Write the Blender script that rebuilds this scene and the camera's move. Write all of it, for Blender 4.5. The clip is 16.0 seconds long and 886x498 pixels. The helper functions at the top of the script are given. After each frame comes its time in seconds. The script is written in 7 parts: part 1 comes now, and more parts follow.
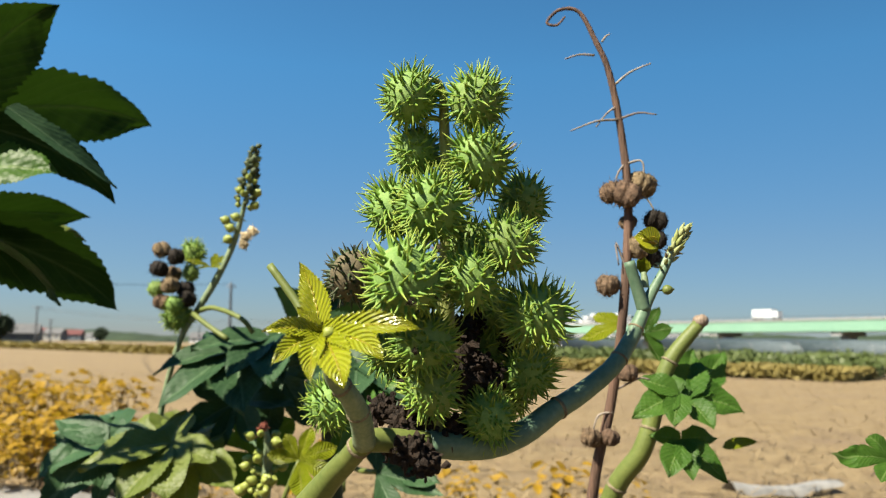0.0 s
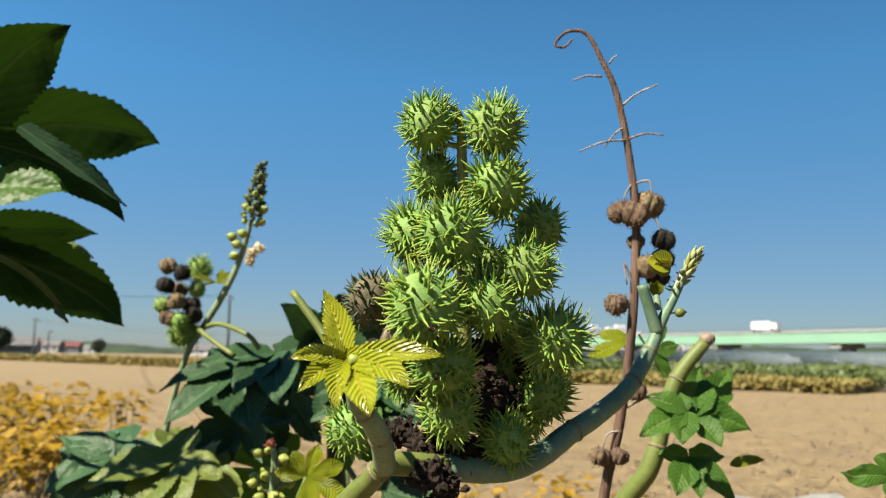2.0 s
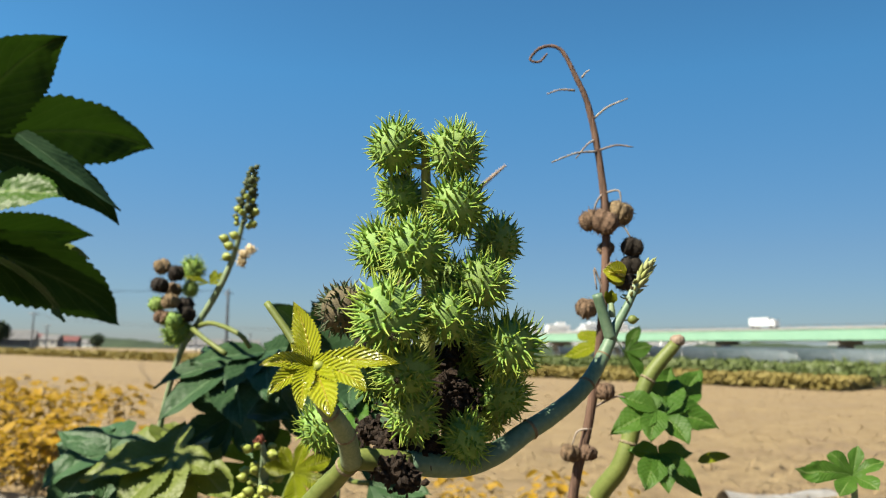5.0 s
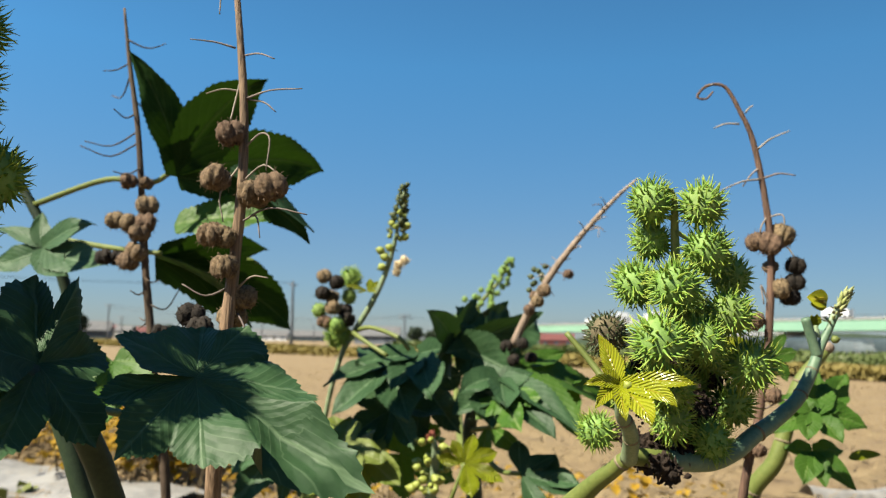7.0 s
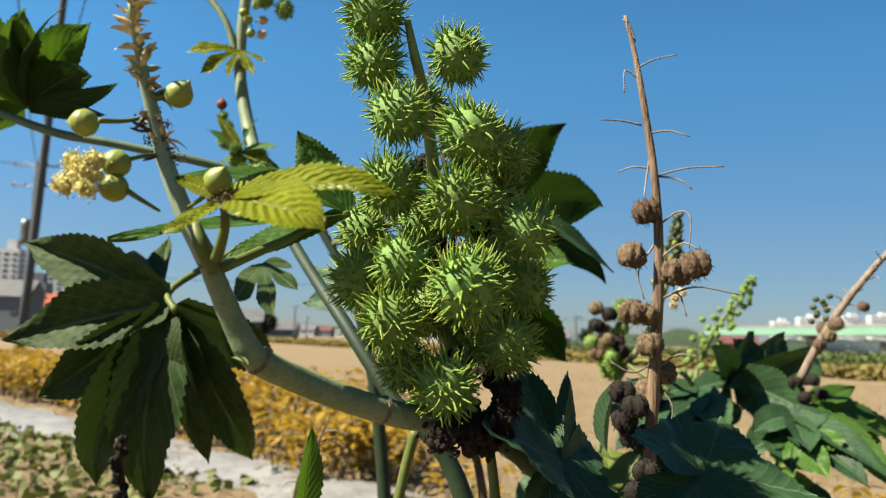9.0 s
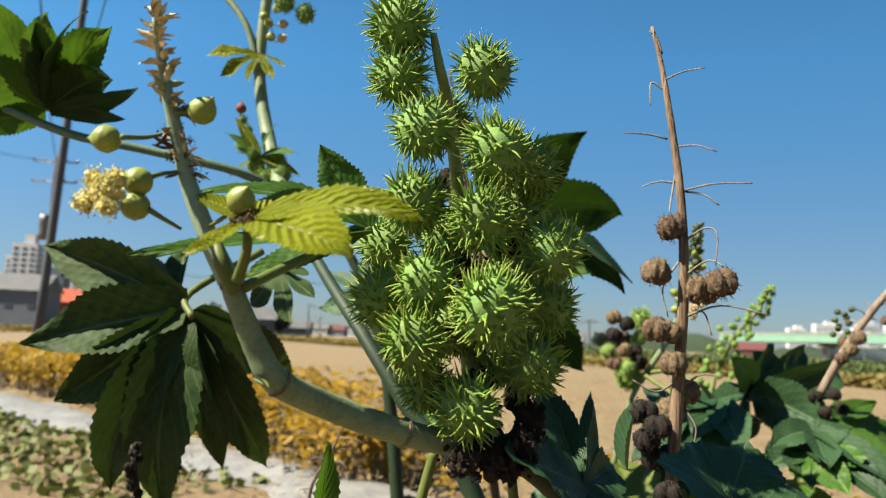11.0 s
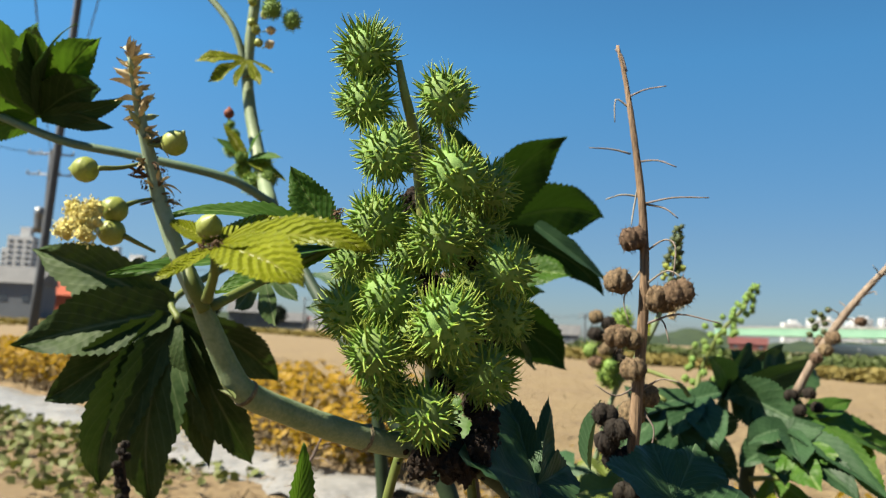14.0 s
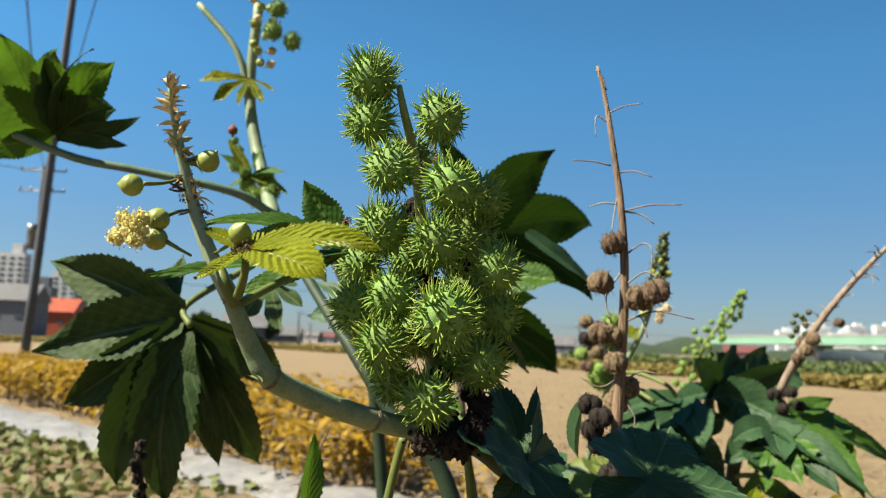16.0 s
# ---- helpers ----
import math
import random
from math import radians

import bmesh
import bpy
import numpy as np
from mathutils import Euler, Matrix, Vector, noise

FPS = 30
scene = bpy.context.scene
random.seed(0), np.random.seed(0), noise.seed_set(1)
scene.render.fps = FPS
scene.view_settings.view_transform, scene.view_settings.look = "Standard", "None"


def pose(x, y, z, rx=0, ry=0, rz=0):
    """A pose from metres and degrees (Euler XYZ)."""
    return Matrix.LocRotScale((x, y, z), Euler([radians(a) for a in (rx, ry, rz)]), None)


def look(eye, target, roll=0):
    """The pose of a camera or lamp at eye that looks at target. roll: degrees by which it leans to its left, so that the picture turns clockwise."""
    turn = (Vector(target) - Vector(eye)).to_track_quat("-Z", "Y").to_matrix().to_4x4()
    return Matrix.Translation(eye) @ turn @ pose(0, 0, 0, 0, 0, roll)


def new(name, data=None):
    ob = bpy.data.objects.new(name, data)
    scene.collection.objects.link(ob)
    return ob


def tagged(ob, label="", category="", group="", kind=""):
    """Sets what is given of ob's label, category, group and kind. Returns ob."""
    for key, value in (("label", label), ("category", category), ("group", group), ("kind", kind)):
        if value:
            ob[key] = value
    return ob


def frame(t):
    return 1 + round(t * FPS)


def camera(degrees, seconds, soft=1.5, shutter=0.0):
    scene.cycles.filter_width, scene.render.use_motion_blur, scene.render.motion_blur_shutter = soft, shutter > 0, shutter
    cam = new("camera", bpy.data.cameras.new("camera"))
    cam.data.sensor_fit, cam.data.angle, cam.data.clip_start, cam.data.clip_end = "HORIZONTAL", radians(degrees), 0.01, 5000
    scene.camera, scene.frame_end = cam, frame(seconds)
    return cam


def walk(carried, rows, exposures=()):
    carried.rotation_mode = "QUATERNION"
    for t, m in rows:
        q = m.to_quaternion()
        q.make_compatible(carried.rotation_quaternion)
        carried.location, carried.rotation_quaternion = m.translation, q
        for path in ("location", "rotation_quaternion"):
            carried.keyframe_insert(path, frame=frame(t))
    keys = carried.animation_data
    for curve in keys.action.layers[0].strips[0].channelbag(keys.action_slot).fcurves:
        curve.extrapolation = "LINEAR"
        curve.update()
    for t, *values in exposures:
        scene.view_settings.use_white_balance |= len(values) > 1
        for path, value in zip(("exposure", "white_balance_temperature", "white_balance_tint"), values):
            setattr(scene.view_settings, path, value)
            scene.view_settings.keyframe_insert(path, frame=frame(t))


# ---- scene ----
cam = camera(59.3, 16.0, 1.2)
PATH = [
    (0, (0.081, 0.095, 0.934), (-0.058, 2.075, 1.179), 0.9),
    (0.5, (0.078, 0.093, 0.937), (-0.064, 2.072, 1.191), 0.9),
    (1, (0.077, 0.094, 0.942), (-0.075, 2.071, 1.200), 0.7),
    (1.5, (0.072, 0.086, 0.943), (-0.073, 2.063, 1.211), 0.8),
    (2, (0.073, 0.089, 0.939), (-0.063, 2.065, 1.214), 0.9),
    (2.5, (0.071, 0.089, 0.941), (-0.058, 2.065, 1.219), 1.0),
    (3, (0.087, 0.084, 0.940), (-0.042, 2.059, 1.224), 0.8),
    (3.5, (0.094, 0.077, 0.939), (-0.038, 2.053, 1.218), 0.9),
    (3.7, (0.093, 0.072, 0.942), (-0.035, 2.049, 1.220), 1.1),
    (5.8, (0.089, 0.041, 0.945), (-0.055, 2.019, 1.203), 0.9),
    (6, (0.082, 0.029, 0.946), (-0.068, 2.006, 1.204), 0.9),
    (6.5, (0.046, -0.01, 0.944), (-0.117, 1.967, 1.199), 0.7),
    (7, (-0.011, -0.04, 0.957), (-0.297, 1.925, 1.194), 1.1),
    (7.3, (-0.063, -0.047, 0.971), (-0.454, 1.902, 1.193), 0.5),
    (7.5, (-0.088, -0.056, 0.980), (-0.564, 1.874, 1.199), 0.8),
    (8, (-0.118, -0.078, 0.989), (-0.703, 1.823, 1.208), 1.0),
    (8.5, (-0.138, -0.089, 0.997), (-0.788, 1.79, 1.216), 1.7),
    (9, (-0.151, -0.091, 0.997), (-0.854, 1.767, 1.226), 1.7),
    (9.2, (-0.157, -0.091, 1.000), (-0.882, 1.76, 1.225), 2.2),
    (11.3, (-0.157, -0.085, 1.007), (-0.899, 1.758, 1.236), 2.9),
    (11.5, (-0.159, -0.083, 1.011), (-0.902, 1.76, 1.231), 3.2),
    (12, (-0.152, -0.09, 1.008), (-0.9, 1.749, 1.251), 2.7),
    (12.5, (-0.15, -0.091, 1.008), (-0.899, 1.749, 1.241), 3.2),
    (13, (-0.136, -0.092, 1.008), (-0.889, 1.745, 1.248), 2.9),
    (13.5, (-0.136, -0.101, 1.007), (-0.883, 1.739, 1.245), 3.0),
    (14, (-0.135, -0.103, 1.013), (-0.863, 1.748, 1.228), 2.8),
    (14.5, (-0.133, -0.111, 1.011), (-0.854, 1.74, 1.240), 2.6),
    (15, (-0.12, -0.121, 1.007), (-0.84, 1.729, 1.250), 2.1),
    (15.5, (-0.121, -0.133, 1.006), (-0.837, 1.718, 1.253), 2.3),
    (16, (-0.121, -0.143, 1.004), (-0.834, 1.709, 1.250), 2.1),
]
walk(cam, [(t, look(eye, target, roll)) for t, eye, target, roll in PATH])
cam.data.dof.use_dof = True
cam.data.dof.focus_distance = 0.37
cam.data.dof.aperture_fstop = 16.0

# ---- light ----
SUN_DIR = Vector((-0.50, -0.42, 0.765)).normalized()
sun_data = bpy.data.lights.new("sun", "SUN")
sun_data.energy, sun_data.angle, sun_data.color = 5.0, radians(0.53), (1.0, 0.92, 0.74)
sun = new("sun", sun_data)
sun.matrix_world = look((0, 0, 30), Vector((0, 0, 30)) - SUN_DIR)
world = bpy.data.worlds.new("world")
scene.world = world
world.use_nodes = True
sky = world.node_tree.nodes.new("ShaderNodeTexSky")
sky.sky_type, sky.sun_disc = "NISHITA", False
sky.sun_elevation = math.asin(SUN_DIR.z)
sky.sun_rotation = math.atan2(SUN_DIR.x, SUN_DIR.y)
sky.air_density, sky.dust_density, sky.ozone_density = 1.0, 0.15, 3.0
back = world.node_tree.nodes["Background"]
wt = world.node_tree
direction = wt.nodes.new("ShaderNodeTexCoord")
split = wt.nodes.new("ShaderNodeSeparateXYZ")
wt.links.new(direction.outputs["Generated"], split.inputs[0])
haze = wt.nodes.new("ShaderNodeValToRGB")
haze.color_ramp.elements[0].position, haze.color_ramp.elements[0].color = 0.0, (0.262, 0.302, 0.392, 1)
haze.color_ramp.elements[1].position, haze.color_ramp.elements[1].color = 0.34, (0.305, 0.646, 0.755, 1)
middle = haze.color_ramp.elements.new(0.13)
middle.color = (0.315, 0.415, 0.49, 1)
wt.links.new(split.outputs[2], haze.inputs[0])
tint = wt.nodes.new("ShaderNodeMix")
tint.data_type, tint.blend_type = "RGBA", "MULTIPLY"
tint.inputs[0].default_value = 1.0
wt.links.new(sky.outputs[0], tint.inputs[6])
wt.links.new(haze.outputs[0], tint.inputs[7])
wt.links.new(tint.outputs[2], back.inputs[0])
sunward = wt.nodes.new("ShaderNodeMath")
sunward.operation = "MULTIPLY_ADD"
sunward.inputs[1].default_value, sunward.inputs[2].default_value = -0.0135, 0.05
wt.links.new(split.outputs[0], sunward.inputs[0])
wt.links.new(sunward.outputs[0], back.inputs[1])
scene.view_settings.exposure = 1.9


# ---- materials ----
ALBEDO = 0.33


def scaled(c, k=None):
    return tuple(v * (k or ALBEDO) for v in c)


def graph(name):
    m = bpy.data.materials.new(name)
    m.use_nodes = True
    nt = m.node_tree
    return m, nt, nt.nodes, nt.links, nt.nodes["Principled BSDF"]


def noise_tex(nt, scale, detail=4.0, vec=None, rough=0.55):
    n = nt.nodes.new("ShaderNodeTexNoise")
    n.inputs["Scale"].default_value, n.inputs["Detail"].default_value = scale, detail
    n.inputs["Roughness"].default_value = rough
    if vec:
        nt.links.new(vec, n.inputs["Vector"])
    return n


def ramp(nt, src, stops):
    r = nt.nodes.new("ShaderNodeValToRGB")
    el = r.color_ramp.elements
    while len(el) < len(stops):
        el.new(0.5)
    for e, (p, c) in zip(el, stops):
        e.position, e.color = p, (*c, 1)
    nt.links.new(src, r.inputs[0])
    return r.outputs[0]


def mix(nt, fac, a, b, mode="MIX"):
    n = nt.nodes.new("ShaderNodeMix")
    n.data_type, n.blend_type = "RGBA", mode
    for sock, v in ((n.inputs[0], fac), (n.inputs[6], a), (n.inputs[7], b)):
        if isinstance(v, bpy.types.NodeSocket):
            nt.links.new(v, sock)
        elif isinstance(v, (int, float)):
            sock.default_value = v
        else:
            sock.default_value = (*v, 1)
    return n.outputs[2]


def calc(nt, op, a, b=0.0, c=0.0):
    n = nt.nodes.new("ShaderNodeMath")
    n.operation = op
    for sock, v in zip(n.inputs, (a, b, c)):
        if isinstance(v, bpy.types.NodeSocket):
            nt.links.new(v, sock)
        else:
            sock.default_value = v
    return n.outputs[0]


def relief(nt, bsdf, height, strength, dist):
    b = nt.nodes.new("ShaderNodeBump")
    b.inputs["Strength"].default_value, b.inputs["Distance"].default_value = strength, dist
    nt.links.new(height, b.inputs["Height"])
    nt.links.new(b.outputs[0], bsdf.inputs["Normal"])
    return b


def rough_mat(name, dark, light, scale, rough=0.8, bump=0.3, dist=0.001, fine=8.0, vary=0.0, metal=0.0, streak=1.0):
    """Two scales of mottling and a fine relief, in object space; streak below 1 draws it out upwards."""
    m, nt, nodes, links, b = graph(name)
    vec = nodes.new("ShaderNodeTexCoord").outputs["Object"]
    if streak < 1:
        long = nodes.new("ShaderNodeMapping")
        long.inputs["Scale"].default_value = (1, 1, streak)
        links.new(vec, long.inputs[0])
        vec = long.outputs[0]
    n1, n2 = noise_tex(nt, scale, 4, vec), noise_tex(nt, scale * fine, 5, vec)
    mixed = calc(nt, "ADD", calc(nt, "MULTIPLY", n1.outputs[0], 0.6), calc(nt, "MULTIPLY", n2.outputs[0], 0.4))
    col = ramp(nt, mixed, ((0.32, scaled(dark)), (0.68, scaled(light))))
    if vary:
        info = nodes.new("ShaderNodeObjectInfo")
        hsv = nodes.new("ShaderNodeHueSaturation")
        links.new(col, hsv.inputs["Color"])
        links.new(calc(nt, "MULTIPLY_ADD", info.outputs["Random"], vary, 1 - vary / 2), hsv.inputs["Value"])
        links.new(calc(nt, "MULTIPLY_ADD", info.outputs["Random"], vary * 0.08, 0.5 - vary * 0.04), hsv.inputs["Hue"])
        col = hsv.outputs[0]
    links.new(col, b.inputs["Base Color"])
    b.inputs["Roughness"].default_value, b.inputs["Metallic"].default_value = rough, metal
    b.inputs["Specular IOR Level"].default_value = 0.25
    if bump:
        relief(nt, b, n2.outputs[0], bump, dist)
    return m


def leaf_mat(name, dark, light, vein, through_col, gloss=0.38, thin=0.3, veins=9.0, puff=0.35, spots=0.0, dist=0.0007, spec=0.2):
    """Leaf blade: midrib and slanting side veins by the blade's own coordinates, puckered between them."""
    m, nt, nodes, links, b = graph(name)
    dark, light, vein, through_col = (scaled(c) for c in (dark, light, vein, through_col))
    tc = nodes.new("ShaderNodeTexCoord")
    sep = nodes.new("ShaderNodeSeparateXYZ")
    links.new(tc.outputs["UV"], sep.inputs[0])
    u = calc(nt, "ABSOLUTE", calc(nt, "MULTIPLY_ADD", sep.outputs[0], 2.0, -1.0))
    wob = noise_tex(nt, 60, 2, tc.outputs["Object"])
    v = calc(nt, "ADD", sep.outputs[1], calc(nt, "MULTIPLY", wob.outputs[0], 0.03))
    band = calc(nt, "FRACT", calc(nt, "SUBTRACT", calc(nt, "MULTIPLY", v, veins), calc(nt, "MULTIPLY", u, 3.0)))
    tri = calc(nt, "ABSOLUTE", calc(nt, "MULTIPLY_ADD", band, 2.0, -1.0))
    side = calc(nt, "SMOOTH_MIN", calc(nt, "MULTIPLY", calc(nt, "SUBTRACT", tri, 0.86), 7.0), 1.0, 0.2)
    side = calc(nt, "MAXIMUM", side, 0.0)
    mid = calc(nt, "MAXIMUM", calc(nt, "SUBTRACT", 1.0, calc(nt, "MULTIPLY", u, 14.0)), 0.0)
    mask = calc(nt, "MINIMUM", calc(nt, "ADD", calc(nt, "MULTIPLY", side, 0.55), mid), 1.0)
    n1, n2 = noise_tex(nt, 25, 3, tc.outputs["Object"]), noise_tex(nt, 260, 5, tc.outputs["Object"])
    blend = calc(nt, "ADD", calc(nt, "MULTIPLY", n1.outputs[0], 0.7), calc(nt, "MULTIPLY", n2.outputs[0], 0.3))
    col = ramp(nt, blend, ((0.34, dark), (0.66, light)))
    info = nodes.new("ShaderNodeObjectInfo")
    hsv = nodes.new("ShaderNodeHueSaturation")
    links.new(col, hsv.inputs["Color"])
    links.new(calc(nt, "MULTIPLY_ADD", info.outputs["Random"], 0.35, 0.83), hsv.inputs["Value"])
    col = mix(nt, mask, hsv.outputs[0], vein)
    if spots:
        sp = noise_tex(nt, 120, 2, tc.outputs["Object"])
        col = mix(nt, calc(nt, "GREATER_THAN", sp.outputs[0], 1 - spots), col, (0.16, 0.09, 0.035))
    links.new(col, b.inputs["Base Color"])
    b.inputs["Roughness"].default_value = gloss
    b.inputs["Specular IOR Level"].default_value = spec
    h = calc(nt, "ADD", calc(nt, "MULTIPLY", tri, -puff), calc(nt, "MULTIPLY", n2.outputs[0], 0.25))
    h = calc(nt, "SUBTRACT", h, calc(nt, "MULTIPLY", mid, 0.6))
    bump = relief(nt, b, h, 0.7, dist)
    tr = nodes.new("ShaderNodeBsdfTranslucent")
    links.new(mix(nt, mask, through_col, (through_col[0] * 0.7, through_col[1] * 0.7, through_col[2] * 0.7)), tr.inputs[0])
    links.new(bump.outputs[0], tr.inputs["Normal"])
    ms = nodes.new("ShaderNodeMixShader")
    ms.inputs[0].default_value = thin
    links.new(b.outputs[0], ms.inputs[1])
    links.new(tr.outputs[0], ms.inputs[2])
    links.new(ms.outputs[0], nodes["Material Output"].inputs[0])
    return m


def spine_mat(name, low, tip):
    m, nt, nodes, links, b = graph(name)
    tc = nodes.new("ShaderNodeTexCoord")
    sep = nodes.new("ShaderNodeSeparateXYZ")
    links.new(tc.outputs["UV"], sep.inputs[0])
    n = noise_tex(nt, 3, 3, tc.outputs["Object"])
    k = calc(nt, "ADD", sep.outputs[1], calc(nt, "MULTIPLY_ADD", n.outputs[0], 0.5, -0.25))
    links.new(ramp(nt, k, ((0.35, scaled(low, 0.37)), (1.0, scaled(tip, 0.37)))), b.inputs["Base Color"])
    b.inputs["Roughness"].default_value = 0.5
    b.inputs["Specular IOR Level"].default_value = 0.18
    return m


M_FRUIT = rough_mat("capsule_skin", (0.20, 0.38, 0.07), (0.42, 0.61, 0.16), 2.2, 0.72, 0.7, 0.0004, 7, 0.25)
M_SPINE = spine_mat("capsule_spine", (0.23, 0.42, 0.055), (0.64, 0.77, 0.115))
M_FRUIT_DRY = rough_mat("withered_capsule", (0.10, 0.09, 0.05), (0.34, 0.27, 0.15), 2.5, 0.8, 0.5, 0.0006)
M_SPINE_DRY = spine_mat("withered_spine", (0.10, 0.14, 0.06), (0.12, 0.08, 0.04))
M_LEAF = leaf_mat("old_leaf", (0.036, 0.092, 0.036), (0.078, 0.168, 0.068), (0.18, 0.29, 0.15), (0.09, 0.22, 0.03), 0.52, 0.10, 8.0, 0.25, 0.0, 0.0009, 0.13)
M_LEAF_OLD = leaf_mat("weathered_leaf", (0.036, 0.078, 0.024), (0.12, 0.18, 0.065), (0.24, 0.30, 0.15), (0.12, 0.22, 0.03), 0.55, 0.09, 8.0, 0.2, 0.0, 0.001, 0.05)
# Green leaf darkened so its colour carries the shade on sky-side leaves.
M_LEAF_SHADED = leaf_mat("shaded_green_leaf", (0.022, 0.066, 0.014), (0.050, 0.120, 0.028), (0.12, 0.20, 0.07), (0.07, 0.17, 0.012), 0.55, 0.14, 8.0, 0.25, 0.0, 0.001, 0.03)
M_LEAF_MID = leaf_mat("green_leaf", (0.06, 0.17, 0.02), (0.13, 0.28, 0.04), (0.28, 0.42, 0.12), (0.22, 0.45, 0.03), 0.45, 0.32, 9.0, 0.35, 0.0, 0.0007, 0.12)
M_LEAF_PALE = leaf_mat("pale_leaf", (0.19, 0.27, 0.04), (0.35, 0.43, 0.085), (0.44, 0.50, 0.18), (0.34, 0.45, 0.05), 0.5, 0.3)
M_LEAF_YOUNG = leaf_mat("young_leaf", (0.40, 0.46, 0.012), (0.66, 0.68, 0.035), (0.66, 0.48, 0.05), (0.5, 0.42, 0.02), 0.27, 0.25, 11, 0.7, 0.0, 0.001, 0.5)
M_LEAF_LIME = leaf_mat("lime_leaf", (0.24, 0.30, 0.008), (0.42, 0.47, 0.022), (0.48, 0.50, 0.08), (0.32, 0.42, 0.02), 0.36, 0.3, 11, 1.0, 0.0, 0.0016, 0.12)
M_STEM = rough_mat("waxy_stem", (0.23, 0.35, 0.18), (0.50, 0.60, 0.35), 90, 0.55, 0.5, 0.0006)
M_STEM_PALE = rough_mat("pale_waxy_stem", (0.36, 0.50, 0.32), (0.56, 0.70, 0.48), 60, 0.55, 0.2, 0.0004)
M_STEM_BLUE = rough_mat("bloomed_stem", (0.14, 0.26, 0.16), (0.30, 0.44, 0.28), 50, 0.5, 0.2, 0.0004)
M_STEM_LIME = rough_mat("lime_stem", (0.16, 0.22, 0.045), (0.30, 0.35, 0.09), 50, 0.55, 0.2, 0.0004)
# Dark green, taken lower still for the shade on the lower stems.
M_STEM_SHADED = rough_mat("shaded_dark_green_stem", (0.022, 0.05, 0.024), (0.055, 0.10, 0.045), 50, 0.6, 0.2, 0.0004)
M_RACHIS = rough_mat("fruit_stalk", (0.38, 0.44, 0.11), (0.58, 0.63, 0.22), 90, 0.5, 0.2, 0.0004)
M_SCAR = rough_mat("node_scar", (0.14, 0.11, 0.06), (0.58, 0.48, 0.30), 200, 0.8, 0.5, 0.0005)
M_DRY = rough_mat("dry_stalk", (0.07, 0.04, 0.024), (0.66, 0.44, 0.27), 230, 0.8, 0.9, 0.0012, 4, streak=0.07)
M_DRY_RED = rough_mat("reddish_dry_stalk", (0.05, 0.03, 0.022), (0.38, 0.22, 0.15), 200, 0.8, 0.9, 0.0012, 4, streak=0.07)
M_DRY_DARK = rough_mat("dark_dry_stalk", (0.05, 0.032, 0.022), (0.26, 0.18, 0.12), 200, 0.85, 0.9, 0.0012, 4, streak=0.08)
M_DRY_GREY = rough_mat("grey_dry_stalk", (0.24, 0.17, 0.12), (0.72, 0.56, 0.43), 150, 0.85, 0.9, 0.0012, 4, streak=0.12)
M_TWIG = rough_mat("dry_twig", (0.22, 0.17, 0.14), (0.60, 0.50, 0.43), 120, 0.85, 0.4, 0.0004, 6, 0.7)
M_POD = rough_mat("dry_pod", (0.028, 0.017, 0.010), (0.58, 0.39, 0.23), 3.2, 0.85, 0.9, 0.0012, 5, 0.35)
M_POD_DARK = rough_mat("black_pod", (0.010, 0.008, 0.006), (0.050, 0.034, 0.022), 2.4, 0.85, 0.7, 0.0008, 5, 0.35)
M_CLUMP = rough_mat("withered_flowers", (0.012, 0.008, 0.006), (0.07, 0.04, 0.022), 220, 0.9, 0.8, 0.001)
M_SCAB = rough_mat("withered_petal", (0.10, 0.05, 0.03), (0.34, 0.20, 0.11), 260, 0.9, 0.8, 0.001)
M_BUD = rough_mat("green_bud", (0.38, 0.46, 0.07), (0.60, 0.66, 0.15), 160, 0.45, 0.15, 0.0003)
M_BUD_PALE = rough_mat("pale_bud", (0.36, 0.42, 0.14), (0.68, 0.70, 0.32), 160, 0.6, 0.2, 0.0003)
M_BUD_DARK = rough_mat("dark_bud", (0.06, 0.09, 0.03), (0.16, 0.20, 0.07), 160, 0.6, 0.2, 0.0003)
M_BRACT = rough_mat("dry_bract", (0.50, 0.38, 0.20), (1.6, 1.3, 0.80), 200, 0.75, 0.3, 0.0003)
M_POLLEN = rough_mat("pollen", (1.1, 0.92, 0.22), (1.7, 1.5, 0.6), 300, 0.8, 0.5, 0.0004)
M_RED = rough_mat("red_stigma", (0.25, 0.05, 0.03), (0.45, 0.14, 0.08), 300, 0.7, 0.4, 0.0004)
M_BEAN = leaf_mat("yellow_bean_leaf", (0.50, 0.26, 0.012), (0.74, 0.48, 0.04), (0.6, 0.45, 0.1), (0.95, 0.6, 0.03), 0.5, 0.35, 6, 0.3, 0.25)
M_BEAN_FAR = leaf_mat("far_bean_leaf", (0.36, 0.22, 0.04), (0.60, 0.42, 0.10), (0.5, 0.4, 0.12), (0.5, 0.36, 0.05), 0.6, 0.3, 6, 0.3)
M_BEAN_GREEN = leaf_mat("green_bean_leaf", (0.09, 0.16, 0.02), (0.20, 0.30, 0.05), (0.2, 0.26, 0.08), (0.2, 0.3, 0.04), 0.5, 0.3, 6, 0.4)
M_WEED = leaf_mat("weed", (0.24, 0.29, 0.035), (0.46, 0.48, 0.09), (0.3, 0.34, 0.1), (0.3, 0.34, 0.06), 0.6, 0.25, 6, 0.2)
M_STRAW = rough_mat("straw", (0.30, 0.21, 0.10), (0.56, 0.42, 0.24), 3, 0.8, 0.0)
M_PLASTIC = rough_mat("mulch_film", (0.35, 0.34, 0.325), (0.64, 0.62, 0.59), 5, 0.35, 0.6, 0.02, 4)
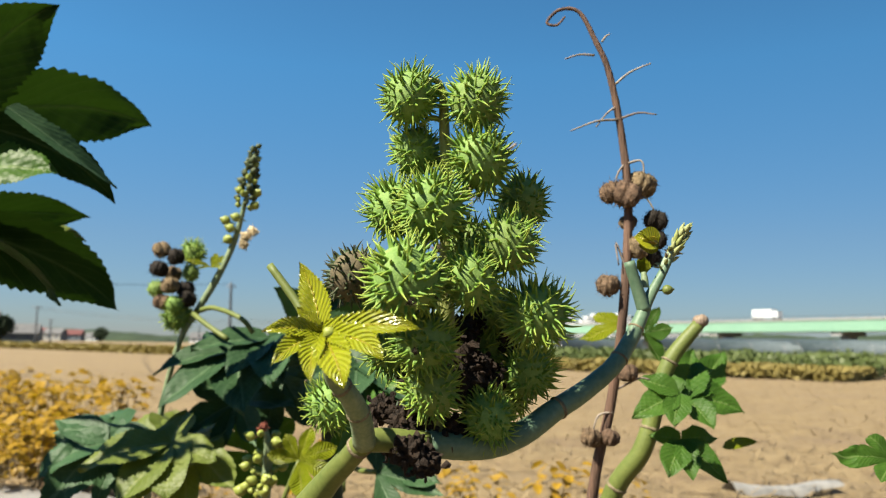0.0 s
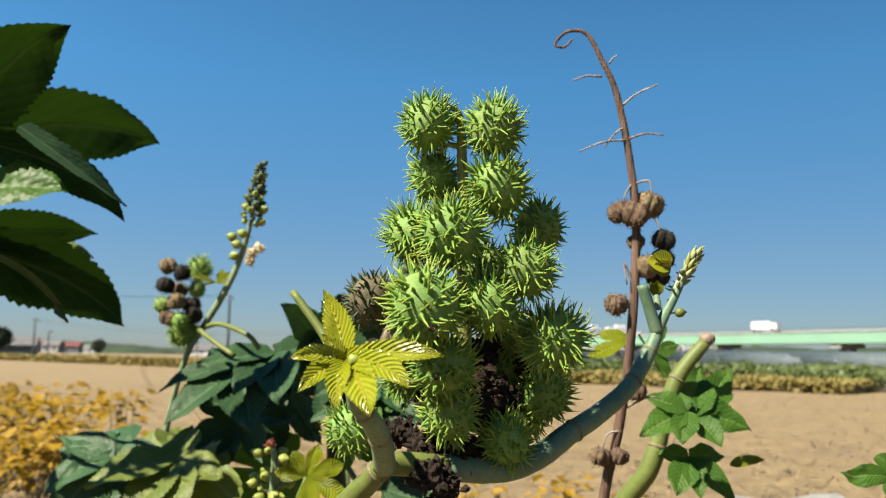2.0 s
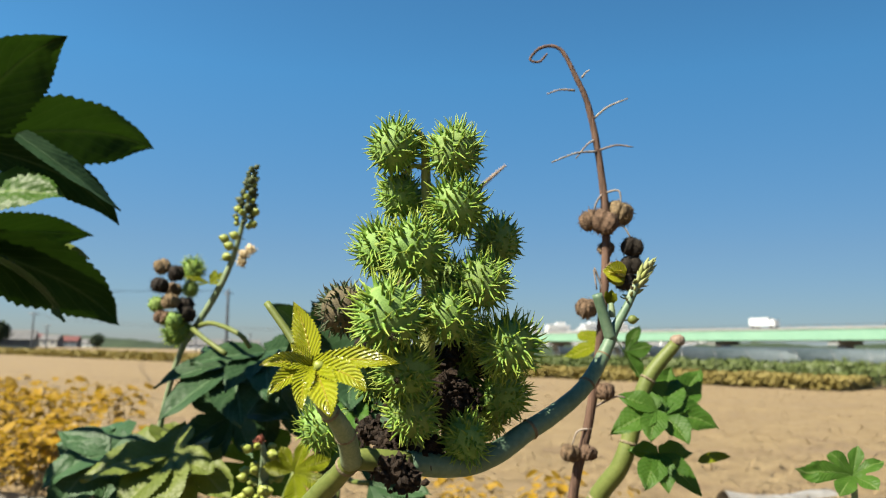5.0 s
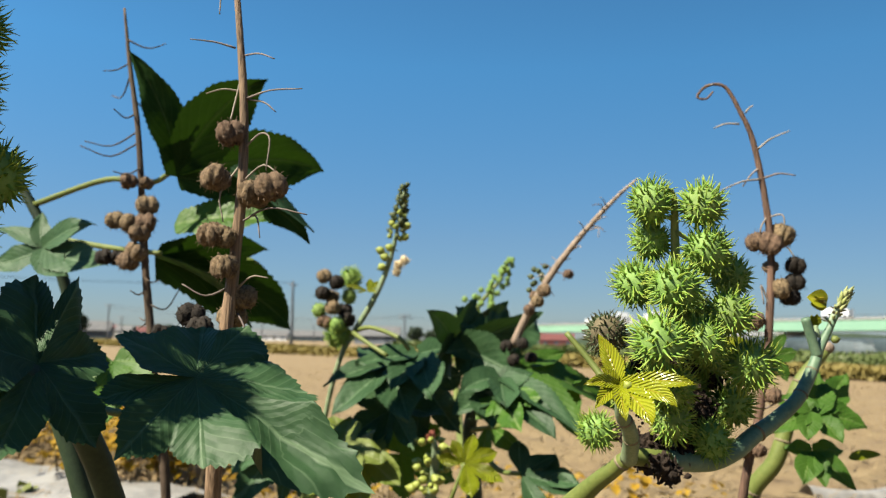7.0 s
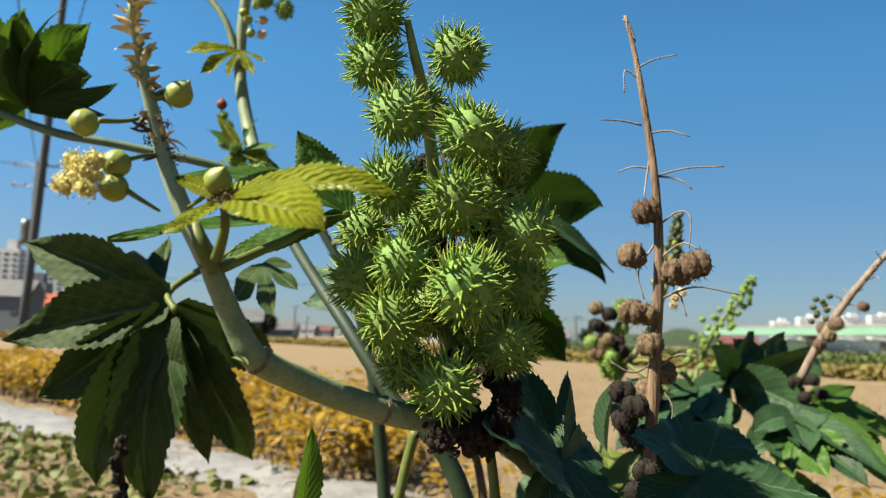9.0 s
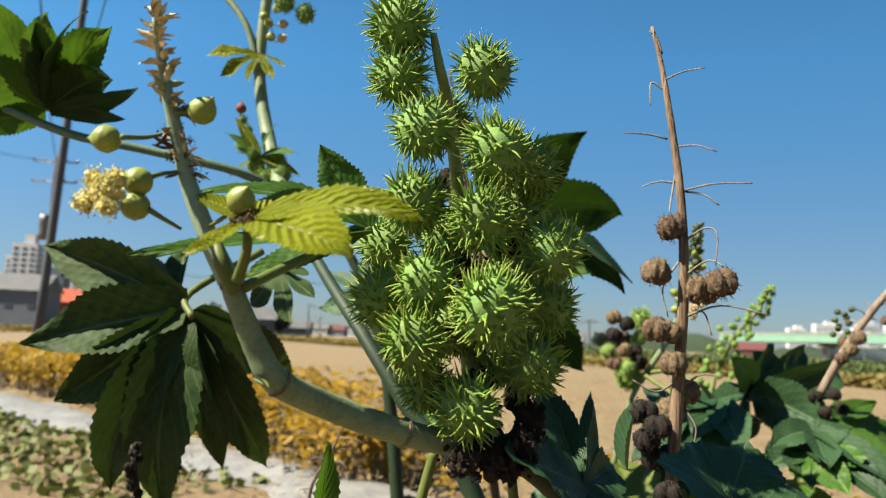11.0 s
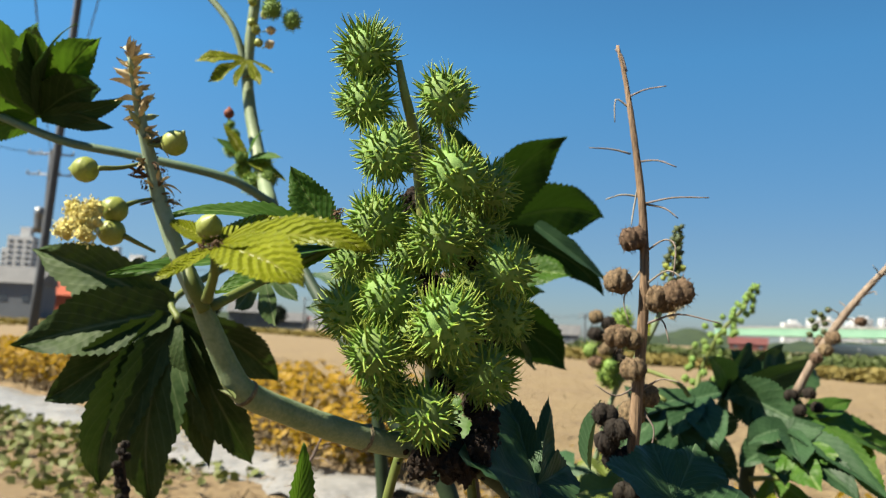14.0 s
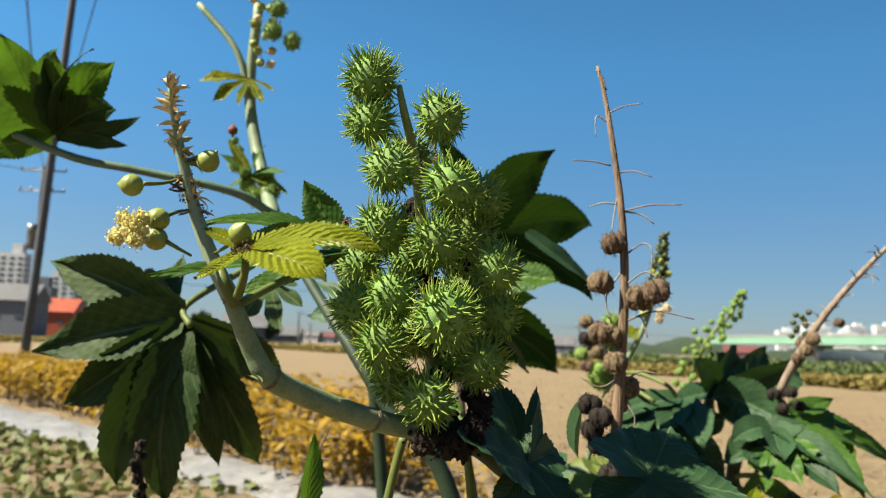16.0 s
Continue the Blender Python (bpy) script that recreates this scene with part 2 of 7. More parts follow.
M_CONCRETE = rough_mat("concrete", (0.55, 0.55, 0.53), (0.72, 0.71, 0.68), 0.6, 0.85, 0.2, 0.01)
M_STEEL_GREEN = rough_mat("green_girder_paint", (0.36, 0.66, 0.48), (0.44, 0.76, 0.56), 0.15, 0.5, 0.0)
M_WHITE = rough_mat("white_facade", (1.15, 1.18, 1.22), (1.35, 1.38, 1.42), 0.05, 0.7, 0.0)
M_GREYBLUE = rough_mat("grey_facade", (0.26, 0.30, 0.36), (0.36, 0.40, 0.46), 0.05, 0.6, 0.0)
M_WINDOW = rough_mat("far_window", (0.10, 0.13, 0.17), (0.2, 0.24, 0.3), 0.3, 0.15, 0.0)
M_ROOF_RED = rough_mat("red_roof", (0.20, 0.07, 0.07), (0.30, 0.11, 0.10), 0.5, 0.6, 0.0)
M_ROOF_GREY = rough_mat("grey_roof", (0.18, 0.18, 0.19), (0.3, 0.3, 0.31), 0.5, 0.6, 0.0)
M_ORANGE = rough_mat("orange_cladding", (0.60, 0.12, 0.05), (0.72, 0.18, 0.08), 0.2, 0.5, 0.0)
M_VINYL_HAZE = rough_mat("vinyl_and_hazed_wall", (0.08, 0.12, 0.13), (0.22, 0.27, 0.30), 0.2, 0.5, 0.0)
M_WOOD_FAR = rough_mat("far_foliage", (0.03, 0.055, 0.03), (0.08, 0.12, 0.05), 0.15, 0.9, 0.0)
M_POLE = rough_mat("concrete_pole", (0.13, 0.15, 0.18), (0.22, 0.24, 0.28), 1.5, 0.8, 0.1, 0.003)
M_METAL = rough_mat("galvanised", (0.3, 0.31, 0.32), (0.45, 0.46, 0.47), 5, 0.45, 0.0, metal=0.7)
M_WIRE = rough_mat("wire", (0.05, 0.05, 0.055), (0.1, 0.1, 0.11), 5, 0.5, 0.0)


# ---- building blocks ----
class Shape:
    """Vertices, faces and blade coordinates gathered for one mesh."""

    def __init__(self):
        self.v, self.f, self.uv = [], [], []

    def add(self, verts, faces, uv=None):
        n = len(self.v)
        self.v += [tuple(p) for p in verts]
        self.f += [tuple(i + n for i in f) for f in faces]
        self.uv += uv or [(0.5, 0.5)] * len(verts)
        return self

    def mesh(self, name, material, smooth=True):
        me = bpy.data.meshes.new(name)
        me.from_pydata(self.v, [], self.f)
        layer = me.uv_layers.new(name="blade")
        loops = np.empty(len(me.loops), dtype=np.int32)
        me.loops.foreach_get("vertex_index", loops)
        layer.data.foreach_set("uv", np.asarray(self.uv, dtype=np.float32)[loops].ravel())
        me.polygons.foreach_set("use_smooth", [smooth] * len(me.polygons))
        me.materials.append(material)
        me.update()
        return me


def part(name, shape, material, parent, label="", smooth=True):
    me = shape if isinstance(shape, bpy.types.Mesh) else shape.mesh(name, material, smooth)
    ob = new(name, me)
    ob.parent = parent
    return tagged(ob, label)


def thing(name, label, category, group="", at=(0, 0, 0), kind=""):
    ob = new(name)
    ob.location = at
    ob.empty_display_size = 0.05
    return tagged(ob, label, category, group, kind)


def spline(points, steps):
    """Points of a smooth line through the given ones."""
    p = [Vector(q) for q in points]
    p = [p[0] * 2 - p[1]] + p + [p[-1] * 2 - p[-2]]
    out = []
    for a, b, c, d in zip(p, p[1:], p[2:], p[3:]):
        for i in range(steps):
            t = i / steps
            out.append(0.5 * (2 * b + (c - a) * t + (2 * a - 5 * b + 4 * c - d) * t * t + (3 * b - a - 3 * c + d) * t ** 3))
    return out + [p[-2]]


def tube(shape, points, radii, sides=8, steps=5, wobble=0.0, seed=0):
    """A tapered tube through points; radii: one, or one for each point."""
    line = spline(points, steps)
    n = len(points)
    radii = [radii] * n if isinstance(radii, (int, float)) else list(radii)
    rng = random.Random(seed)
    side = None
    rings, uv = [], []
    for i, c in enumerate(line):
        k = min(i / steps, n - 1 - 1e-6)
        j = int(k)
        r = radii[j] * (1 - k + j) + radii[j + 1] * (k - j)
        r *= 1 + wobble * (rng.random() - 0.5)
        d = (line[min(i + 1, len(line) - 1)] - line[max(i - 1, 0)]).normalized()
        side = d.orthogonal().normalized() if side is None else (side - d * side.dot(d)).normalized()
        up = d.cross(side)
        for s in range(sides):
            a = 2 * math.pi * s / sides
            rings.append(c + (side * math.cos(a) + up * math.sin(a)) * r)
            uv.append((s / sides, i / (len(line) - 1)))
    faces = []
    for i in range(len(line) - 1):
        for s in range(sides):
            a, b = i * sides + s, i * sides + (s + 1) % sides
            faces.append((a, b, b + sides, a + sides))
    faces.append(tuple(reversed(range(sides))))
    faces.append(tuple(range(len(rings) - sides, len(rings))))
    return shape.add(rings, faces, uv)


def ball(shape, centre, radius, squash=(1, 1, 1), level=2, lump=0.0, seed=0):
    bm = bmesh.new()
    bmesh.ops.create_icosphere(bm, subdivisions=level, radius=1)
    c = Vector(centre)
    off = Vector((seed * 1.7, seed * 0.9, seed * 2.3))
    vs = []
    for v in bm.verts:
        k = radius * (1 + lump * noise.noise(v.co * 1.9 + off) + 0.5 * lump * noise.noise(v.co * 5.1 + off))
        vs.append(c + Vector((v.co.x * squash[0], v.co.y * squash[1], v.co.z * squash[2])) * k)
    fs = [tuple(x.index for x in f.verts) for f in bm.faces]
    bm.free()
    return shape.add(vs, fs)


def box(shape, centre, size, turn=0.0):
    c, h = Vector(centre), [s / 2 for s in size]
    rot = Matrix.Rotation(turn, 3, "Z")
    vs = [c + rot @ Vector((x * h[0], y * h[1], z * h[2])) for x in (-1, 1) for y in (-1, 1) for z in (-1, 1)]
    return shape.add(vs, [(0, 1, 3, 2), (4, 6, 7, 5), (0, 4, 5, 1), (2, 3, 7, 6), (0, 2, 6, 4), (1, 5, 7, 3)])


def sphere_points(n, rng):
    g = math.pi * (3 - 5 ** 0.5)
    for i in range(n):
        z = 1 - 2 * (i + 0.5) / n
        r = (1 - z * z) ** 0.5
        a = i * g + rng.uniform(-0.25, 0.25)
        yield Vector((r * math.cos(a), r * math.sin(a), z + rng.uniform(-0.05, 0.05))).normalized()


def capsule_meshes(seed, count=125, length=0.48, mat_body=None, mat_spine=None, sides=6, rings=((0, 1.8), (0.08, 1.25), (0.25, 0.98), (0.5, 0.74), (0.75, 0.46), (0.92, 0.2))):
    """Body and spines of a castor capsule one metre in radius: three shallow lobes, soft spines that curve and taper."""
    rng = random.Random(seed)
    body = Shape()
    bm = bmesh.new()
    bmesh.ops.create_icosphere(bm, subdivisions=4, radius=1)

    def lobed(n):
        a = math.atan2(n.y, n.x)
        return (1 + 0.045 * math.cos(3 * a) * (1 - n.z * n.z)) * (1 + 0.04 * noise.noise(n * 3 + Vector((seed, 0, 0))) + 0.016 * noise.noise(n * 11 + Vector((0, seed, 0))))

    body.add([v.co * lobed(v.co) for v in bm.verts], [tuple(x.index for x in f.verts) for f in bm.faces])
    bm.free()
    spines = Shape()
    for n in sphere_points(count, rng):
        ln = length * rng.uniform(0.62, 1.25)
        side = n.orthogonal().normalized()
        side = Matrix.Rotation(rng.uniform(0, 6.28), 3, n) @ side
        bend = (side * rng.uniform(0.15, 0.75) + Vector((0, 0, rng.uniform(-0.1, 0.35)))) * ln
        r0 = rng.uniform(0.041, 0.058)
        base = n * (lobed(n) - 0.025)
        up, lat = n.cross(side), side
        vs, uv = [], []
        for k, rr in rings:
            c = base + n * (ln * k) + bend * k ** 1.8
            for q in range(sides):
                a = 2 * math.pi * q / sides
                vs.append(c + (lat * math.cos(a) + up * math.sin(a)) * r0 * rr)
                uv.append((q / sides, k))
        vs.append(base + n * ln + bend)
        uv.append((0.5, 1))
        m = len(rings) - 1
        fs = [(sides * i + q, sides * i + (q + 1) % sides, sides * i + sides + (q + 1) % sides, sides * i + sides + q) for i in range(m) for q in range(sides)]
        fs += [(sides * m + q, sides * m + (q + 1) % sides, sides * (m + 1)) for q in range(sides)]
        spines.add(vs, fs, uv)
    return body.mesh("capsule", mat_body), spines.mesh("spiny_coat", mat_spine)


CAPSULES = [capsule_meshes(s, 190 + 8 * s, 0.50 + 0.02 * s, M_FRUIT, M_SPINE) for s in range(6)]
CAPSULES_SMALL = [capsule_meshes(s + 30, 60, 0.42, M_FRUIT, M_SPINE, 4, ((0, 2.2), (0.4, 1.1), (0.8, 0.4))) for s in range(2)]
CAPSULES_DRY = [capsule_meshes(20, 190, 0.36, M_FRUIT_DRY, M_SPINE_DRY)]


def capsule(parent, place, radius, seed, kinds=None, label=""):
    kinds = kinds or CAPSULES
    rng = random.Random(seed * 7 + 1)
    me, sp = kinds[seed % len(kinds)]
    ob = part("seed_capsule", me, None, parent, label)
    turn = Euler((rng.uniform(-0.6, 0.6), rng.uniform(-0.6, 0.6), rng.uniform(0, 6.28)))
    k = radius * rng.uniform(0.95, 1.05)
    ob.matrix_local = Matrix.LocRotScale(place, turn, (k * rng.uniform(0.96, 1.04), k * rng.uniform(0.96, 1.04), k * 1.06))
    part("spiny_coat", sp, None, ob)
    return ob


def pod_mesh(seed, material, hairs=75):
    """A dried three-part capsule, one metre in radius, with stubs of spines."""
    rng = random.Random(seed)
    bm = bmesh.new()
    bmesh.ops.create_icosphere(bm, subdivisions=4, radius=1)
    sh = Shape()
    off = Vector((seed * 3.1, seed * 1.3, 0))

    cells = [Vector((math.cos(k * 2.094), math.sin(k * 2.094), 0)) * 0.50 for k in range(3)]

    def rad(n):
        best = 0.0
        for c in cells:
            d = n.dot(c)
            h = d * d - 0.25 + 0.34 + 0.34 * n.z * n.z
            seam = 1 - 0.22 * max(0.0, 1 - abs(n.cross(c).z) * 16) if d > 0 else 1
            best = max(best, (d + max(h, 0.0) ** 0.5) * seam)
        turn = math.atan2(n.y, n.x)
        best *= 1 + 0.055 * math.sin(17 * turn + 3 * noise.noise(n * 2 + off)) * (1 - n.z * n.z)
        return best * (1.02 + 0.06 * noise.noise(n * 3 + off) + 0.065 * noise.noise(Vector((n.x, n.y, n.z * 2.2)) * 8 + off) + 0.05 * noise.noise(n * 22 + off))

    sh.add([v.co * rad(v.co) for v in bm.verts], [tuple(x.index for x in f.verts) for f in bm.faces])
    bm.free()
    for n in sphere_points(hairs, rng):
        b = n * (rad(n) - 0.05)
        t = n + n.orthogonal() * rng.uniform(-0.8, 0.8) + Vector((0, 0, rng.uniform(-0.4, 0.4)))
        tube(sh, [b, b + t * 0.14, b + t * rng.uniform(0.2, 0.34) + Vector((0, 0, -0.05))], [0.035, 0.022, 0.008], 3, 1)
    return sh.mesh("dry_pod", material)


PODS = [pod_mesh(s, M_POD) for s in range(3)]
PODS_DARK = [pod_mesh(s + 5, M_POD_DARK, 120) for s in range(2)]


def pod(parent, place, radius, seed, kinds=None, label=""):
    kinds = kinds or PODS
    rng = random.Random(seed * 5 + 3)
    ob = part("dry_pod", kinds[seed % len(kinds)], None, parent, label)
    turn = Euler((rng.uniform(-0.4, 0.4), rng.uniform(-0.4, 0.4), rng.uniform(0, 6.28)))
    ob.matrix_local = Matrix.LocRotScale(place, turn, Vector((1, 1, 1.12)) * radius)
    return ob


def blade(shape, base, tip, width, up, sector, arch, fold, rng, teeth=1.0, ns=22, nw=4):
    """One lobe of a leaf, from the leaf's heart to its tip: toothed edge, folded along the midrib, arched and waved."""
    base, tip = Vector(base), Vector(tip)
    ax = tip - base
    ln = ax.length
    ax.normalize()
    nrm = (Vector(up) - ax * Vector(up).dot(ax)).normalized()
    lat = nrm.cross(ax)
    phase, wave = rng.uniform(0, 6.28), rng.uniform(0.5, 1.0)
    twist = rng.uniform(-0.25, 0.25)
    verts, uv, faces = [], [], []
    for i in range(ns + 1):
        s = i / ns
        lance = width * ln * (math.sin(math.pi * min(1.0, (0.10 + 0.90 * s)) ** 0.95) ** 0.85) * (1 - 0.12 * s)
        w = max(min(lance, s * ln * math.tan(sector) * 1.04), 0.002 * ln)
        if i == ns:
            w = 0.001 * ln
        tooth = (1 + teeth * 0.13 * (1 if i % 2 else -0.4)) if lance < s * ln * math.tan(sector) and 0.2 < s < 0.99 else 1.0
        free = max(0.0, s - 0.3)
        for j in range(-nw, nw + 1):
            q = j / nw
            ww = w * (tooth if abs(j) == nw else 1.0)
            lift = fold * abs(q) ** 1.3 * w + 0.05 * ln * free * wave * math.sin(9 * s + phase + 2.0 * q) * abs(q)
            down = arch * ln * (s * s) + twist * w * q * s
            verts.append(base + ax * (s * ln) + lat * (q * ww) + nrm * (lift - down + arch * ln * s))
            uv.append((0.5 + 0.5 * q, s))
    row = 2 * nw + 1
    for i in range(ns):
        for j in range(2 * nw):
            a = i * row + j
            faces.append((a, a + 1, a + row + 1, a + row))
    shape.add(verts, faces, uv)


def leaf(parent, base, tips, up, material, width=0.24, arch=0.18, fold=0.35, seed=1, label="", teeth=1.0, fill=1.0):
    """A palmate castor leaf: one blade from its heart (base) out to the lobe tips, which go round the leaf in order.
    width: how far the lobes are joined; the rim is toothed, each lobe folded along its rib, the whole arched and waved."""
    rng = random.Random(seed)
    sh = Shape()
    b = Vector(base)
    if len(tips) == 1:
        blade(sh, b, tips[0], width, up, 1.0, arch, fold, rng, teeth)
        return part("leaf", sh, material, parent, label)
    arms = [Vector(t) - b for t in tips]
    nrm = Vector((0, 0, 0))
    for q, w in zip(arms, arms[1:]):
        nrm += q.cross(w).normalized() * q.angle(w)
    if nrm.length < 1e-6:
        nrm = Vector(up)
    nrm.normalize()
    if nrm.dot(Vector(up)) < 0:
        nrm = -nrm
    cut = min(0.82, width * 1.35)
    whole = sum(q.length for q in arms) / len(arms)
    drop = [rng.uniform(0.3, 1.9) for q in arms]
    tilt = [rng.uniform(-0.5, 0.5) for q in arms]
    brow = max(cut + 0.04, 0.64)

    def rim(k):
        """Direction, reach and place between two ribs at the angular step k."""
        i = min(int(k), len(arms) - 2)
        t = k - i
        if k < 0:
            i, t = 0, k
        elif k > len(arms) - 1:
            i, t = len(arms) - 2, k - (len(arms) - 2)
        q, w = arms[i].normalized(), arms[i + 1].normalized()
        ang = q.angle(w)
        axis = q.cross(w)
        axis = axis.normalized() if axis.length > 1e-6 else nrm
        d = Matrix.Rotation(ang * t, 3, axis) @ q
        if 0 <= t <= 1:
            ln = arms[i].length * (1 - t) + arms[i + 1].length * t
            off = min(t, 1 - t)
            sag = drop[i] * (1 - t) + drop[i + 1] * t
        else:
            off = -t if t < 0 else t - 1
            ln = arms[i].length if t < 0 else arms[i + 1].length
            sag = drop[i] if t < 0 else drop[i + 1]
        half = min(ang * 0.5, 0.58) * fill
        x = off * ang / half
        y = x / 0.88
        hull = 1 - (1 - brow) * (0.68 * y ** 0.9 + 0.32 * y ** 2.4) if x < 0.88 else cut + (brow - cut) * max(0.0, (1 - x) / 0.12) ** 0.7
        lean = (tilt[i] * t if t < 0.5 else tilt[i + 1] * (t - 1)) * ang
        return d, ln * hull, off, sag, lean

    steps, ns = 28, 12
    count = (len(arms) - 1) * steps + steps
    verts, uv, faces = [], [], []
    seedv = Vector((seed * 1.37, seed * 0.71, 0))
    for c in range(count + 1):
        k = -0.5 + c / steps
        d, reach, off, sag, lean = rim(k)
        tooth = 1 + teeth * 0.016 * (1 if c % 2 else -1) if off > 0.04 else 1 + 0.03 * (1 - off / 0.04)
        for r in range(ns + 1):
            s = (r / ns) ** 0.9
            edge = tooth if r == ns else 1.0
            pt = b + d * (reach * s * edge)
            far = reach * s / whole
            crease = fold * reach * s * (min(off, 0.5) * 2) ** 0.8 * 0.28
            wave = 0.10 * whole * far * noise.noise((pt - b) * (3.4 / whole) + seedv) + 0.032 * whole * far * noise.noise((pt - b) * (10.0 / whole) + seedv)
            lift = arch * whole * (far * 0.8 - sag * far * far) + crease + wave + lean * reach * s * far
            verts.append(pt + nrm * lift)
            uv.append((0.5 + min(off, 0.5), min(1.0, far * 0.95)))
    row = ns + 1
    for c in range(count):
        for r in range(ns):
            a = c * row + r
            faces.append((a, a + 1, a + row + 1, a + row))
    sh.add(verts, faces, uv)
    return part("leaf", sh, material, parent, label)


def lobe(shape, base, tip, mid, half, nrm, limits, rng, fold, quilt, teeth, ns=60, nw=5):
    """One pointed lobe along a bent rib: saw-toothed edge, raised between its side veins, waved towards the rim.
    limits: how far it may open on either side before it joins its neighbour, in radians."""
    base, tip, mid = Vector(base), Vector(tip), Vector(mid)
    ctl = mid * 2 - (base + tip) / 2
    ln = (mid - base).length + (tip - mid).length
    phase, shift = rng.uniform(0, 6.28), Vector((rng.uniform(0, 50), rng.uniform(0, 50), 0))
    verts, uv, faces = [], [], []
    for i in range(ns + 1):
        k = i / ns
        c = base * (1 - k) ** 2 + ctl * (2 * k * (1 - k)) + tip * k * k
        ax = ((ctl - base) * (1 - k) + (tip - ctl) * k).normalized()
        n = (nrm - ax * nrm.dot(ax)).normalized()
        lat = n.cross(ax)
        prof = half * 1.12 * min(1.0, 0.6 + 1.05 * k) * (1 - max(0.0, (k - 0.42) / 0.58) ** 1.55)
        for j in range(-nw, nw + 1):
            q = j / nw
            room = k * ln * math.tan(min(limits[1 if q > 0 else 0], 1.35))
            w = max(min(prof, room), 0.0012 * ln) if i < ns else 0.0006 * ln
            joined = room < prof
            if abs(j) == nw and not joined and 0 < i < ns:
                w *= 1 + teeth * 0.11 * ((i % 3) / 2 - 0.35) + 0.16 * noise.noise(Vector((k * 5, q, 0)) + shift)
            free = max(0.0, k - 0.15)
            cell = (9 * k - 3.0 * abs(q)) % 1.0
            lift = fold * abs(q) ** 1.25 * w + 0.16 * half * free * math.sin(8 * k + phase + 1.7 * q) * abs(q) ** 1.5
            lift += 0.22 * half * free * noise.noise(Vector((k * 4, q * 1.5, 3)) + shift)
            lift += quilt * half * 0.11 * (1 - (2 * cell - 1) ** 2) * min(1.0, abs(q) * 3) * (1 - abs(q) ** 4) * min(1.0, 4 * k)
            verts.append(c + lat * (q * w) + n * lift)
            uv.append((0.5 + 0.5 * q, k))
    row = 2 * nw + 1
    for i in range(ns):
        for j in range(2 * nw):
            a = i * row + j
            faces.append((a, a + 1, a + row + 1, a + row))
    shape.add(verts, faces, uv)


def palm(parent, heart, lobes, up, material, seed, label, fold=0.22, quilt=0.5, teeth=1.0):
    """A castor leaf by its lobes, in order round the heart: each a tip, a point on its rib halfway, and half its width."""
    rng = random.Random(seed)
    b = Vector(heart)
    nrm = Vector(up).normalized()
    sh = Shape()
    ways = [(Vector(m) - b).normalized() for t, m, w in lobes]
    for i, (t, m, w) in enumerate(lobes):
        ax = ways[i]
        n = (nrm - ax * nrm.dot(ax)).normalized()
        lat = n.cross(ax)
        limits = [1.3, 1.3]
        for k in (i - 1, i + 1):
            if 0 <= k < len(ways):
                side = 1 if ways[k].dot(lat) > 0 else 0
                limits[side] = min(limits[side], max(math.atan(w / (0.20 * (Vector(t) - b).length)), ways[k].angle(ax) * 0.54))
        lobe(sh, b, t, m, w, nrm, limits, rng, fold, quilt, teeth)
    return part("leaf", sh, material, parent, label)


def stem(parent, points, radii, material, name="stem", label="", nodes=(), sides=12, steps=6, wobble=0.04, seed=0):
    sh = Shape()
    tube(sh, points, radii, sides, steps, wobble, seed)
    ob = part(name, sh, material, parent, label)
    radii = [radii] * len(points) if isinstance(radii, (int, float)) else radii
    line = spline(points, 20)
    for k in nodes:
        i = min(int(k * (len(line) - 1)), len(line) - 2)
        d = (line[i + 1] - line[i]).normalized()
        j = k * (len(radii) - 1)
        r = radii[int(j)] + (radii[min(int(j) + 1, len(radii) - 1)] - radii[int(j)]) * (j - int(j))
        ring = Shape()
        tube(ring, [line[i] - d * r * 0.16, line[i] - d * r * 0.05, line[i] + d * r * 0.07, line[i] + d * r * 0.2], [r * 0.99, r * 1.10, r * 1.07, r * 0.99], 16, 2, 0.12, int(k * 100))
        part("node_ring", ring, M_SCAR, ob, "pale corky leaf scar")
    return ob


def root(parent, top, radius, material):
    """The lowest length of a stem, from the soil up to where it comes into view."""
    t = Vector(top)
    foot = Vector((t.x + 0.02, t.y + 0.02, -0.03))
    sh = Shape()
    tube(sh, [foot, foot.lerp(t, 0.3) + Vector((0.012, 0, 0)), foot.lerp(t, 0.7), t], [radius * 1.5, radius * 1.2, radius * 1.05, radius], 12, 5, 0.05, 2)
    return part("stem_base", sh, material, parent)


def twig(parent, points, radius, material=None, name="twig"):
    sh = Shape()
    tube(sh, points, [radius * 1.3] + [radius] * (len(points) - 2) + [radius * 0.7], 5, 4)
    return part(name, sh, material or M_TWIG, parent)


def side_twigs(parent, a, b, count, length, radius, seed, material=None):
    """Bare flower stalks standing off a dry stem between a and b."""
    rng = random.Random(seed)
    a, b = Vector(a), Vector(b)
    ax = (b - a).normalized()
    for i in range(count):
        p = a.lerp(b, (i + rng.random()) / count)
        out = Matrix.Rotation(rng.uniform(0, 6.28), 3, ax) @ ax.orthogonal().normalized()
        ln = length * rng.uniform(0.5, 1.1)
        twig(parent, [p, p + out * ln * 0.5 + ax * ln * 0.25, p + out * ln + ax * ln * rng.uniform(-0.25, 0.35)], radius, material)


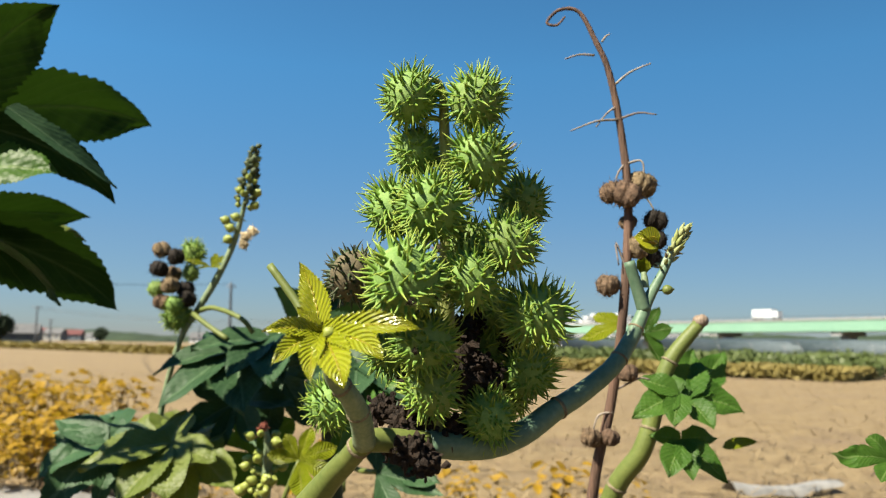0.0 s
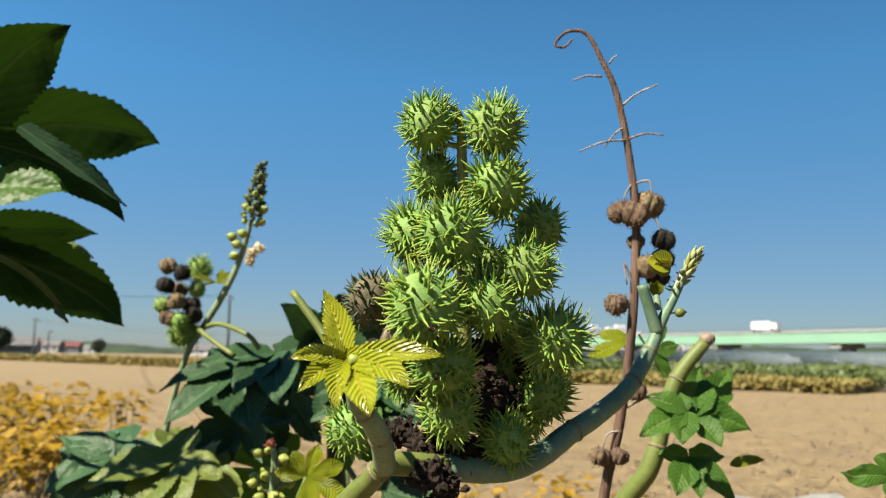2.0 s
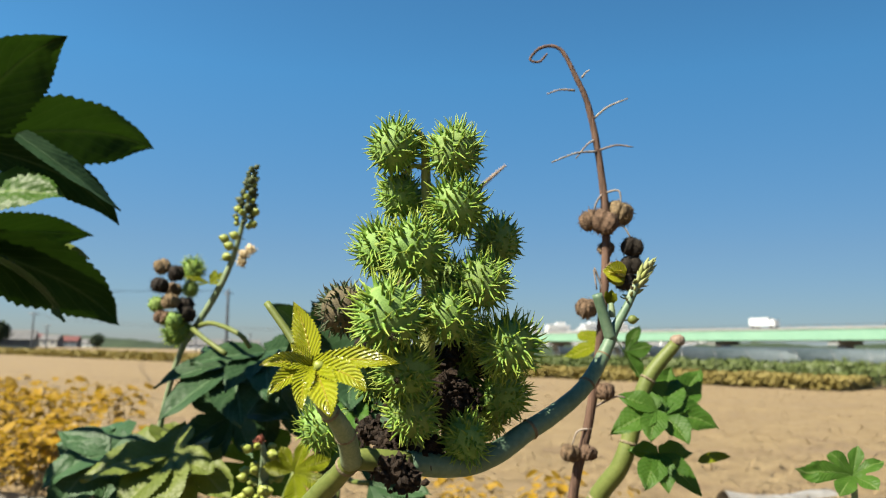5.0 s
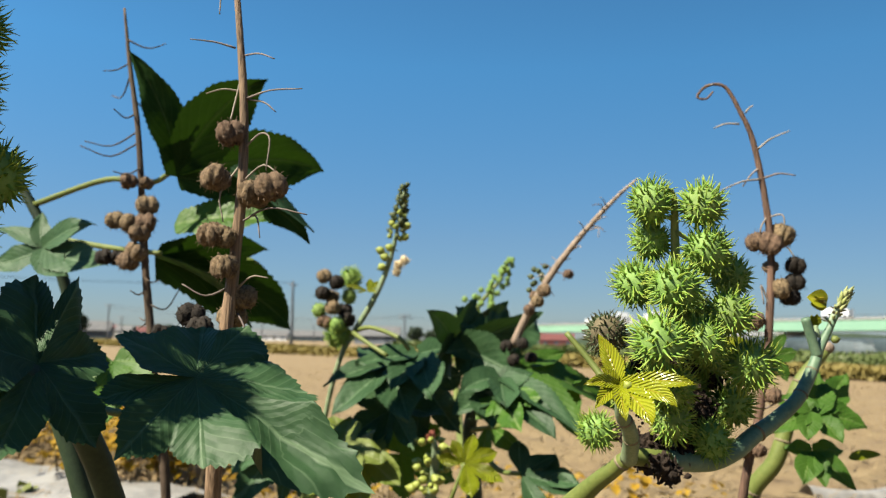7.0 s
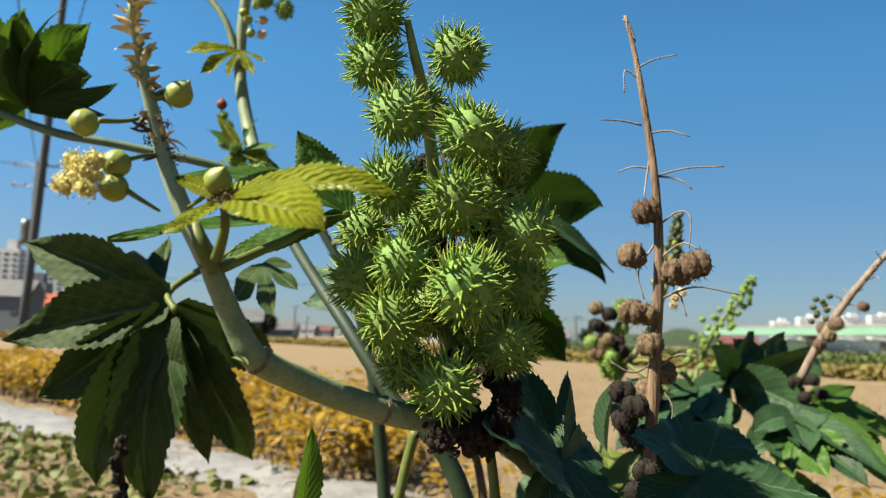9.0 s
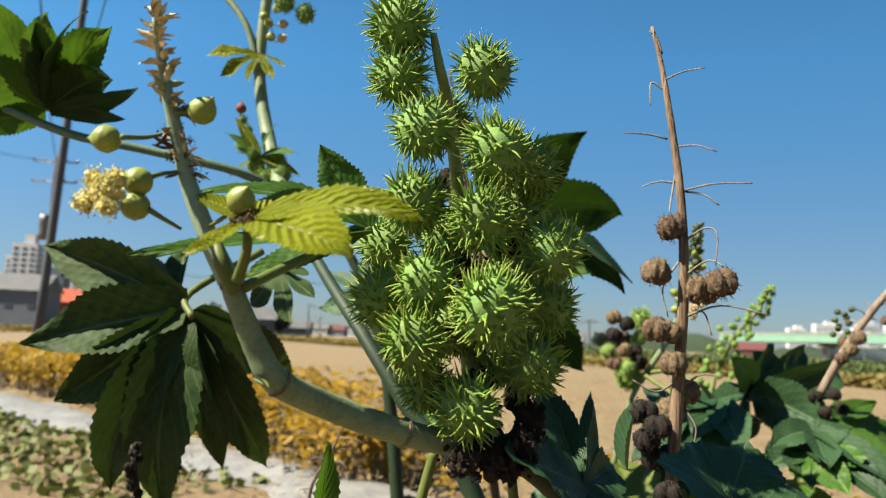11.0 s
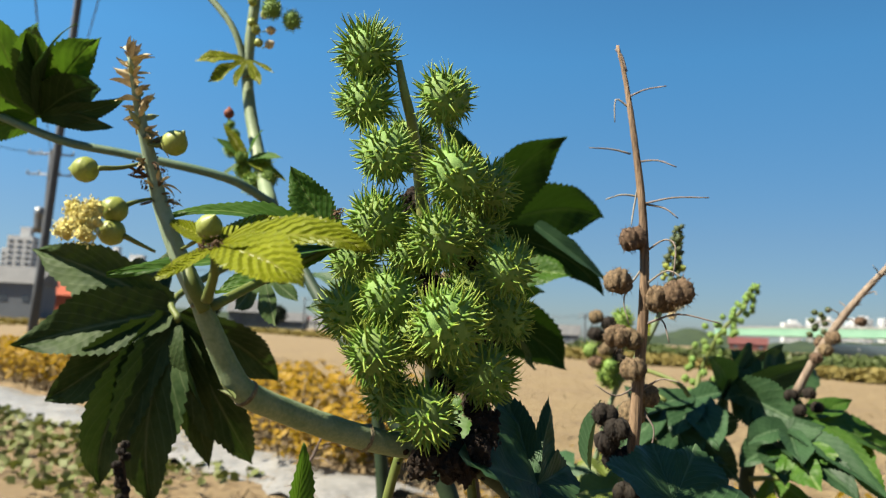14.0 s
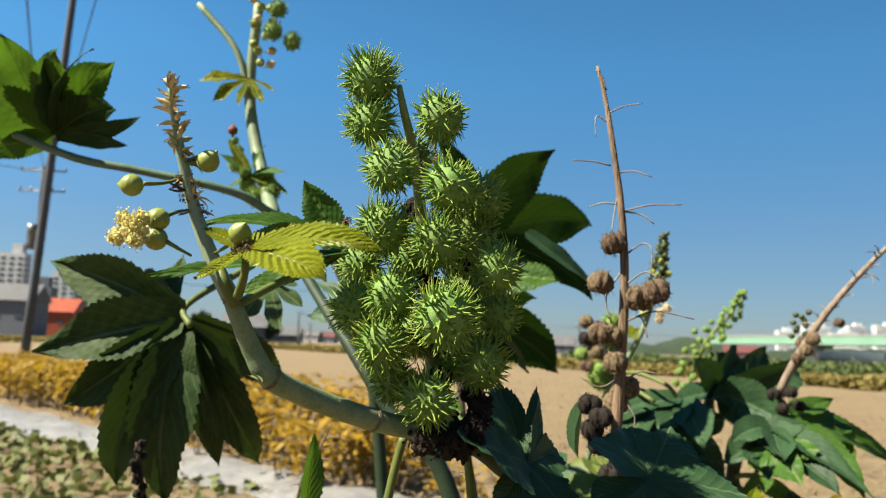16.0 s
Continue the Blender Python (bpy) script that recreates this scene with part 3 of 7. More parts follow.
def clump(parent, places, radius, material, seed, name="flower_remnant", label="", grain=1.0, count=80):
    """A ragged crust of small crumbs."""
    rng = random.Random(seed)
    sh = Shape()
    for p in places:
        if radius > 0.005 or material is M_POLLEN:
            ball(sh, p, radius * 0.6, (1, 0.9, 1.1), 3, 0.7, rng.random() * 9)
        for i in range(count):
            o = Vector((rng.gauss(0, 1), rng.gauss(0, 1), rng.gauss(0, 1))) * radius * 0.36
            ball(sh, Vector(p) + o, radius * grain * rng.uniform(0.05, 0.15), (rng.uniform(0.4, 1.7), rng.uniform(0.4, 1.5), rng.uniform(0.4, 1.7)), 1, 0.9, rng.random() * 9)
    return part(name, sh, material, parent, label, False)


def bud(parent, place, axis, radius, material=None, name="flower_bud", stalk=0.0, label="", long=1.0):
    """A plump bud drawn out to a point, on its stalk."""
    sh = Shape()
    a, p = Vector(axis).normalized(), Vector(place)
    prof = ((-1.0, 0.12), (-0.92, 0.45), (-0.6, 0.82), (-0.1, 1.0), (0.4, 0.88), (0.8, 0.56), (1.1, 0.26), (1.42, 0.03))
    tube(sh, [p + a * radius * k * long for k, r in prof], [radius * r for k, r in prof], 20, 3)
    ob = part(name, sh, material or M_BUD, parent, label)
    if stalk:
        twig(ob, [p - a * radius * 0.9, p - a * (radius + stalk * 0.5), p - a * (radius + stalk)], radius * 0.14, M_STEM_LIME, "stalk")
    return ob


def bract(parent, place, axis, length, width, material=None, curl_by=0.35):
    """A dry pointed scale, thin and folded, curled outwards."""
    a, p = Vector(axis).normalized(), Vector(place)
    rng = random.Random(int(length * 1e7) + int(abs(p.z) * 1e5))
    sh = Shape()
    for k in range(2):
        side = Vector((rng.uniform(-1, 1), rng.uniform(-1, 1), rng.uniform(-0.5, 0.8)))
        d = (a + side * 0.4).normalized()
        blade(sh, p, p + d * length * rng.uniform(0.7, 1.1), width * 0.85 / length, Vector((0, 0, 1)) + side * 0.7, 1.2, -curl_by, 0.9, rng, 0.0, 7, 2)
    return part("bract", sh, material or M_BRACT, parent)


# ---- ground ----
def ground_mat():
    m, nt, nodes, links, b = graph("stubble_field")
    vec = nodes.new("ShaderNodeTexCoord").outputs["Object"]
    n1, n2, n3 = noise_tex(nt, 0.35, 4, vec), noise_tex(nt, 4.0, 6, vec, 0.7), noise_tex(nt, 45.0, 5, vec, 0.7)
    stretch = nodes.new("ShaderNodeMapping")
    stretch.inputs["Rotation"].default_value[2] = radians(35)
    stretch.inputs["Scale"].default_value = (0.08, 1.3, 1)
    links.new(vec, stretch.inputs[0])
    n4 = noise_tex(nt, 1.0, 3, stretch.outputs[0])
    k = calc(nt, "ADD", calc(nt, "MULTIPLY", n2.outputs[0], 0.45), calc(nt, "MULTIPLY", n3.outputs[0], 0.55))
    straw = ramp(nt, k, ((0.32, scaled((0.115, 0.066, 0.028))), (0.46, scaled((0.345, 0.23, 0.096))), (0.62, scaled((0.56, 0.41, 0.20)))))
    soil = ramp(nt, n3.outputs[0], ((0.3, scaled((0.16, 0.095, 0.055))), (0.7, scaled((0.36, 0.235, 0.14)))))
    col = mix(nt, calc(nt, "MULTIPLY", calc(nt, "GREATER_THAN", n1.outputs[0], 0.60), 0.35), straw, soil)
    col = mix(nt, ramp(nt, n4.outputs[0], ((0.45, (0, 0, 0)), (0.70, (0.5, 0.5, 0.5)))), col, scaled((0.30, 0.20, 0.11)))
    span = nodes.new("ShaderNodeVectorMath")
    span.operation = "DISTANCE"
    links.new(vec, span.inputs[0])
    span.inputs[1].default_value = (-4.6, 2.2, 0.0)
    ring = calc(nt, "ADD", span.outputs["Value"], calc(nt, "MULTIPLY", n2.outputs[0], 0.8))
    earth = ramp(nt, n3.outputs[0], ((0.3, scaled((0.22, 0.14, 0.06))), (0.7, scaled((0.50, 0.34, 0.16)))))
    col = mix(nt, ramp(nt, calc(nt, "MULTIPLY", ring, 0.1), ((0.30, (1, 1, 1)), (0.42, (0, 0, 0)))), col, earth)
    links.new(col, b.inputs["Base Color"])
    b.inputs["Roughness"].default_value = 0.95
    relief(nt, b, k, 0.8, 0.03)
    return m


def build_ground():
    """One sheet to the horizon, finer near the camera, with low furrows."""
    half = [0.0]
    while half[-1] < 3500:
        half.append(half[-1] * 1.045 + 0.22)
    xs = [-h for h in reversed(half[1:])] + half
    n = len(xs)
    sh = Shape()
    vs, fs = [], []
    for y in xs:
        for x in xs:
            d = math.hypot(x, y)
            near = max(0.0, 1 - d / 60)
            z = near * (0.05 * noise.noise(Vector((x * 0.5, y * 0.5, 0))) + 0.03 * math.sin((x * 0.55 + y * 0.85) * 4.2))
            vs.append((x, y, z - 0.02))
    for j in range(n - 1):
        for i in range(n - 1):
            a = j * n + i
            fs.append((a, a + 1, a + n + 1, a + n))
    sh.add(vs, fs)
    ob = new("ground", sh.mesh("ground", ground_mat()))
    tagged(ob, "flat harvested field of dry tan stubble and straw", "field", kind="structure")


build_ground()


def straw_litter():
    rng = random.Random(5)
    sh = Shape()
    vs, fs = [], []
    for i in range(17000):
        d = 2.2 + 24 * rng.random() ** 1.6
        a = radians(rng.uniform(-52, 40))
        x, y = d * math.sin(a), d * math.cos(a)
        ln, w = rng.uniform(0.05, 0.26), rng.uniform(0.003, 0.008)
        t, lift = rng.uniform(0, 6.28), rng.uniform(-0.01, 0.03) if rng.random() < 0.9 else rng.uniform(0.03, 0.08)
        dx, dy = math.cos(t) * ln, math.sin(t) * ln
        nx, ny = -math.sin(t) * w, math.cos(t) * w
        z = rng.uniform(0.0, 0.04)
        n = len(vs)
        vs += [(x - nx, y - ny, z), (x + nx, y + ny, z + 0.004), (x + dx / 2 + nx, y + dy / 2 + ny, z + lift), (x + dx / 2 - nx, y + dy / 2 - ny, z + lift), (x + dx, y + dy, z + lift * 0.7)]
        fs += [(n, n + 1, n + 2, n + 3), (n + 3, n + 2, n + 4)]
    sh.add(vs, fs)
    tagged(new("straw", sh.mesh("straw", M_STRAW, False)), "loose dry straw scattered over the field", "straw", kind="stuff")


straw_litter()


def film_strip(a, b, width, seed):
    """A torn, wrinkled band of plastic mulch lying on the soil."""
    rng = random.Random(seed)
    a, b = Vector(a), Vector(b)
    ax = (b - a)
    ln = ax.length
    ax.normalize()
    lat = Vector((-ax.y, ax.x, 0))
    n, m = int(ln / 0.12), 9
    vs, fs = [], []
    for i in range(n + 1):
        wide = width * (0.75 + 0.5 * noise.noise(Vector((i * 0.11, seed, 0))))
        for j in range(m):
            q = j / (m - 1) - 0.5
            p = a + ax * (ln * i / n) + lat * (q * wide + 0.10 * noise.noise(Vector((i * 0.4, j * 0.1, seed))))
            z = 0.07 + 0.05 * noise.noise(Vector((p.x * 3, p.y * 3, seed))) + 0.03 * noise.noise(Vector((p.x * 9, p.y * 9, seed))) - 0.22 * q * q
            vs.append((p.x, p.y, z))
    for i in range(n):
        for j in range(m - 1):
            k = i * m + j
            fs.append((k, k + 1, k + m + 1, k + m))
    ob = new("plastic_mulch", Shape().add(vs, fs).mesh("plastic_mulch", M_PLASTIC))
    tagged(ob, "wrinkled white plastic mulch film lying along a crop row", "mulch film", "mulch strips")


ROW_A, ROW_B = Vector((-9.321, 7.118, 0)), Vector((-2.905, 4.498, 0))
ROW_DIR = (ROW_B - ROW_A).normalized()
ROW_SIDE = Vector((-ROW_DIR.y, ROW_DIR.x, 0))
if ROW_SIDE.y < 0:
    ROW_SIDE = -ROW_SIDE
film_strip(ROW_A - ROW_DIR * 2, ROW_B + ROW_DIR * 0.9, 1.05, 3)
film_strip(Vector((1.579, 5.371, 0)), Vector((2.382, 5.694, 0)), 0.22, 8)


# ---- bean rows ----
def bean_meshes(seed, height, material, leaves=46):
    rng = random.Random(seed)
    st, lv = Shape(), Shape()
    for i in range(4):
        a = rng.uniform(0, 6.28)
        top = Vector((math.cos(a) * 0.14, math.sin(a) * 0.14, height * rng.uniform(0.7, 0.95)))
        tube(st, [(0, 0, -0.03), top * 0.5 + Vector((0.02, 0, 0.04)), top], [0.006, 0.005, 0.003], 5, 3)
    for i in range(leaves):
        a, h = rng.uniform(0, 6.28), height * (0.25 + 0.75 * rng.random() ** 0.7)
        r = 0.22 * rng.random() ** 0.5
        c = Vector((math.cos(a) * r, math.sin(a) * r, h))
        ax = Vector((math.cos(a + rng.uniform(-1, 1)), math.sin(a + rng.uniform(-1, 1)), rng.uniform(-0.9, 0.3)))
        blade(lv, c, c + ax.normalized() * rng.uniform(0.07, 0.12), 0.36, (rng.uniform(-0.4, 0.4), rng.uniform(-0.6, 0.2), 1), 1.4, 0.1, 0.2, rng, 0.0, 5, 2)
    return st.mesh("bean_stem", M_STRAW), lv.mesh("bean_leaves", material)


BEANS = [bean_meshes(s, 0.55, M_BEAN) for s in range(4)]


def bean_plant(x, y, seed, kinds, label, size=1.0):
    rng = random.Random(seed)
    ob = thing("bean_plant", label, "bean plant", "bean rows", (x, y, 0))
    ob.rotation_euler = (0, 0, rng.uniform(0, 6.28))
    k = size * rng.uniform(0.8, 1.15)
    ob.scale = (k, k, k)
    a, b = kinds[seed % len(kinds)]
    part("stem", a, None, ob)
    part("foliage", b, None, ob)


rng = random.Random(2)
for r, off in enumerate((0.8, 1.3, 1.9, 2.6)):
    for i in range(44):
        p = ROW_A - ROW_DIR * 6 + ROW_DIR * (i * 0.26 + rng.uniform(-0.1, 0.1)) + ROW_SIDE * (off + rng.uniform(-0.15, 0.15))
        bean_plant(p.x, p.y, r * 100 + i, BEANS, "yellowing soybean plant with ripe leaves in a row", 1.0)
for i in range(12):
    p = ROW_B + ROW_DIR * (0.2 + i * 0.3) + ROW_SIDE * (0.6 + rng.uniform(-0.3, 0.5))
    bean_plant(p.x, p.y, 400 + i, BEANS, "low yellowing soybean plant beside the mulch", 0.6)


for i in range(20):
    p = Vector((-4.177, 5.544, 0)).lerp(Vector((-2.059, 5.271, 0)), (i + rng.random()) / 20) + Vector((rng.uniform(-.3, .3), rng.uniform(-.4, .5), 0))
    bean_plant(p.x, p.y, 500 + i, BEANS, "ripe yellow soybean plant at the row's end", 0.62)
for i in range(12):
    p = Vector((-3.111, 4.453, 0)).lerp(Vector((-2.589, 5.29, 0)), (i + rng.random()) / 12) + Vector((rng.uniform(-.3, .3), rng.uniform(-.3, .4), 0))
    bean_plant(p.x, p.y, 540 + i, BEANS, "ripe amber soybean plant near the castor row", 0.8)


def bean_band(a, b, depth, height, material, label, count, seed, size=1.0):
    """A far strip of beans: many small leaves in one mesh."""
    rng = random.Random(seed)
    a, b = Vector(a), Vector(b)
    lat = Vector((-(b - a).y, (b - a).x, 0)).normalized()
    vs, fs = [], []
    for i in range(count):
        p = a.lerp(b, rng.random()) + lat * rng.uniform(0, depth)
        z = height * (0.85 + 0.3 * noise.noise(p * 0.7)) * rng.random() ** 0.6
        s = size * rng.uniform(0.06, 0.15) * (1 + (p.length / 70))
        u = Vector((rng.uniform(-1, 1), rng.uniform(-1, 1), rng.uniform(-1, 1))).normalized()
        w = u.orthogonal()
        c = Vector((p.x, p.y, z))
        n = len(vs)
        vs += [c - u * s, c + w * s * 0.6, c + u * s, c - w * s * 0.6]
        fs.append((n, n + 1, n + 2, n + 3))
    tagged(new("bean_field", Shape().add(vs, fs).mesh("bean_field", material, False)), label, "bean field", kind="stuff")


FAR_R, FAR_L = Vector((12.9, 27.5, 0)), Vector((-61.4, 89.6, 0))
bean_band(FAR_R, FAR_R.lerp(FAR_L, 0.22), 3.0, 0.50, M_BEAN_FAR, "far strip of yellow ripe soybeans across the field", 26000, 1, 0.55)
bean_band(FAR_R.lerp(FAR_L, 0.2), FAR_L, 4.0, 0.6, M_BEAN_FAR, "far strip of yellow ripe soybeans across the field", 30000, 2, 0.5)
LAT = Vector((-(FAR_L - FAR_R).y, (FAR_L - FAR_R).x, 0)).normalized()
LAT = LAT if LAT.y > 0 else -LAT
bean_band(FAR_R + LAT * 5, FAR_R.lerp(FAR_L, 0.3) + LAT * 5, 6.0, 0.95, M_BEAN_GREEN, "far strip of green leafy beans beyond the yellow one", 22000, 3, 0.6)
bean_band((-47.4, 31.6, 0), (-73.2, 81.5, 0), 6.0, 0.5, M_BEAN_FAR, "far strip of yellow ripe soybeans across the field", 9000, 4, 0.6)


bean_band(ROW_A - ROW_DIR * 3 - ROW_SIDE * 1.9, ROW_B - ROW_SIDE * 1.5, 1.3, 0.08, M_WEED, "low green weeds between the mulch strips", 2000, 6, 0.3)


# ---- distance ----
def apartment(place, width, depth, height, turn, seed, material=None, step=3.0):
    """A tower block: body, stair core above the roof, and its rows of windows."""
    rng = random.Random(seed)
    ob = thing("apartment_building", "distant white high-rise apartment block with rows of windows", "building", "apartment towers", (place[0], place[1], 0))
    ob.rotation_euler = (0, 0, turn)
    sh = Shape()
    box(sh, (0, 0, height / 2), (width, depth, height))
    part("wall", sh, material or M_WHITE, ob, smooth=False)
    part("roof", box(Shape(), (width * 0.12, 0, height + 2.5), (width * 0.4, depth * 0.6, 5)), material or M_WHITE, ob, smooth=False)
    win = Shape()
    cols = max(3, int(width / 4.5))
    for f in range(int(height / step) - 1):
        for c in range(cols):
            x = -width / 2 + (c + 0.5) * width / cols
            box(win, (x, -depth / 2, f * step + step), (width / cols * 0.55, 0.3, step * 0.42))
        for c in range(2):
            box(win, (-width / 2, -depth / 4 + c * depth / 2, f * step + step), (0.3, depth * 0.2, step * 0.42))
            box(win, (width / 2, -depth / 4 + c * depth / 2, f * step + step), (0.3, depth * 0.2, step * 0.42))
    tagged(part("window_grid", win, M_WINDOW, ob, smooth=False), kind="stuff")


apartment((65.1, 1357.5, 50.2), 26, 16, 44, 0.3, 1)
apartment((110.1, 1367.6, 59.3), 40, 18, 52, 0.3, 2)
apartment((143.6, 1325.2, 48.6), 38, 18, 42, 0.2, 3)
apartment((174.3, 1434.5, 65.3), 30, 18, 57, 0.35, 4)
apartment((213.7, 1392.5, 64.5), 40, 18, 57, 0.3, 5)
apartment((256.1, 1455.6, 57.7), 28, 18, 48, 0.3, 6)
apartment((297.1, 1518.1, 52.2), 30, 16, 41, 0.3, 7)
apartment((344.5, 1581.5, 53.5), 34, 16, 41, 0.3, 8)
apartment((385.4, 1591.4, 55.1), 34, 16, 42, 0.2, 9)
apartment((426.3, 1601.6, 53.6), 34, 16, 42, 0.2, 10)
apartment((-365.3, 307.5, 41), 13, 9, 42, 0.5, 11)
apartment((-379.3, 313.5, 36.1), 9, 9, 36, 0.5, 12)
apartment((-384.3, 365, 40), 20, 12, 37, 0.5, 13)
apartment((-359, 353.7, 36.4), 12, 12, 34, 0.5, 14, M_GREYBLUE)
apartment((-379.3, 387.8, 45.7), 9, 9, 41, 0.4, 15)
apartment((-382.9, 408.5, 41.9), 22, 12, 38, 0.4, 16)
apartment((-318.5, 284.5, 24.5), 12, 10, 22, 0.5, 17, M_GREYBLUE)


def viaduct(a, b):
    """An elevated road on piers: green steel girder, pale parapet, rail."""
    a, b = Vector(a), Vector(b)
    ax = (b - a).normalized()
    a, b = a - ax * 260, b + ax * 12
    ln = (b - a).length
    ax = (b - a).normalized()
    turn = math.atan2(ax.y, ax.x)
    mid = (a + b) / 2
    ob = thing("viaduct", "long elevated road with green steel girders on concrete piers", "viaduct")
    z = mid.z
    part("girder", box(Shape(), (mid.x, mid.y, z - 1.35), (ln, 10.6, 2.5), turn), M_STEEL_GREEN, ob, "pale green painted girder", False)
    part("deck", box(Shape(), (mid.x, mid.y, z + 0.1), (ln, 11, 0.35), turn), M_CONCRETE, ob, "", False)
    part("parapet", box(Shape(), (mid.x + ax.y * 5.4, mid.y - ax.x * 5.4, z + 0.55), (ln, 0.3, 0.55), turn), M_CONCRETE, ob, "", False)
    part("rail", box(Shape(), (mid.x + ax.y * 5.4, mid.y - ax.x * 5.4, z + 1.35), (ln, 0.12, 0.12), turn), M_METAL, ob, "", False)
    posts = Shape()
    for i in range(int(ln / 4)):
        p = a + ax * (i * 4 + 2)
        box(posts, (p.x + ax.y * 5.4, p.y - ax.x * 5.4, z + 1.08), (0.12, 0.12, 0.5), turn)
    tagged(part("rail_posts", posts, M_METAL, ob, "", False), kind="stuff")
    for i in range(int(ln / 34)):
        p = a + ax * (i * 34 + 12)
        pier = part("pier", box(Shape(), (p.x, p.y, (z - 3.4) / 2), (2.2, 3.2, z - 3.4), turn), M_CONCRETE, ob, "", False)
        part("pier_cap", box(Shape(), (p.x, p.y, z - 3.1), (2.6, 9.6, 1.0), turn), M_CONCRETE, pier, "", False)
    return a, b


DECK_A, DECK_B = Vector((94, 165, 8.0)), Vector((0, 300, 8.0))
viaduct(DECK_A, DECK_B)


def truck(place, turn):
    ob = thing("truck", "white box truck standing on the elevated road", "truck", at=tuple(place))
    ob.rotation_euler = (0, 0, turn)
    part("cargo_box", box(Shape(), (0, 0, 1.8), (5.6, 2.2, 2.0)), M_WHITE, ob, smooth=False)
    part("cab", box(Shape(), (3.7, 0, 1.5), (1.6, 2.1, 1.6)), M_WHITE, ob, smooth=False)
    for x in (-1.9, 3.6):
        for y in (-1.05, 1.05):
            wheel = Shape()
            tube(wheel, [(x, y - 0.15, 0.5), (x, y + 0.15, 0.5)], [0.5, 0.5], 12, 1)
            part("wheel", wheel, M_WIRE, ob)


deck_mid = DECK_A.lerp(DECK_B, 0.28)
truck((deck_mid.x, deck_mid.y, 8.28), math.atan2(DECK_A.y - DECK_B.y, DECK_A.x - DECK_B.x))


def house(place, size, turn, wall, roof, label="low farmhouse with a pitched roof beyond the field", category="house"):
    w, d, h = size
    ob = thing("house", label, category, "far houses", (place[0], place[1], 0))
    ob.rotation_euler = (0, 0, turn)
    part("wall", box(Shape(), (0, 0, h / 2), (w, d, h)), wall, ob, smooth=False)
    sh = Shape()
    e, t = 0.5, h + 0.35 * d
    vs = [(-w / 2 - e, -d / 2 - e, h - 0.1), (w / 2 + e, -d / 2 - e, h - 0.1), (w / 2 + e, d / 2 + e, h - 0.1), (-w / 2 - e, d / 2 + e, h - 0.1), (-w / 2 - e, 0, t), (w / 2 + e, 0, t)]
    sh.add(vs, [(0, 1, 5, 4), (2, 3, 4, 5), (1, 2, 5), (3, 0, 4), (3, 2, 1, 0)])
    part("roof", sh, roof, ob, smooth=False)
    for i in range(max(2, int(w / 4))):
        x = -w / 2 + (i + 0.5) * w / max(2, int(w / 4))
        part("window", box(Shape(), (x, -d / 2, h * 0.55), (1.4, 0.15, 1.2)), M_WINDOW, ob, smooth=False)


house((-266.6, 398.7, 1.8), (12, 8, 2.6), 0.4, M_CONCRETE, M_ROOF_GREY)
house((-264.4, 419.3, 2.1), (9, 8, 5.0), 0.3, M_CONCRETE, M_ROOF_RED)
house((-260.4, 430, 2.3), (10, 8, 4.6), -0.2, M_CONCRETE, M_ROOF_RED)
house((-240.5, 412.6, 2.4), (9, 8, 4.0), 0.1, M_CONCRETE, M_ROOF_GREY)
house((-235.3, 423.5, 2.7), (8, 8, 3.6), 0.2, M_GREYBLUE, M_ROOF_RED)
house((-151.7, 405, 3.9), (18, 9, 2.6), 0.2, M_WHITE, M_ROOF_GREY)
house((-132.1, 407.8, 3.6), (16, 9, 2.6), 0.2, M_VINYL_HAZE, M_ROOF_GREY)
house((-45.2, 196.7, 2.9), (11, 7, 2.2), 0.15, M_GREYBLUE, M_ROOF_GREY, "long low farm shed with a grey roof", "shed")
house((-103.1, 147, 2.2), (9, 8, 3.6), 0.5, M_VINYL_HAZE, M_ROOF_GREY)
house((-164.4, 152, 5.6), (11, 10, 6.0), 0.5, M_ORANGE, M_ORANGE, "orange clad commercial building with a low roof", "building")
house((-141.3, 117.9, 3.7), (13, 10, 7.0), 0.5, M_GREYBLUE, M_ROOF_GREY, "dark grey building with a low roof", "building")
# Walls in muted blue-grey: distance haze put into their colour.
house((-106.5, 152.8, 4.1), (9, 7, 2.6), 0.4, M_GREYBLUE, M_ROOF_GREY)
house((-143.2, 225.1, 4.1), (12, 8, 2.6), 0.4, M_VINYL_HAZE, M_ROOF_GREY)
house((-274.2, 465.2, 5.1), (16, 8, 2.8), 0.1, M_GREYBLUE, M_ROOF_GREY)
house((-253.3, 466.8, 4.1), (18, 8, 2.4), 0.0, M_WHITE, M_ROOF_GREY)
house((0.5, 335.4, 4.8), (14, 8, 2.6), 0.0, M_ROOF_RED, M_ROOF_RED, "low market hall with a dark red roof", "hall")


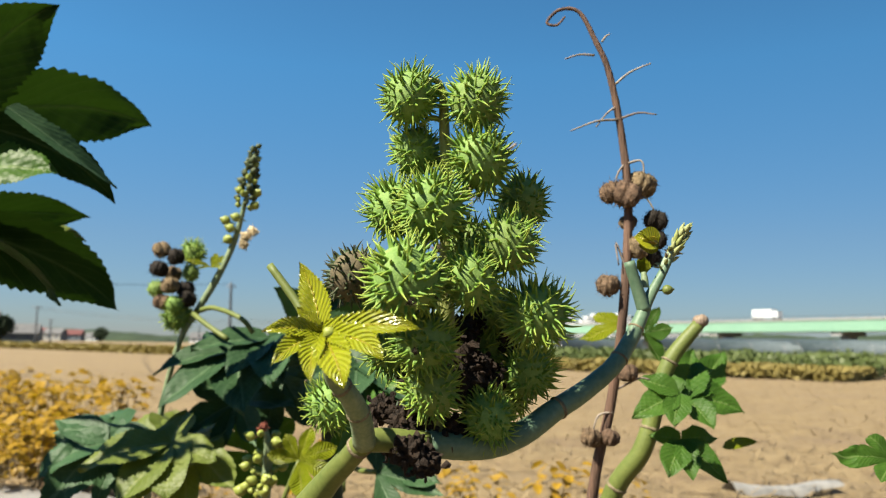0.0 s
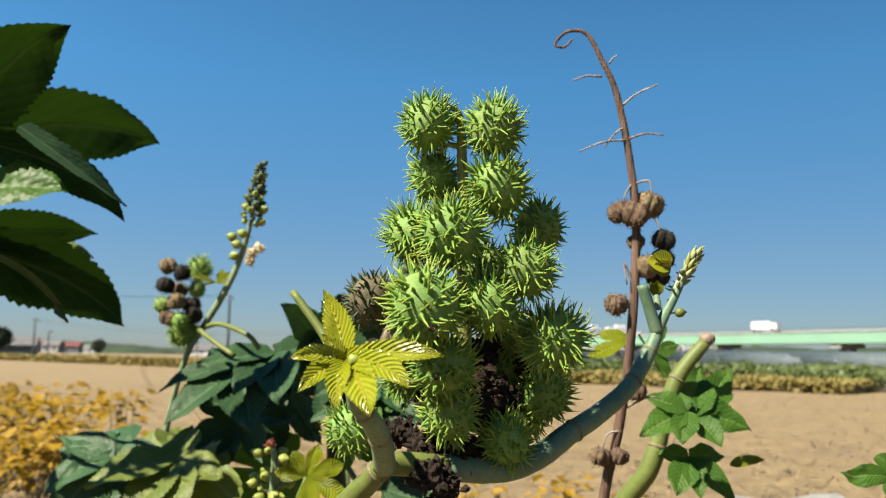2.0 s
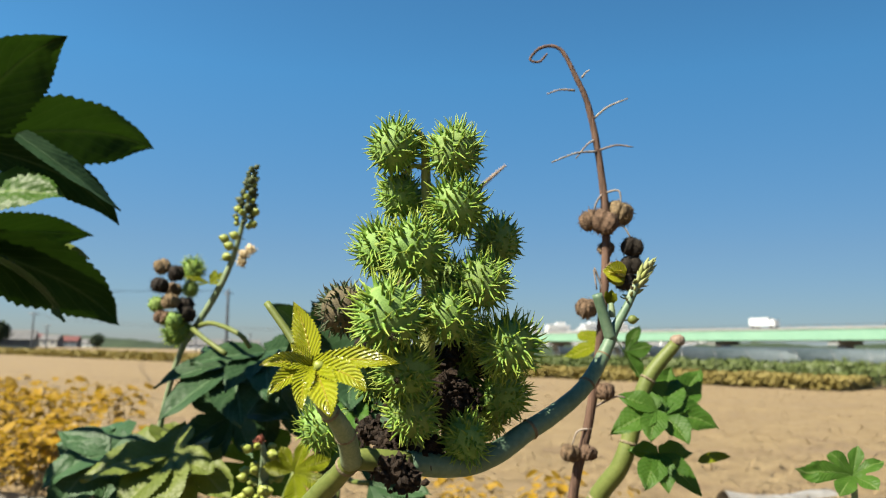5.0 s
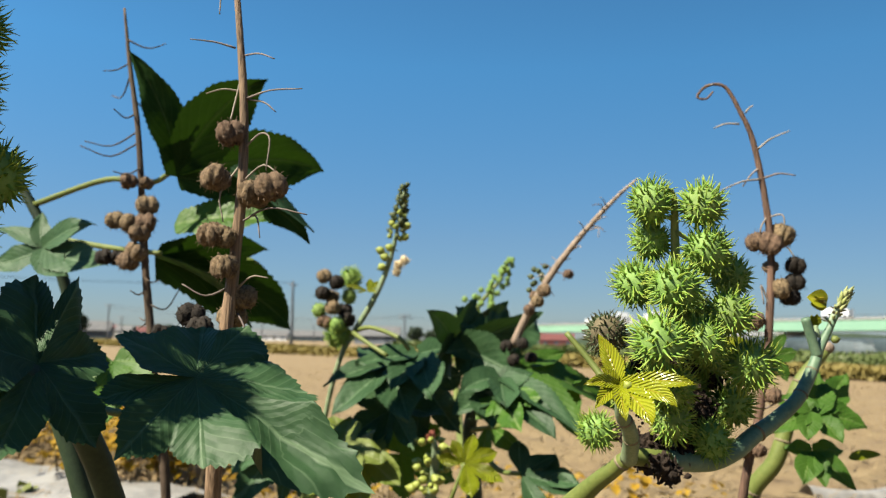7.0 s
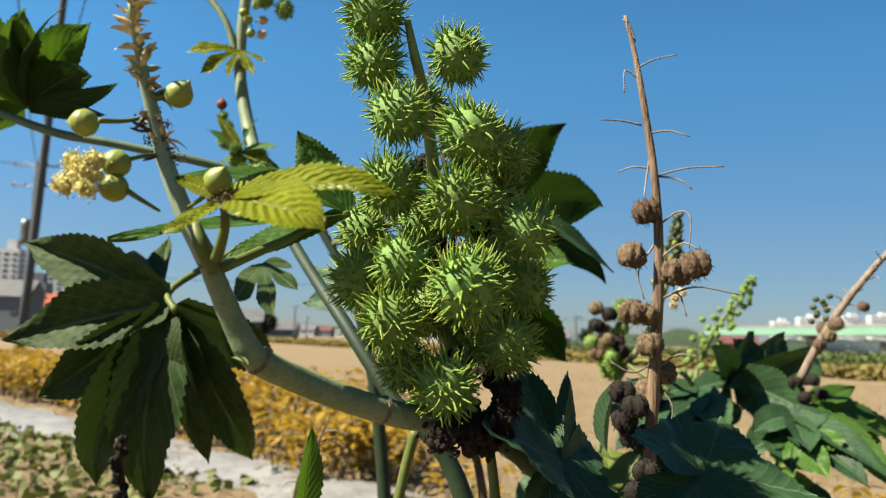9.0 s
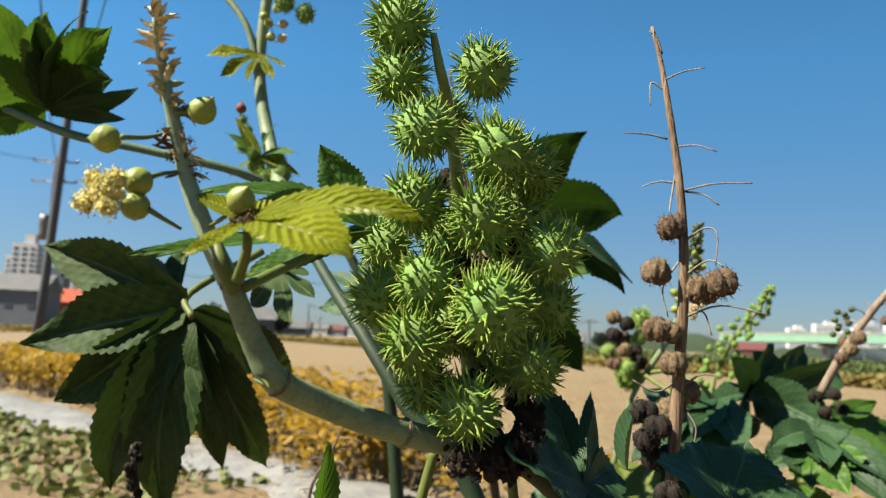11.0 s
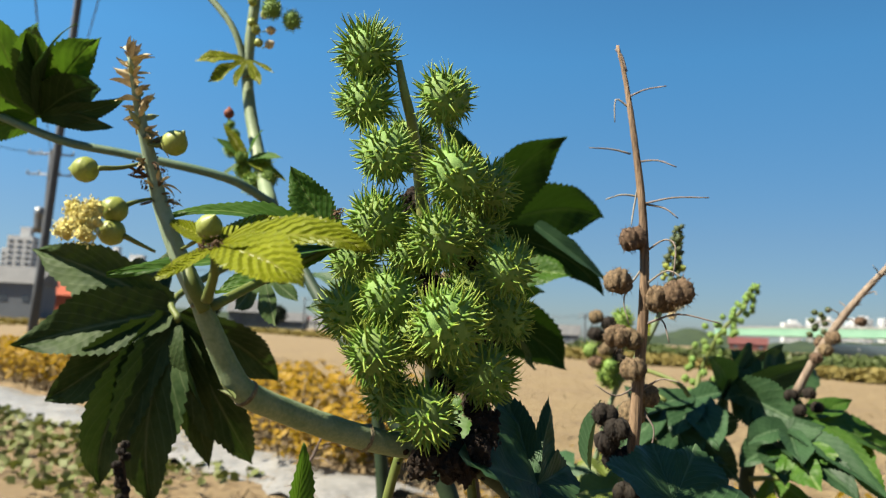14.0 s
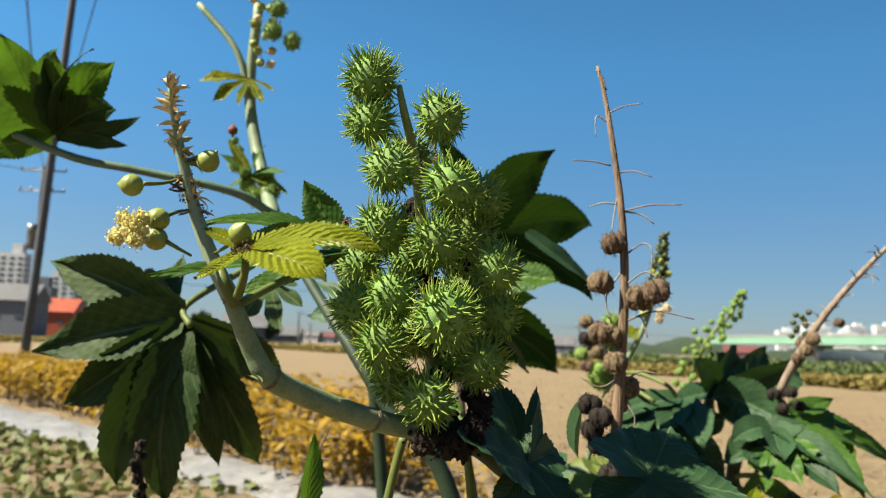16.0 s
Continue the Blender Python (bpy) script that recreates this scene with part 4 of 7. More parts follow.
def greenhouse(place, length, width, turn):
    ob = thing("greenhouse", "long vinyl tunnel greenhouse, pale and blue-grey", "greenhouse", "tunnel greenhouses", (place[0], place[1], 0))
    ob.rotation_euler = (0, 0, turn)
    vs, fs = [], []
    n = 10
    for x in (-length / 2, length / 2):
        for i in range(n + 1):
            a = math.pi * i / n
            vs.append((x, width / 2 * math.cos(a), 0.3 + width * 0.42 * math.sin(a)))
    for i in range(n):
        fs.append((i, i + 1, i + n + 2, i + n + 1))
    fs += [tuple(range(n + 1)), tuple(reversed(range(n + 1, 2 * n + 2)))]
    part("cover", Shape().add(vs, fs), M_VINYL_HAZE, ob)
    for k in range(7):
        x = -length / 2 + length * k / 6
        part("hoop", tube(Shape(), [(x, width / 2 * math.cos(math.pi * i / 6) * 1.01, 0.3 + width * 0.425 * math.sin(math.pi * i / 6)) for i in range(7)], 0.06, 5, 2), M_METAL, ob)


greenhouse((49.3, 159.7, 2), 40, 6.5, 0.15)
greenhouse((65.6, 182.3, 2.9), 44, 6.5, 0.1)
greenhouse((52.9, 200.8, 2.4), 46, 7, 0.2)
greenhouse((42.2, 229.8, 2.6), 50, 7, 0.2)
greenhouse((66.5, 162.2, 2.2), 44, 7, 0.1)
greenhouse((82.7, 164.5, 2.3), 44, 7, 0.1)


def far_tree(place, height, seed):
    rng = random.Random(seed)
    ob = thing("tree", "far broad-leaved tree with a dense dark green crown", "tree", "far trees", (place[0], place[1], 0))
    part("trunk", tube(Shape(), [(0, 0, -0.1), (0.1, 0, height * 0.3), (0, 0, height * 0.7)], [height * 0.035, height * 0.028, height * 0.012], 7, 3), M_DRY_DARK, ob)
    vs, fs = [], []
    for i in range(900):
        u = Vector((rng.gauss(0, 1), rng.gauss(0, 1), rng.gauss(0, 1))).normalized()
        k = 1 + 0.5 * noise.noise(u * 1.8 + Vector((seed, 0, 0)))
        c = Vector((0, 0, height * 0.62)) + Vector((u.x * 0.42, u.y * 0.42, u.z * 0.38)) * height * k * rng.uniform(0.6, 1)
        s = height * 0.045
        a = Vector((rng.uniform(-1, 1), rng.uniform(-1, 1), rng.uniform(-1, 1))).normalized()
        b = a.orthogonal()
        n = len(vs)
        vs += [c - a * s, c + b * s, c + a * s, c - b * s]
        fs.append((n, n + 1, n + 2, n + 3))
    part("crown", Shape().add(vs, fs), M_WOOD_FAR, ob, smooth=False)


far_tree((-135.6, 204.1, 1.4), 7, 1)
far_tree((-33.8, 188.2, 2.7), 4.5, 2)
far_tree((-30.4, 188.7, 2.5), 3.5, 3)
far_tree((-101.4, 194.8, 2.6), 4.0, 4)
far_tree((-97.8, 148.7, 2.3), 5.5, 5)
far_tree((-168.4, 139.5, 6.2), 8, 6)
far_tree((-122.7, 156.9, 8), 7, 7)
far_tree((-187.6, 195.9, 13.7), 13, 8)
far_tree((-35.4, 239.8, 1.8), 6, 9)


def far_hill(a, b, height, seed, label):
    """A wooded ridge on the skyline."""
    a, b = Vector(a), Vector(b)
    lat = Vector((-(b - a).y, (b - a).x, 0)).normalized()
    vs, fs = [], []
    n, m = 90, 9
    for i in range(n + 1):
        s = i / n
        crest = height * math.sin(math.pi * s) ** 0.6 * (0.75 + 0.5 * noise.noise(Vector((s * 5, seed, 0)))) + 1.2 * noise.noise(Vector((s * 60, seed, 3)))
        for j in range(m):
            q = j / (m - 1)
            p = a.lerp(b, s) + lat * (q - 0.5) * height * 8
            z = max(-1.0, crest * math.sin(math.pi * q)) + noise.noise(p * 0.12) * 0.9 * math.sin(math.pi * q)
            vs.append((p.x, p.y, z))
    for i in range(n):
        for j in range(m - 1):
            k = i * m + j
            fs.append((k, k + 1, k + m + 1, k + m))
    tagged(new("wooded_hill", Shape().add(vs, fs).mesh("wooded_hill", M_WOOD_FAR)), label, "hill", kind="stuff")


far_hill((-359.8, 476.9, 0.5), (-210.3, 498.5, 1.5), 8, 5, "low wooded rise behind the village")
far_hill((-141.4, 915.3, 15.7), (17.4, 975.6, 21.9), 22, 1, "low wooded hill on the skyline")
far_hill((-529.3, 589, 2.7), (-80.2, 620.2, 5.3), 7, 2, "low line of far trees on the skyline")
far_hill((-13.5, 445.5, 3.6), (312.4, 381, 3.2), 12, 3, "low line of far trees behind the viaduct")
far_hill((-765.1, 461, 2.1), (-195.4, 678.8, 14.2), 14, 4, "low line of far trees on the skyline")


def utility_pole(foot, top, radius, arms, label="concrete utility pole with steel cross arms and insulators"):
    foot, top = Vector(foot), Vector(top)
    ob = thing("utility_pole", label, "utility pole", "utility poles")
    ax = (top - foot).normalized()
    part("post", tube(Shape(), [foot - ax * (foot.z + 0.2) / max(ax.z, 0.1), foot.lerp(top, 0.5), top], [radius, radius * 0.85, radius * 0.65], 12, 3), M_POLE, ob)
    side = Vector((0.92, 0.4, 0))
    for k, half in arms:
        p = foot.lerp(top, k)
        arm = part("cross_arm", tube(Shape(), [p - side * half, p, p + side * half], radius * 0.33, 6, 1), M_METAL, ob)
        for s in (-0.95, -0.45, 0.45, 0.95):
            q = p + side * half * s
            part("insulator", tube(Shape(), [q, q + Vector((0, 0, 0.08)), q + Vector((0, 0, 0.2))], [0.03, 0.05, 0.025], 8, 1), M_METAL, arm)
    return ob


def wire(a, b, sag, radius=0.018):
    a, b = Vector(a), Vector(b)
    pts = [a.lerp(b, i / 8) - Vector((0, 0, sag * 4 * (i / 8) * (1 - i / 8))) for i in range(9)]
    tagged(new("power_line", tube(Shape(), pts, radius, 4, 2).mesh("power_line", M_WIRE)), "thin sagging overhead power line between poles", "wire", "power lines")


near_pole = utility_pole((-19, 16.4, 0.8), (-17.3, 15.4, 12.9), 0.13, ((0.40, 0.0001), (0.9, 0.9)))
utility_pole((-32.6, 28.4, 0.8), (-31.8, 27.6, 9), 0.13, ((0.97, 1.1), (0.85, 1.1)))
box_shape = Shape()
tube(box_shape, [Vector((-32.1, 27.6, 4.9)), Vector((-32.1, 27.6, 5.5)), Vector((-32, 27.5, 6.1))], 0.26, 10, 2)
part("transformer", box_shape, M_METAL, near_pole, "grey pole transformer")
utility_pole((-31.9, 92.1, 0.4), (-31.7, 91.2, 8), 0.2, ((0.93, 0.5),))
utility_pole((-85.5, 140.3, 0.3), (-85.1, 139.5, 7), 0.18, ((0.95, 0.9),))
utility_pole((-77.3, 131.3, 0.2), (-77.2, 130.8, 4.4), 0.15, ((0.95, 0.7),))
utility_pole((-24.9, 128.6, 1.3), (-24.9, 128.1, 5.4), 0.16, ((0.97, 1.1), (0.85, 1.1)))
utility_pole((-74.6, 192.6, 1.1), (-74.6, 192.2, 4.9), 0.16, ((0.95, 0.7),))
utility_pole((-67.6, 214, 1.1), (-67.5, 213.5, 5.2), 0.16, ((0.95, 0.7),))
wire((-85.1, 139.5, 6.8), (-24.9, 128.1, 5.1), 1.2, 0.03)
wire((-85.1, 139.6, 6.3), (-24.9, 128.2, 4.7), 1.2, 0.03)
wire((-24.9, 128.1, 5.1), (2, 162.6, 4.9), 0.8, 0.03)
wire((-31.7, 91.2, 7.8), (-51, 53, 5.7), 0.5, 0.03)
wire((-31.8, 27.6, 8.8), (-26.3, 14.8, 7.8), 0.5)
wire((-31.8, 27.6, 8.8), (-10.409, 8.068, 6.919), 0.3)
wire((-17.5, 15.5, 11.9), (-45.7, 43.4, 29.1), 0.4)
wire((-31.8, 27.6, 8.8), (-10.7, 10, 7.6), 0.3)


# ---- castor plant with the first green fruit cluster ----
plant_a = thing("castor_plant", "castor bean plant with a dense cluster of green spiny capsules", "castor plant", "castor plants")
root(plant_a, (-0.0407, 0.47, 0.707), .010, M_STEM_LIME)
stem(plant_a, [(-0.0115, 0.455, 0.85), (0.0107, 0.43, 0.8766), (0.0216, 0.418, 0.8878), (0.028, 0.412, 0.8944), (0.0363, 0.417, 0.8952), (0.0523, 0.425, 0.8926)], [.008, .0053, .0047, .0045, .005, .0054], M_STEM_LIME, "stem", "pale lime green stem", (.52, .62))
stem(plant_a, [(0.029, 0.408, 0.895), (0.0292, 0.395, 0.9061), (0.0267, 0.384, 0.915), (0.0226, 0.375, 0.9224), (0.0211, 0.364, 0.935)], [.0047, .0044, .004, .0034, .002], M_STEM, "side_shoot", "", (.3, .62))
stem(plant_a, [(0.0523, 0.425, 0.893), (0.0677, 0.436, 0.8909), (0.0814, 0.443, 0.8916), (0.0948, 0.45, 0.8969), (0.1068, 0.458, 0.9048), (0.1208, 0.466, 0.9131), (0.1358, 0.474, 0.9246), (0.1453, 0.482, 0.9367), (0.1521, 0.487, 0.9488), (0.1563, 0.49, 0.958), (0.1649, 0.494, 0.9727), (0.1757, 0.496, 0.9941)], [.0056, .0058, .0057, .0054, .0051, .0047, .0043, .0040, .0035, .0029, .0022, .0012], M_STEM_BLUE, "branch", "blue-green waxy curved branch", (.385, .58, .69))
stem(plant_a, [(0.154, 0.488, 0.9522), (0.15, 0.486, 0.9646), (0.1462, 0.484, 0.9764)], [.0034, .003, .0028], M_STEM_BLUE, "leaf_stalk", "snapped leaf stalk")
stem(plant_a, [(0.0203, 0.372, 0.9297), (0.0081, 0.38, 0.9471), (-0.0051, 0.384, 0.963)], [.0022, .0017, .0015], M_STEM_LIME, "leaf_stalk", "leafless cut leaf stalk")
stem(plant_a, [(0.052, 0.43, 0.8907), (0.0574, 0.44, 0.9249), (0.0588, 0.438, 0.9652), (0.0588, 0.43, 1.0002), (0.0578, 0.424, 1.0246), (0.0573, 0.42, 1.0403), (0.0554, 0.416, 1.046)], [.005, .0045, .0036, .0028, .0024, .002, .0014], M_RACHIS, "rachis", "pale green fruit stalk")
palm(plant_a, (0.0204, 0.362, 0.9376), [((0.0027, 0.352, 0.9375), (0.0112, 0.355, 0.939), 0.003), ((0.0079, 0.346, 0.9265), (0.0133, 0.352, 0.9327), 0.0034), ((0.0222, 0.342, 0.9216), (0.0208, 0.348, 0.9298), 0.0036), ((0.0333, 0.338, 0.9198), (0.0296, 0.345, 0.9283), 0.0053), ((0.0454, 0.342, 0.9287), (0.0365, 0.348, 0.9351), 0.0044), ((0.0567, 0.352, 0.9391), (0.0397, 0.352, 0.9404), 0.004), ((0.0104, 0.368, 0.9628), (0.0166, 0.366, 0.9501), 0.0047), ((0.0116, 0.362, 0.9463), (0.0156, 0.362, 0.9429), 0.0026)], (0.0, -1, 0.35), M_LEAF_YOUNG, 3, "glossy yellow young leaf", 0.5, 0.8, 1.5)
part("shoot_tip", ball(Shape(), (0.0243, 0.357, 0.9374), .0022, (1, 1, 1), 2, .3, 2), M_BUD, plant_a)
R1 = .0104
for pts in (((0.0572, 0.424, 1.0311), (0.0522, 0.42, 1.0313), (0.0472, 0.42, 1.0275)), ((0.0578, 0.424, 1.0246), (0.0623, 0.418, 1.0194), (0.066, 0.414, 1.0172)), ((0.0583, 0.43, 1.0027), (0.0542, 0.42, 1.0035), (0.0504, 0.414, 1.0004)), ((0.0554, 0.416, 1.046), (0.0523, 0.415, 1.0465), (0.0486, 0.415, 1.0447))):
    twig(plant_a, list(pts), .0012, M_RACHIS, "capsule_stalk")
for i, p in enumerate(((0.0434, 0.416, 1.039), (0.072, 0.414, 1.0369), (0.0451, 0.43, 1.0188), (0.0738, 0.412, 1.0099), (0.0358, 0.43, 0.9929), (0.0549, 0.406, 0.9895), (0.092, 0.44, 0.9985), (0.0853, 0.414, 0.9756), (0.0451, 0.394, 0.959), (0.0705, 0.408, 0.96), (0.0977, 0.424, 0.9471), (0.0518, 0.41, 0.9355))):
    capsule(plant_a, p, R1 * (1.22 if i == 8 else 0.96 if i in (2, 6, 9) else 1.04), i)
for i, p in enumerate(((0.054, 0.42, 0.916), (0.0126, 0.42, 0.9082), (0.078, 0.437, 0.9035), (0.0957, 0.462, 0.9224), (0.0744, 0.47, 0.9331), (0.033, 0.452, 0.9322), (0.0685, 0.437, 0.978), (0.0826, 0.468, 0.9482), (0.0873, 0.478, 0.912))):
    capsule(plant_a, p, R1 * (0.82 if i == 1 else 0.98), i + 12)
capsule(plant_a, (0.0186, 0.43, 0.9631), R1, 30, CAPSULES_DRY, "withered brownish capsule")
# Withered flowers, plus dark crumbs added for the shadow in the cluster's core.
clump(plant_a, [(0.0391, 0.425, 0.8927), (0.0472, 0.414, 0.8918), (0.0518, 0.432, 0.8999), (0.0627, 0.437, 0.8971), (0.0421, 0.43, 0.9011), (0.0636, 0.445, 0.9147), (0.0582, 0.45, 0.927), (0.0659, 0.455, 0.9399), (0.0395, 0.452, 0.9448), (0.0428, 0.448, 0.9191), (0.0778, 0.46, 0.919), (0.0711, 0.463, 0.9453), (0.0503, 0.444, 0.9604), (0.0713, 0.45, 0.9069), (0.0528, 0.418, 0.8868), (0.0847, 0.467, 0.9374), (0.0309, 0.445, 0.9053), (0.0667, 0.44, 0.9275), (0.0622, 0.446, 0.9348), (0.07, 0.44, 0.9202), (0.0638, 0.436, 0.9166), (0.0738, 0.45, 0.9247), (0.0777, 0.45, 0.9159), (0.0599, 0.44, 0.9249)], .0085, M_CLUMP, 4, label="dark crumbly withered flowers, some added to darken the cluster's core", grain=1.3, count=120)
clump(plant_a, [(0.0497, 0.379, 0.9492), (0.0502, 0.392, 0.9315)], .0022, M_CLUMP, 5, "capsule_scar")
rng = random.Random(31)
HEAD, NECK = Vector((0.1764, 0.495, 0.9957)), Vector((0.1658, 0.495, 0.9757))
rise = (HEAD - NECK).normalized()
stem(plant_a, [NECK - rise * .002, NECK.lerp(HEAD, .5), HEAD], [.0026, .002, .001], M_STEM_PALE, "flower_stalk")
for i in range(30):
    k = 1 - (i / 30) ** 1.25
    out = Vector((math.cos(i * 2.4), 0.8 * math.sin(i * 2.4), 0)) + Vector((.25, 0, 0))
    a = rise * (1.5 - 1.1 * (1 - k)) + out * rng.uniform(.35, .75)
    bud(plant_a, NECK.lerp(HEAD, .12 + .86 * k) + out * rng.uniform(.0012, .0032), a, rng.uniform(.0009, .0013), M_BUD_PALE if i % 3 else M_RACHIS, "flower_bud", .0012, "", rng.uniform(2.0, 2.9))
for i in range(16):
    k = rng.random()
    out = Vector((math.cos(i * 2.1), math.sin(i * 2.1), rng.uniform(-.2, .5)))
    bract(plant_a, NECK.lerp(HEAD, -.1 + .6 * k) + out * .001, out + rise * .3, rng.uniform(.0045, .0075), rng.uniform(.0008, .0013), M_SCAR if i % 4 == 0 else M_BUD_PALE, rng.uniform(-.8, .8))
petal = Shape()
for tip_at, wide, up in (((0.1506, 0.495, 0.9903), .52, (0, -1, .3)), ((0.1538, 0.495, 0.993), .45, (-.3, -.6, .8)), ((0.1528, 0.495, 0.9862), .45, (0, -.9, -.3))):
    blade(petal, (0.1632, 0.495, 0.9871), tip_at, wide, Vector(up), 1.4, .25, .5, rng, 0.0, 12, 4)
ball(petal, (0.1598, 0.495, 0.988), .0032, (1.1, .8, .8), 2, .3, 3)
part("opening_flower", petal, M_LEAF_YOUNG, plant_a, "bright yellow opening flower")
palm(plant_a, (0.1549, 0.493, 0.972), [((0.1517, 0.49, 0.9787), (0.1529, 0.491, 0.9756), .002), ((0.1547, 0.488, 0.9794), (0.1547, 0.49, 0.9758), .0025), ((0.1577, 0.492, 0.9777), (0.1565, 0.492, 0.9751), .002)], (-.2, -.9, .3), M_LEAF_LIME, 71, "small curled leaf under the flower head")
stem(plant_a, [(0.1551, 0.492, 0.9644), (0.1552, 0.492, 0.9681), (0.1549, 0.493, 0.972)], [.0022, .0018, .0014], M_STEM, "leaf_stalk")
bud(plant_a, (0.1664, 0.492, 0.9633), (1, 0, .1), .0026, M_STEM_LIME, stalk=.006)

# ---- castor plant with the second green fruit cluster ----
plant_b = thing("castor_plant", "castor plant with tall green spiny fruit cluster and flowering side shoot", "castor plant", "castor plants")
root(plant_b, (-0.1988, 0.42, 0.6412), .0085, M_STEM_SHADED)
stem(plant_b, [(-0.256, 0.222, 0.9639), (-0.2745, 0.208, 0.9647), (-0.2877, 0.184, 0.9713), (-0.2993, 0.16, 0.98), (-0.3056, 0.14, 0.9881), (-0.31, 0.134, 0.9978), (-0.3137, 0.127, 1.0121), (-0.3163, 0.124, 1.0206)], [.0053, .0054, .0052, .0049, .0049, .0043, .0038, .0035], M_STEM, "upper_stem", "pale blue-green jointed stem", (.23, .57, .98))
# From the clump down, the stem's shade is painted in by the darker green.
stem(plant_b, [(-0.1988, 0.42, 0.6412), (-0.2182, 0.3, 0.899), (-0.234, 0.245, 0.9452), (-0.2551, 0.221, 0.9642)], [.0070, .0062, .0058, .0056], M_STEM_SHADED, "stem")
stem(plant_b, [(-0.3163, 0.124, 1.0206), (-0.3232, 0.121, 1.0339), (-0.3306, 0.118, 1.0514), (-0.3345, 0.114, 1.0687), (-0.336, 0.108, 1.0852), (-0.3353, 0.1, 1.1034)], [.0038, .0034, .0029, .0024, .0018, .0007], M_STEM_PALE, "flower_stalk")
stem(plant_b, [(-0.2664, 0.235, 0.9628), (-0.2767, 0.252, 0.9993), (-0.282, 0.252, 1.0422), (-0.2839, 0.242, 1.0818), (-0.2843, 0.23, 1.1089), (-0.2863, 0.222, 1.1255), (-0.2892, 0.22, 1.14)], [.005, .0045, .0036, .003, .0026, .0022, .0016], M_RACHIS, "rachis", "pale green fruit stalk")
R2 = .0108
for i, p in enumerate(((-0.3019, 0.212, 1.1417), (-0.3011, 0.212, 1.1186), (-0.2631, 0.216, 1.119), (-0.2817, 0.197, 1.0895), (-0.2512, 0.202, 1.0797), (-0.2465, 0.233, 1.0801), (-0.2844, 0.198, 1.0593), (-0.2549, 0.199, 1.0521), (-0.2304, 0.214, 1.0419), (-0.3028, 0.212, 1.0215), (-0.278, 0.2, 1.0269), (-0.248, 0.192, 1.0168), (-0.2792, 0.193, 1.0027))):
    capsule(plant_b, p, R2 * (1.15 if i == 11 else 0.95 if i in (1, 5) else 1.0), i + 40)
for i, p in enumerate(((-0.2393, 0.245, 1.0216), (-0.242, 0.23, 0.9953), (-0.2605, 0.205, 0.9787), (-0.2836, 0.216, 0.985), (-0.294, 0.25, 1.108), (-0.2543, 0.24, 1.0621), (-0.3148, 0.235, 1.0468), (-0.2599, 0.252, 1.0339), (-0.283, 0.245, 1.01), (-0.2649, 0.255, 0.9973), (-0.2884, 0.245, 1.0523))):
    capsule(plant_b, p, R2 * (0.85 if i == 3 else 0.98), i + 60)
# Crumbs among the inner capsules are added to deepen the dark gaps.
clump(plant_b, [(-0.2518, 0.212, 0.9586), (-0.2408, 0.218, 0.9647), (-0.2405, 0.227, 0.973), (-0.2611, 0.235, 0.9657), (-0.2504, 0.24, 0.981), (-0.2608, 0.215, 0.963), (-0.2462, 0.217, 0.9563), (-0.2612, 0.206, 0.9584), (-0.2689, 0.245, 0.9869), (-0.2635, 0.25, 1.0079), (-0.2787, 0.245, 1.0362), (-0.2515, 0.255, 1.0111), (-0.2599, 0.25, 1.0476), (-0.2907, 0.25, 1.078), (-0.2808, 0.24, 1.0095)], .0092, M_CLUMP, 6, label="dark crumbly withered flowers, some added to darken the cluster's core")
for i, p in enumerate(((-0.3055, 0.2, 1.0637), (-0.2985, 0.108, 1.0386), (-0.2608, 0.203, 1.0308), (-0.3049, 0.11, 1.0372))):
    clump(plant_b, [p], .0034, M_SCAB, 7 + i, "withered_petal")
for i, (p, a) in enumerate((((-0.3484, 0.098, 1.0632), (-1, -0.2, 0.05)), ((-0.3348, 0.099, 1.0492), (-0.8, -0.2, 0.2)), ((-0.335, 0.099, 1.0414), (-1, -0.2, 0.1)), ((-0.3228, 0.112, 1.075), (0.7, -0.2, 0.5)), ((-0.3051, 0.112, 1.045), (0.6, -0.4, 0.5)))):
    bud(plant_b, p, a, .0046, M_BUD, label="plump yellow-green flower bud")
for pts in (((-0.3421, 0.098, 1.0635), (-0.3393, 0.106, 1.0654), (-0.3351, 0.113, 1.0689)), ((-0.3314, 0.1, 1.0505), (-0.3335, 0.108, 1.0535), (-0.3333, 0.116, 1.0561)), ((-0.3306, 0.1, 1.0405), (-0.3316, 0.108, 1.0389), (-0.3328, 0.118, 1.0371)), ((-0.327, 0.112, 1.0754), (-0.3302, 0.111, 1.0741), (-0.334, 0.111, 1.075)), ((-0.308, 0.113, 1.0428), (-0.3148, 0.116, 1.04), (-0.324, 0.12, 1.0377))):
    twig(plant_b, list(pts), .0008, M_STEM_LIME, "bud_stalk")
clump(plant_b, [(-0.3431, 0.09, 1.0479), (-0.3363, 0.088, 1.0455), (-0.3345, 0.09, 1.048), (-0.3383, 0.088, 1.0432), (-0.344, 0.088, 1.0409), (-0.3349, 0.088, 1.0396), (-0.3346, 0.09, 1.0441)], .0042, M_POLLEN, 8, "open_flower", "pale yellow open flower with fluffy stamens", 0.62, 420)
rng = random.Random(12)
TOP, LOW, FOOT = Vector((-0.3355, 0.1, 1.1044)), Vector((-0.335, 0.112, 1.0753)), Vector((-0.3315, 0.117, 1.0542))
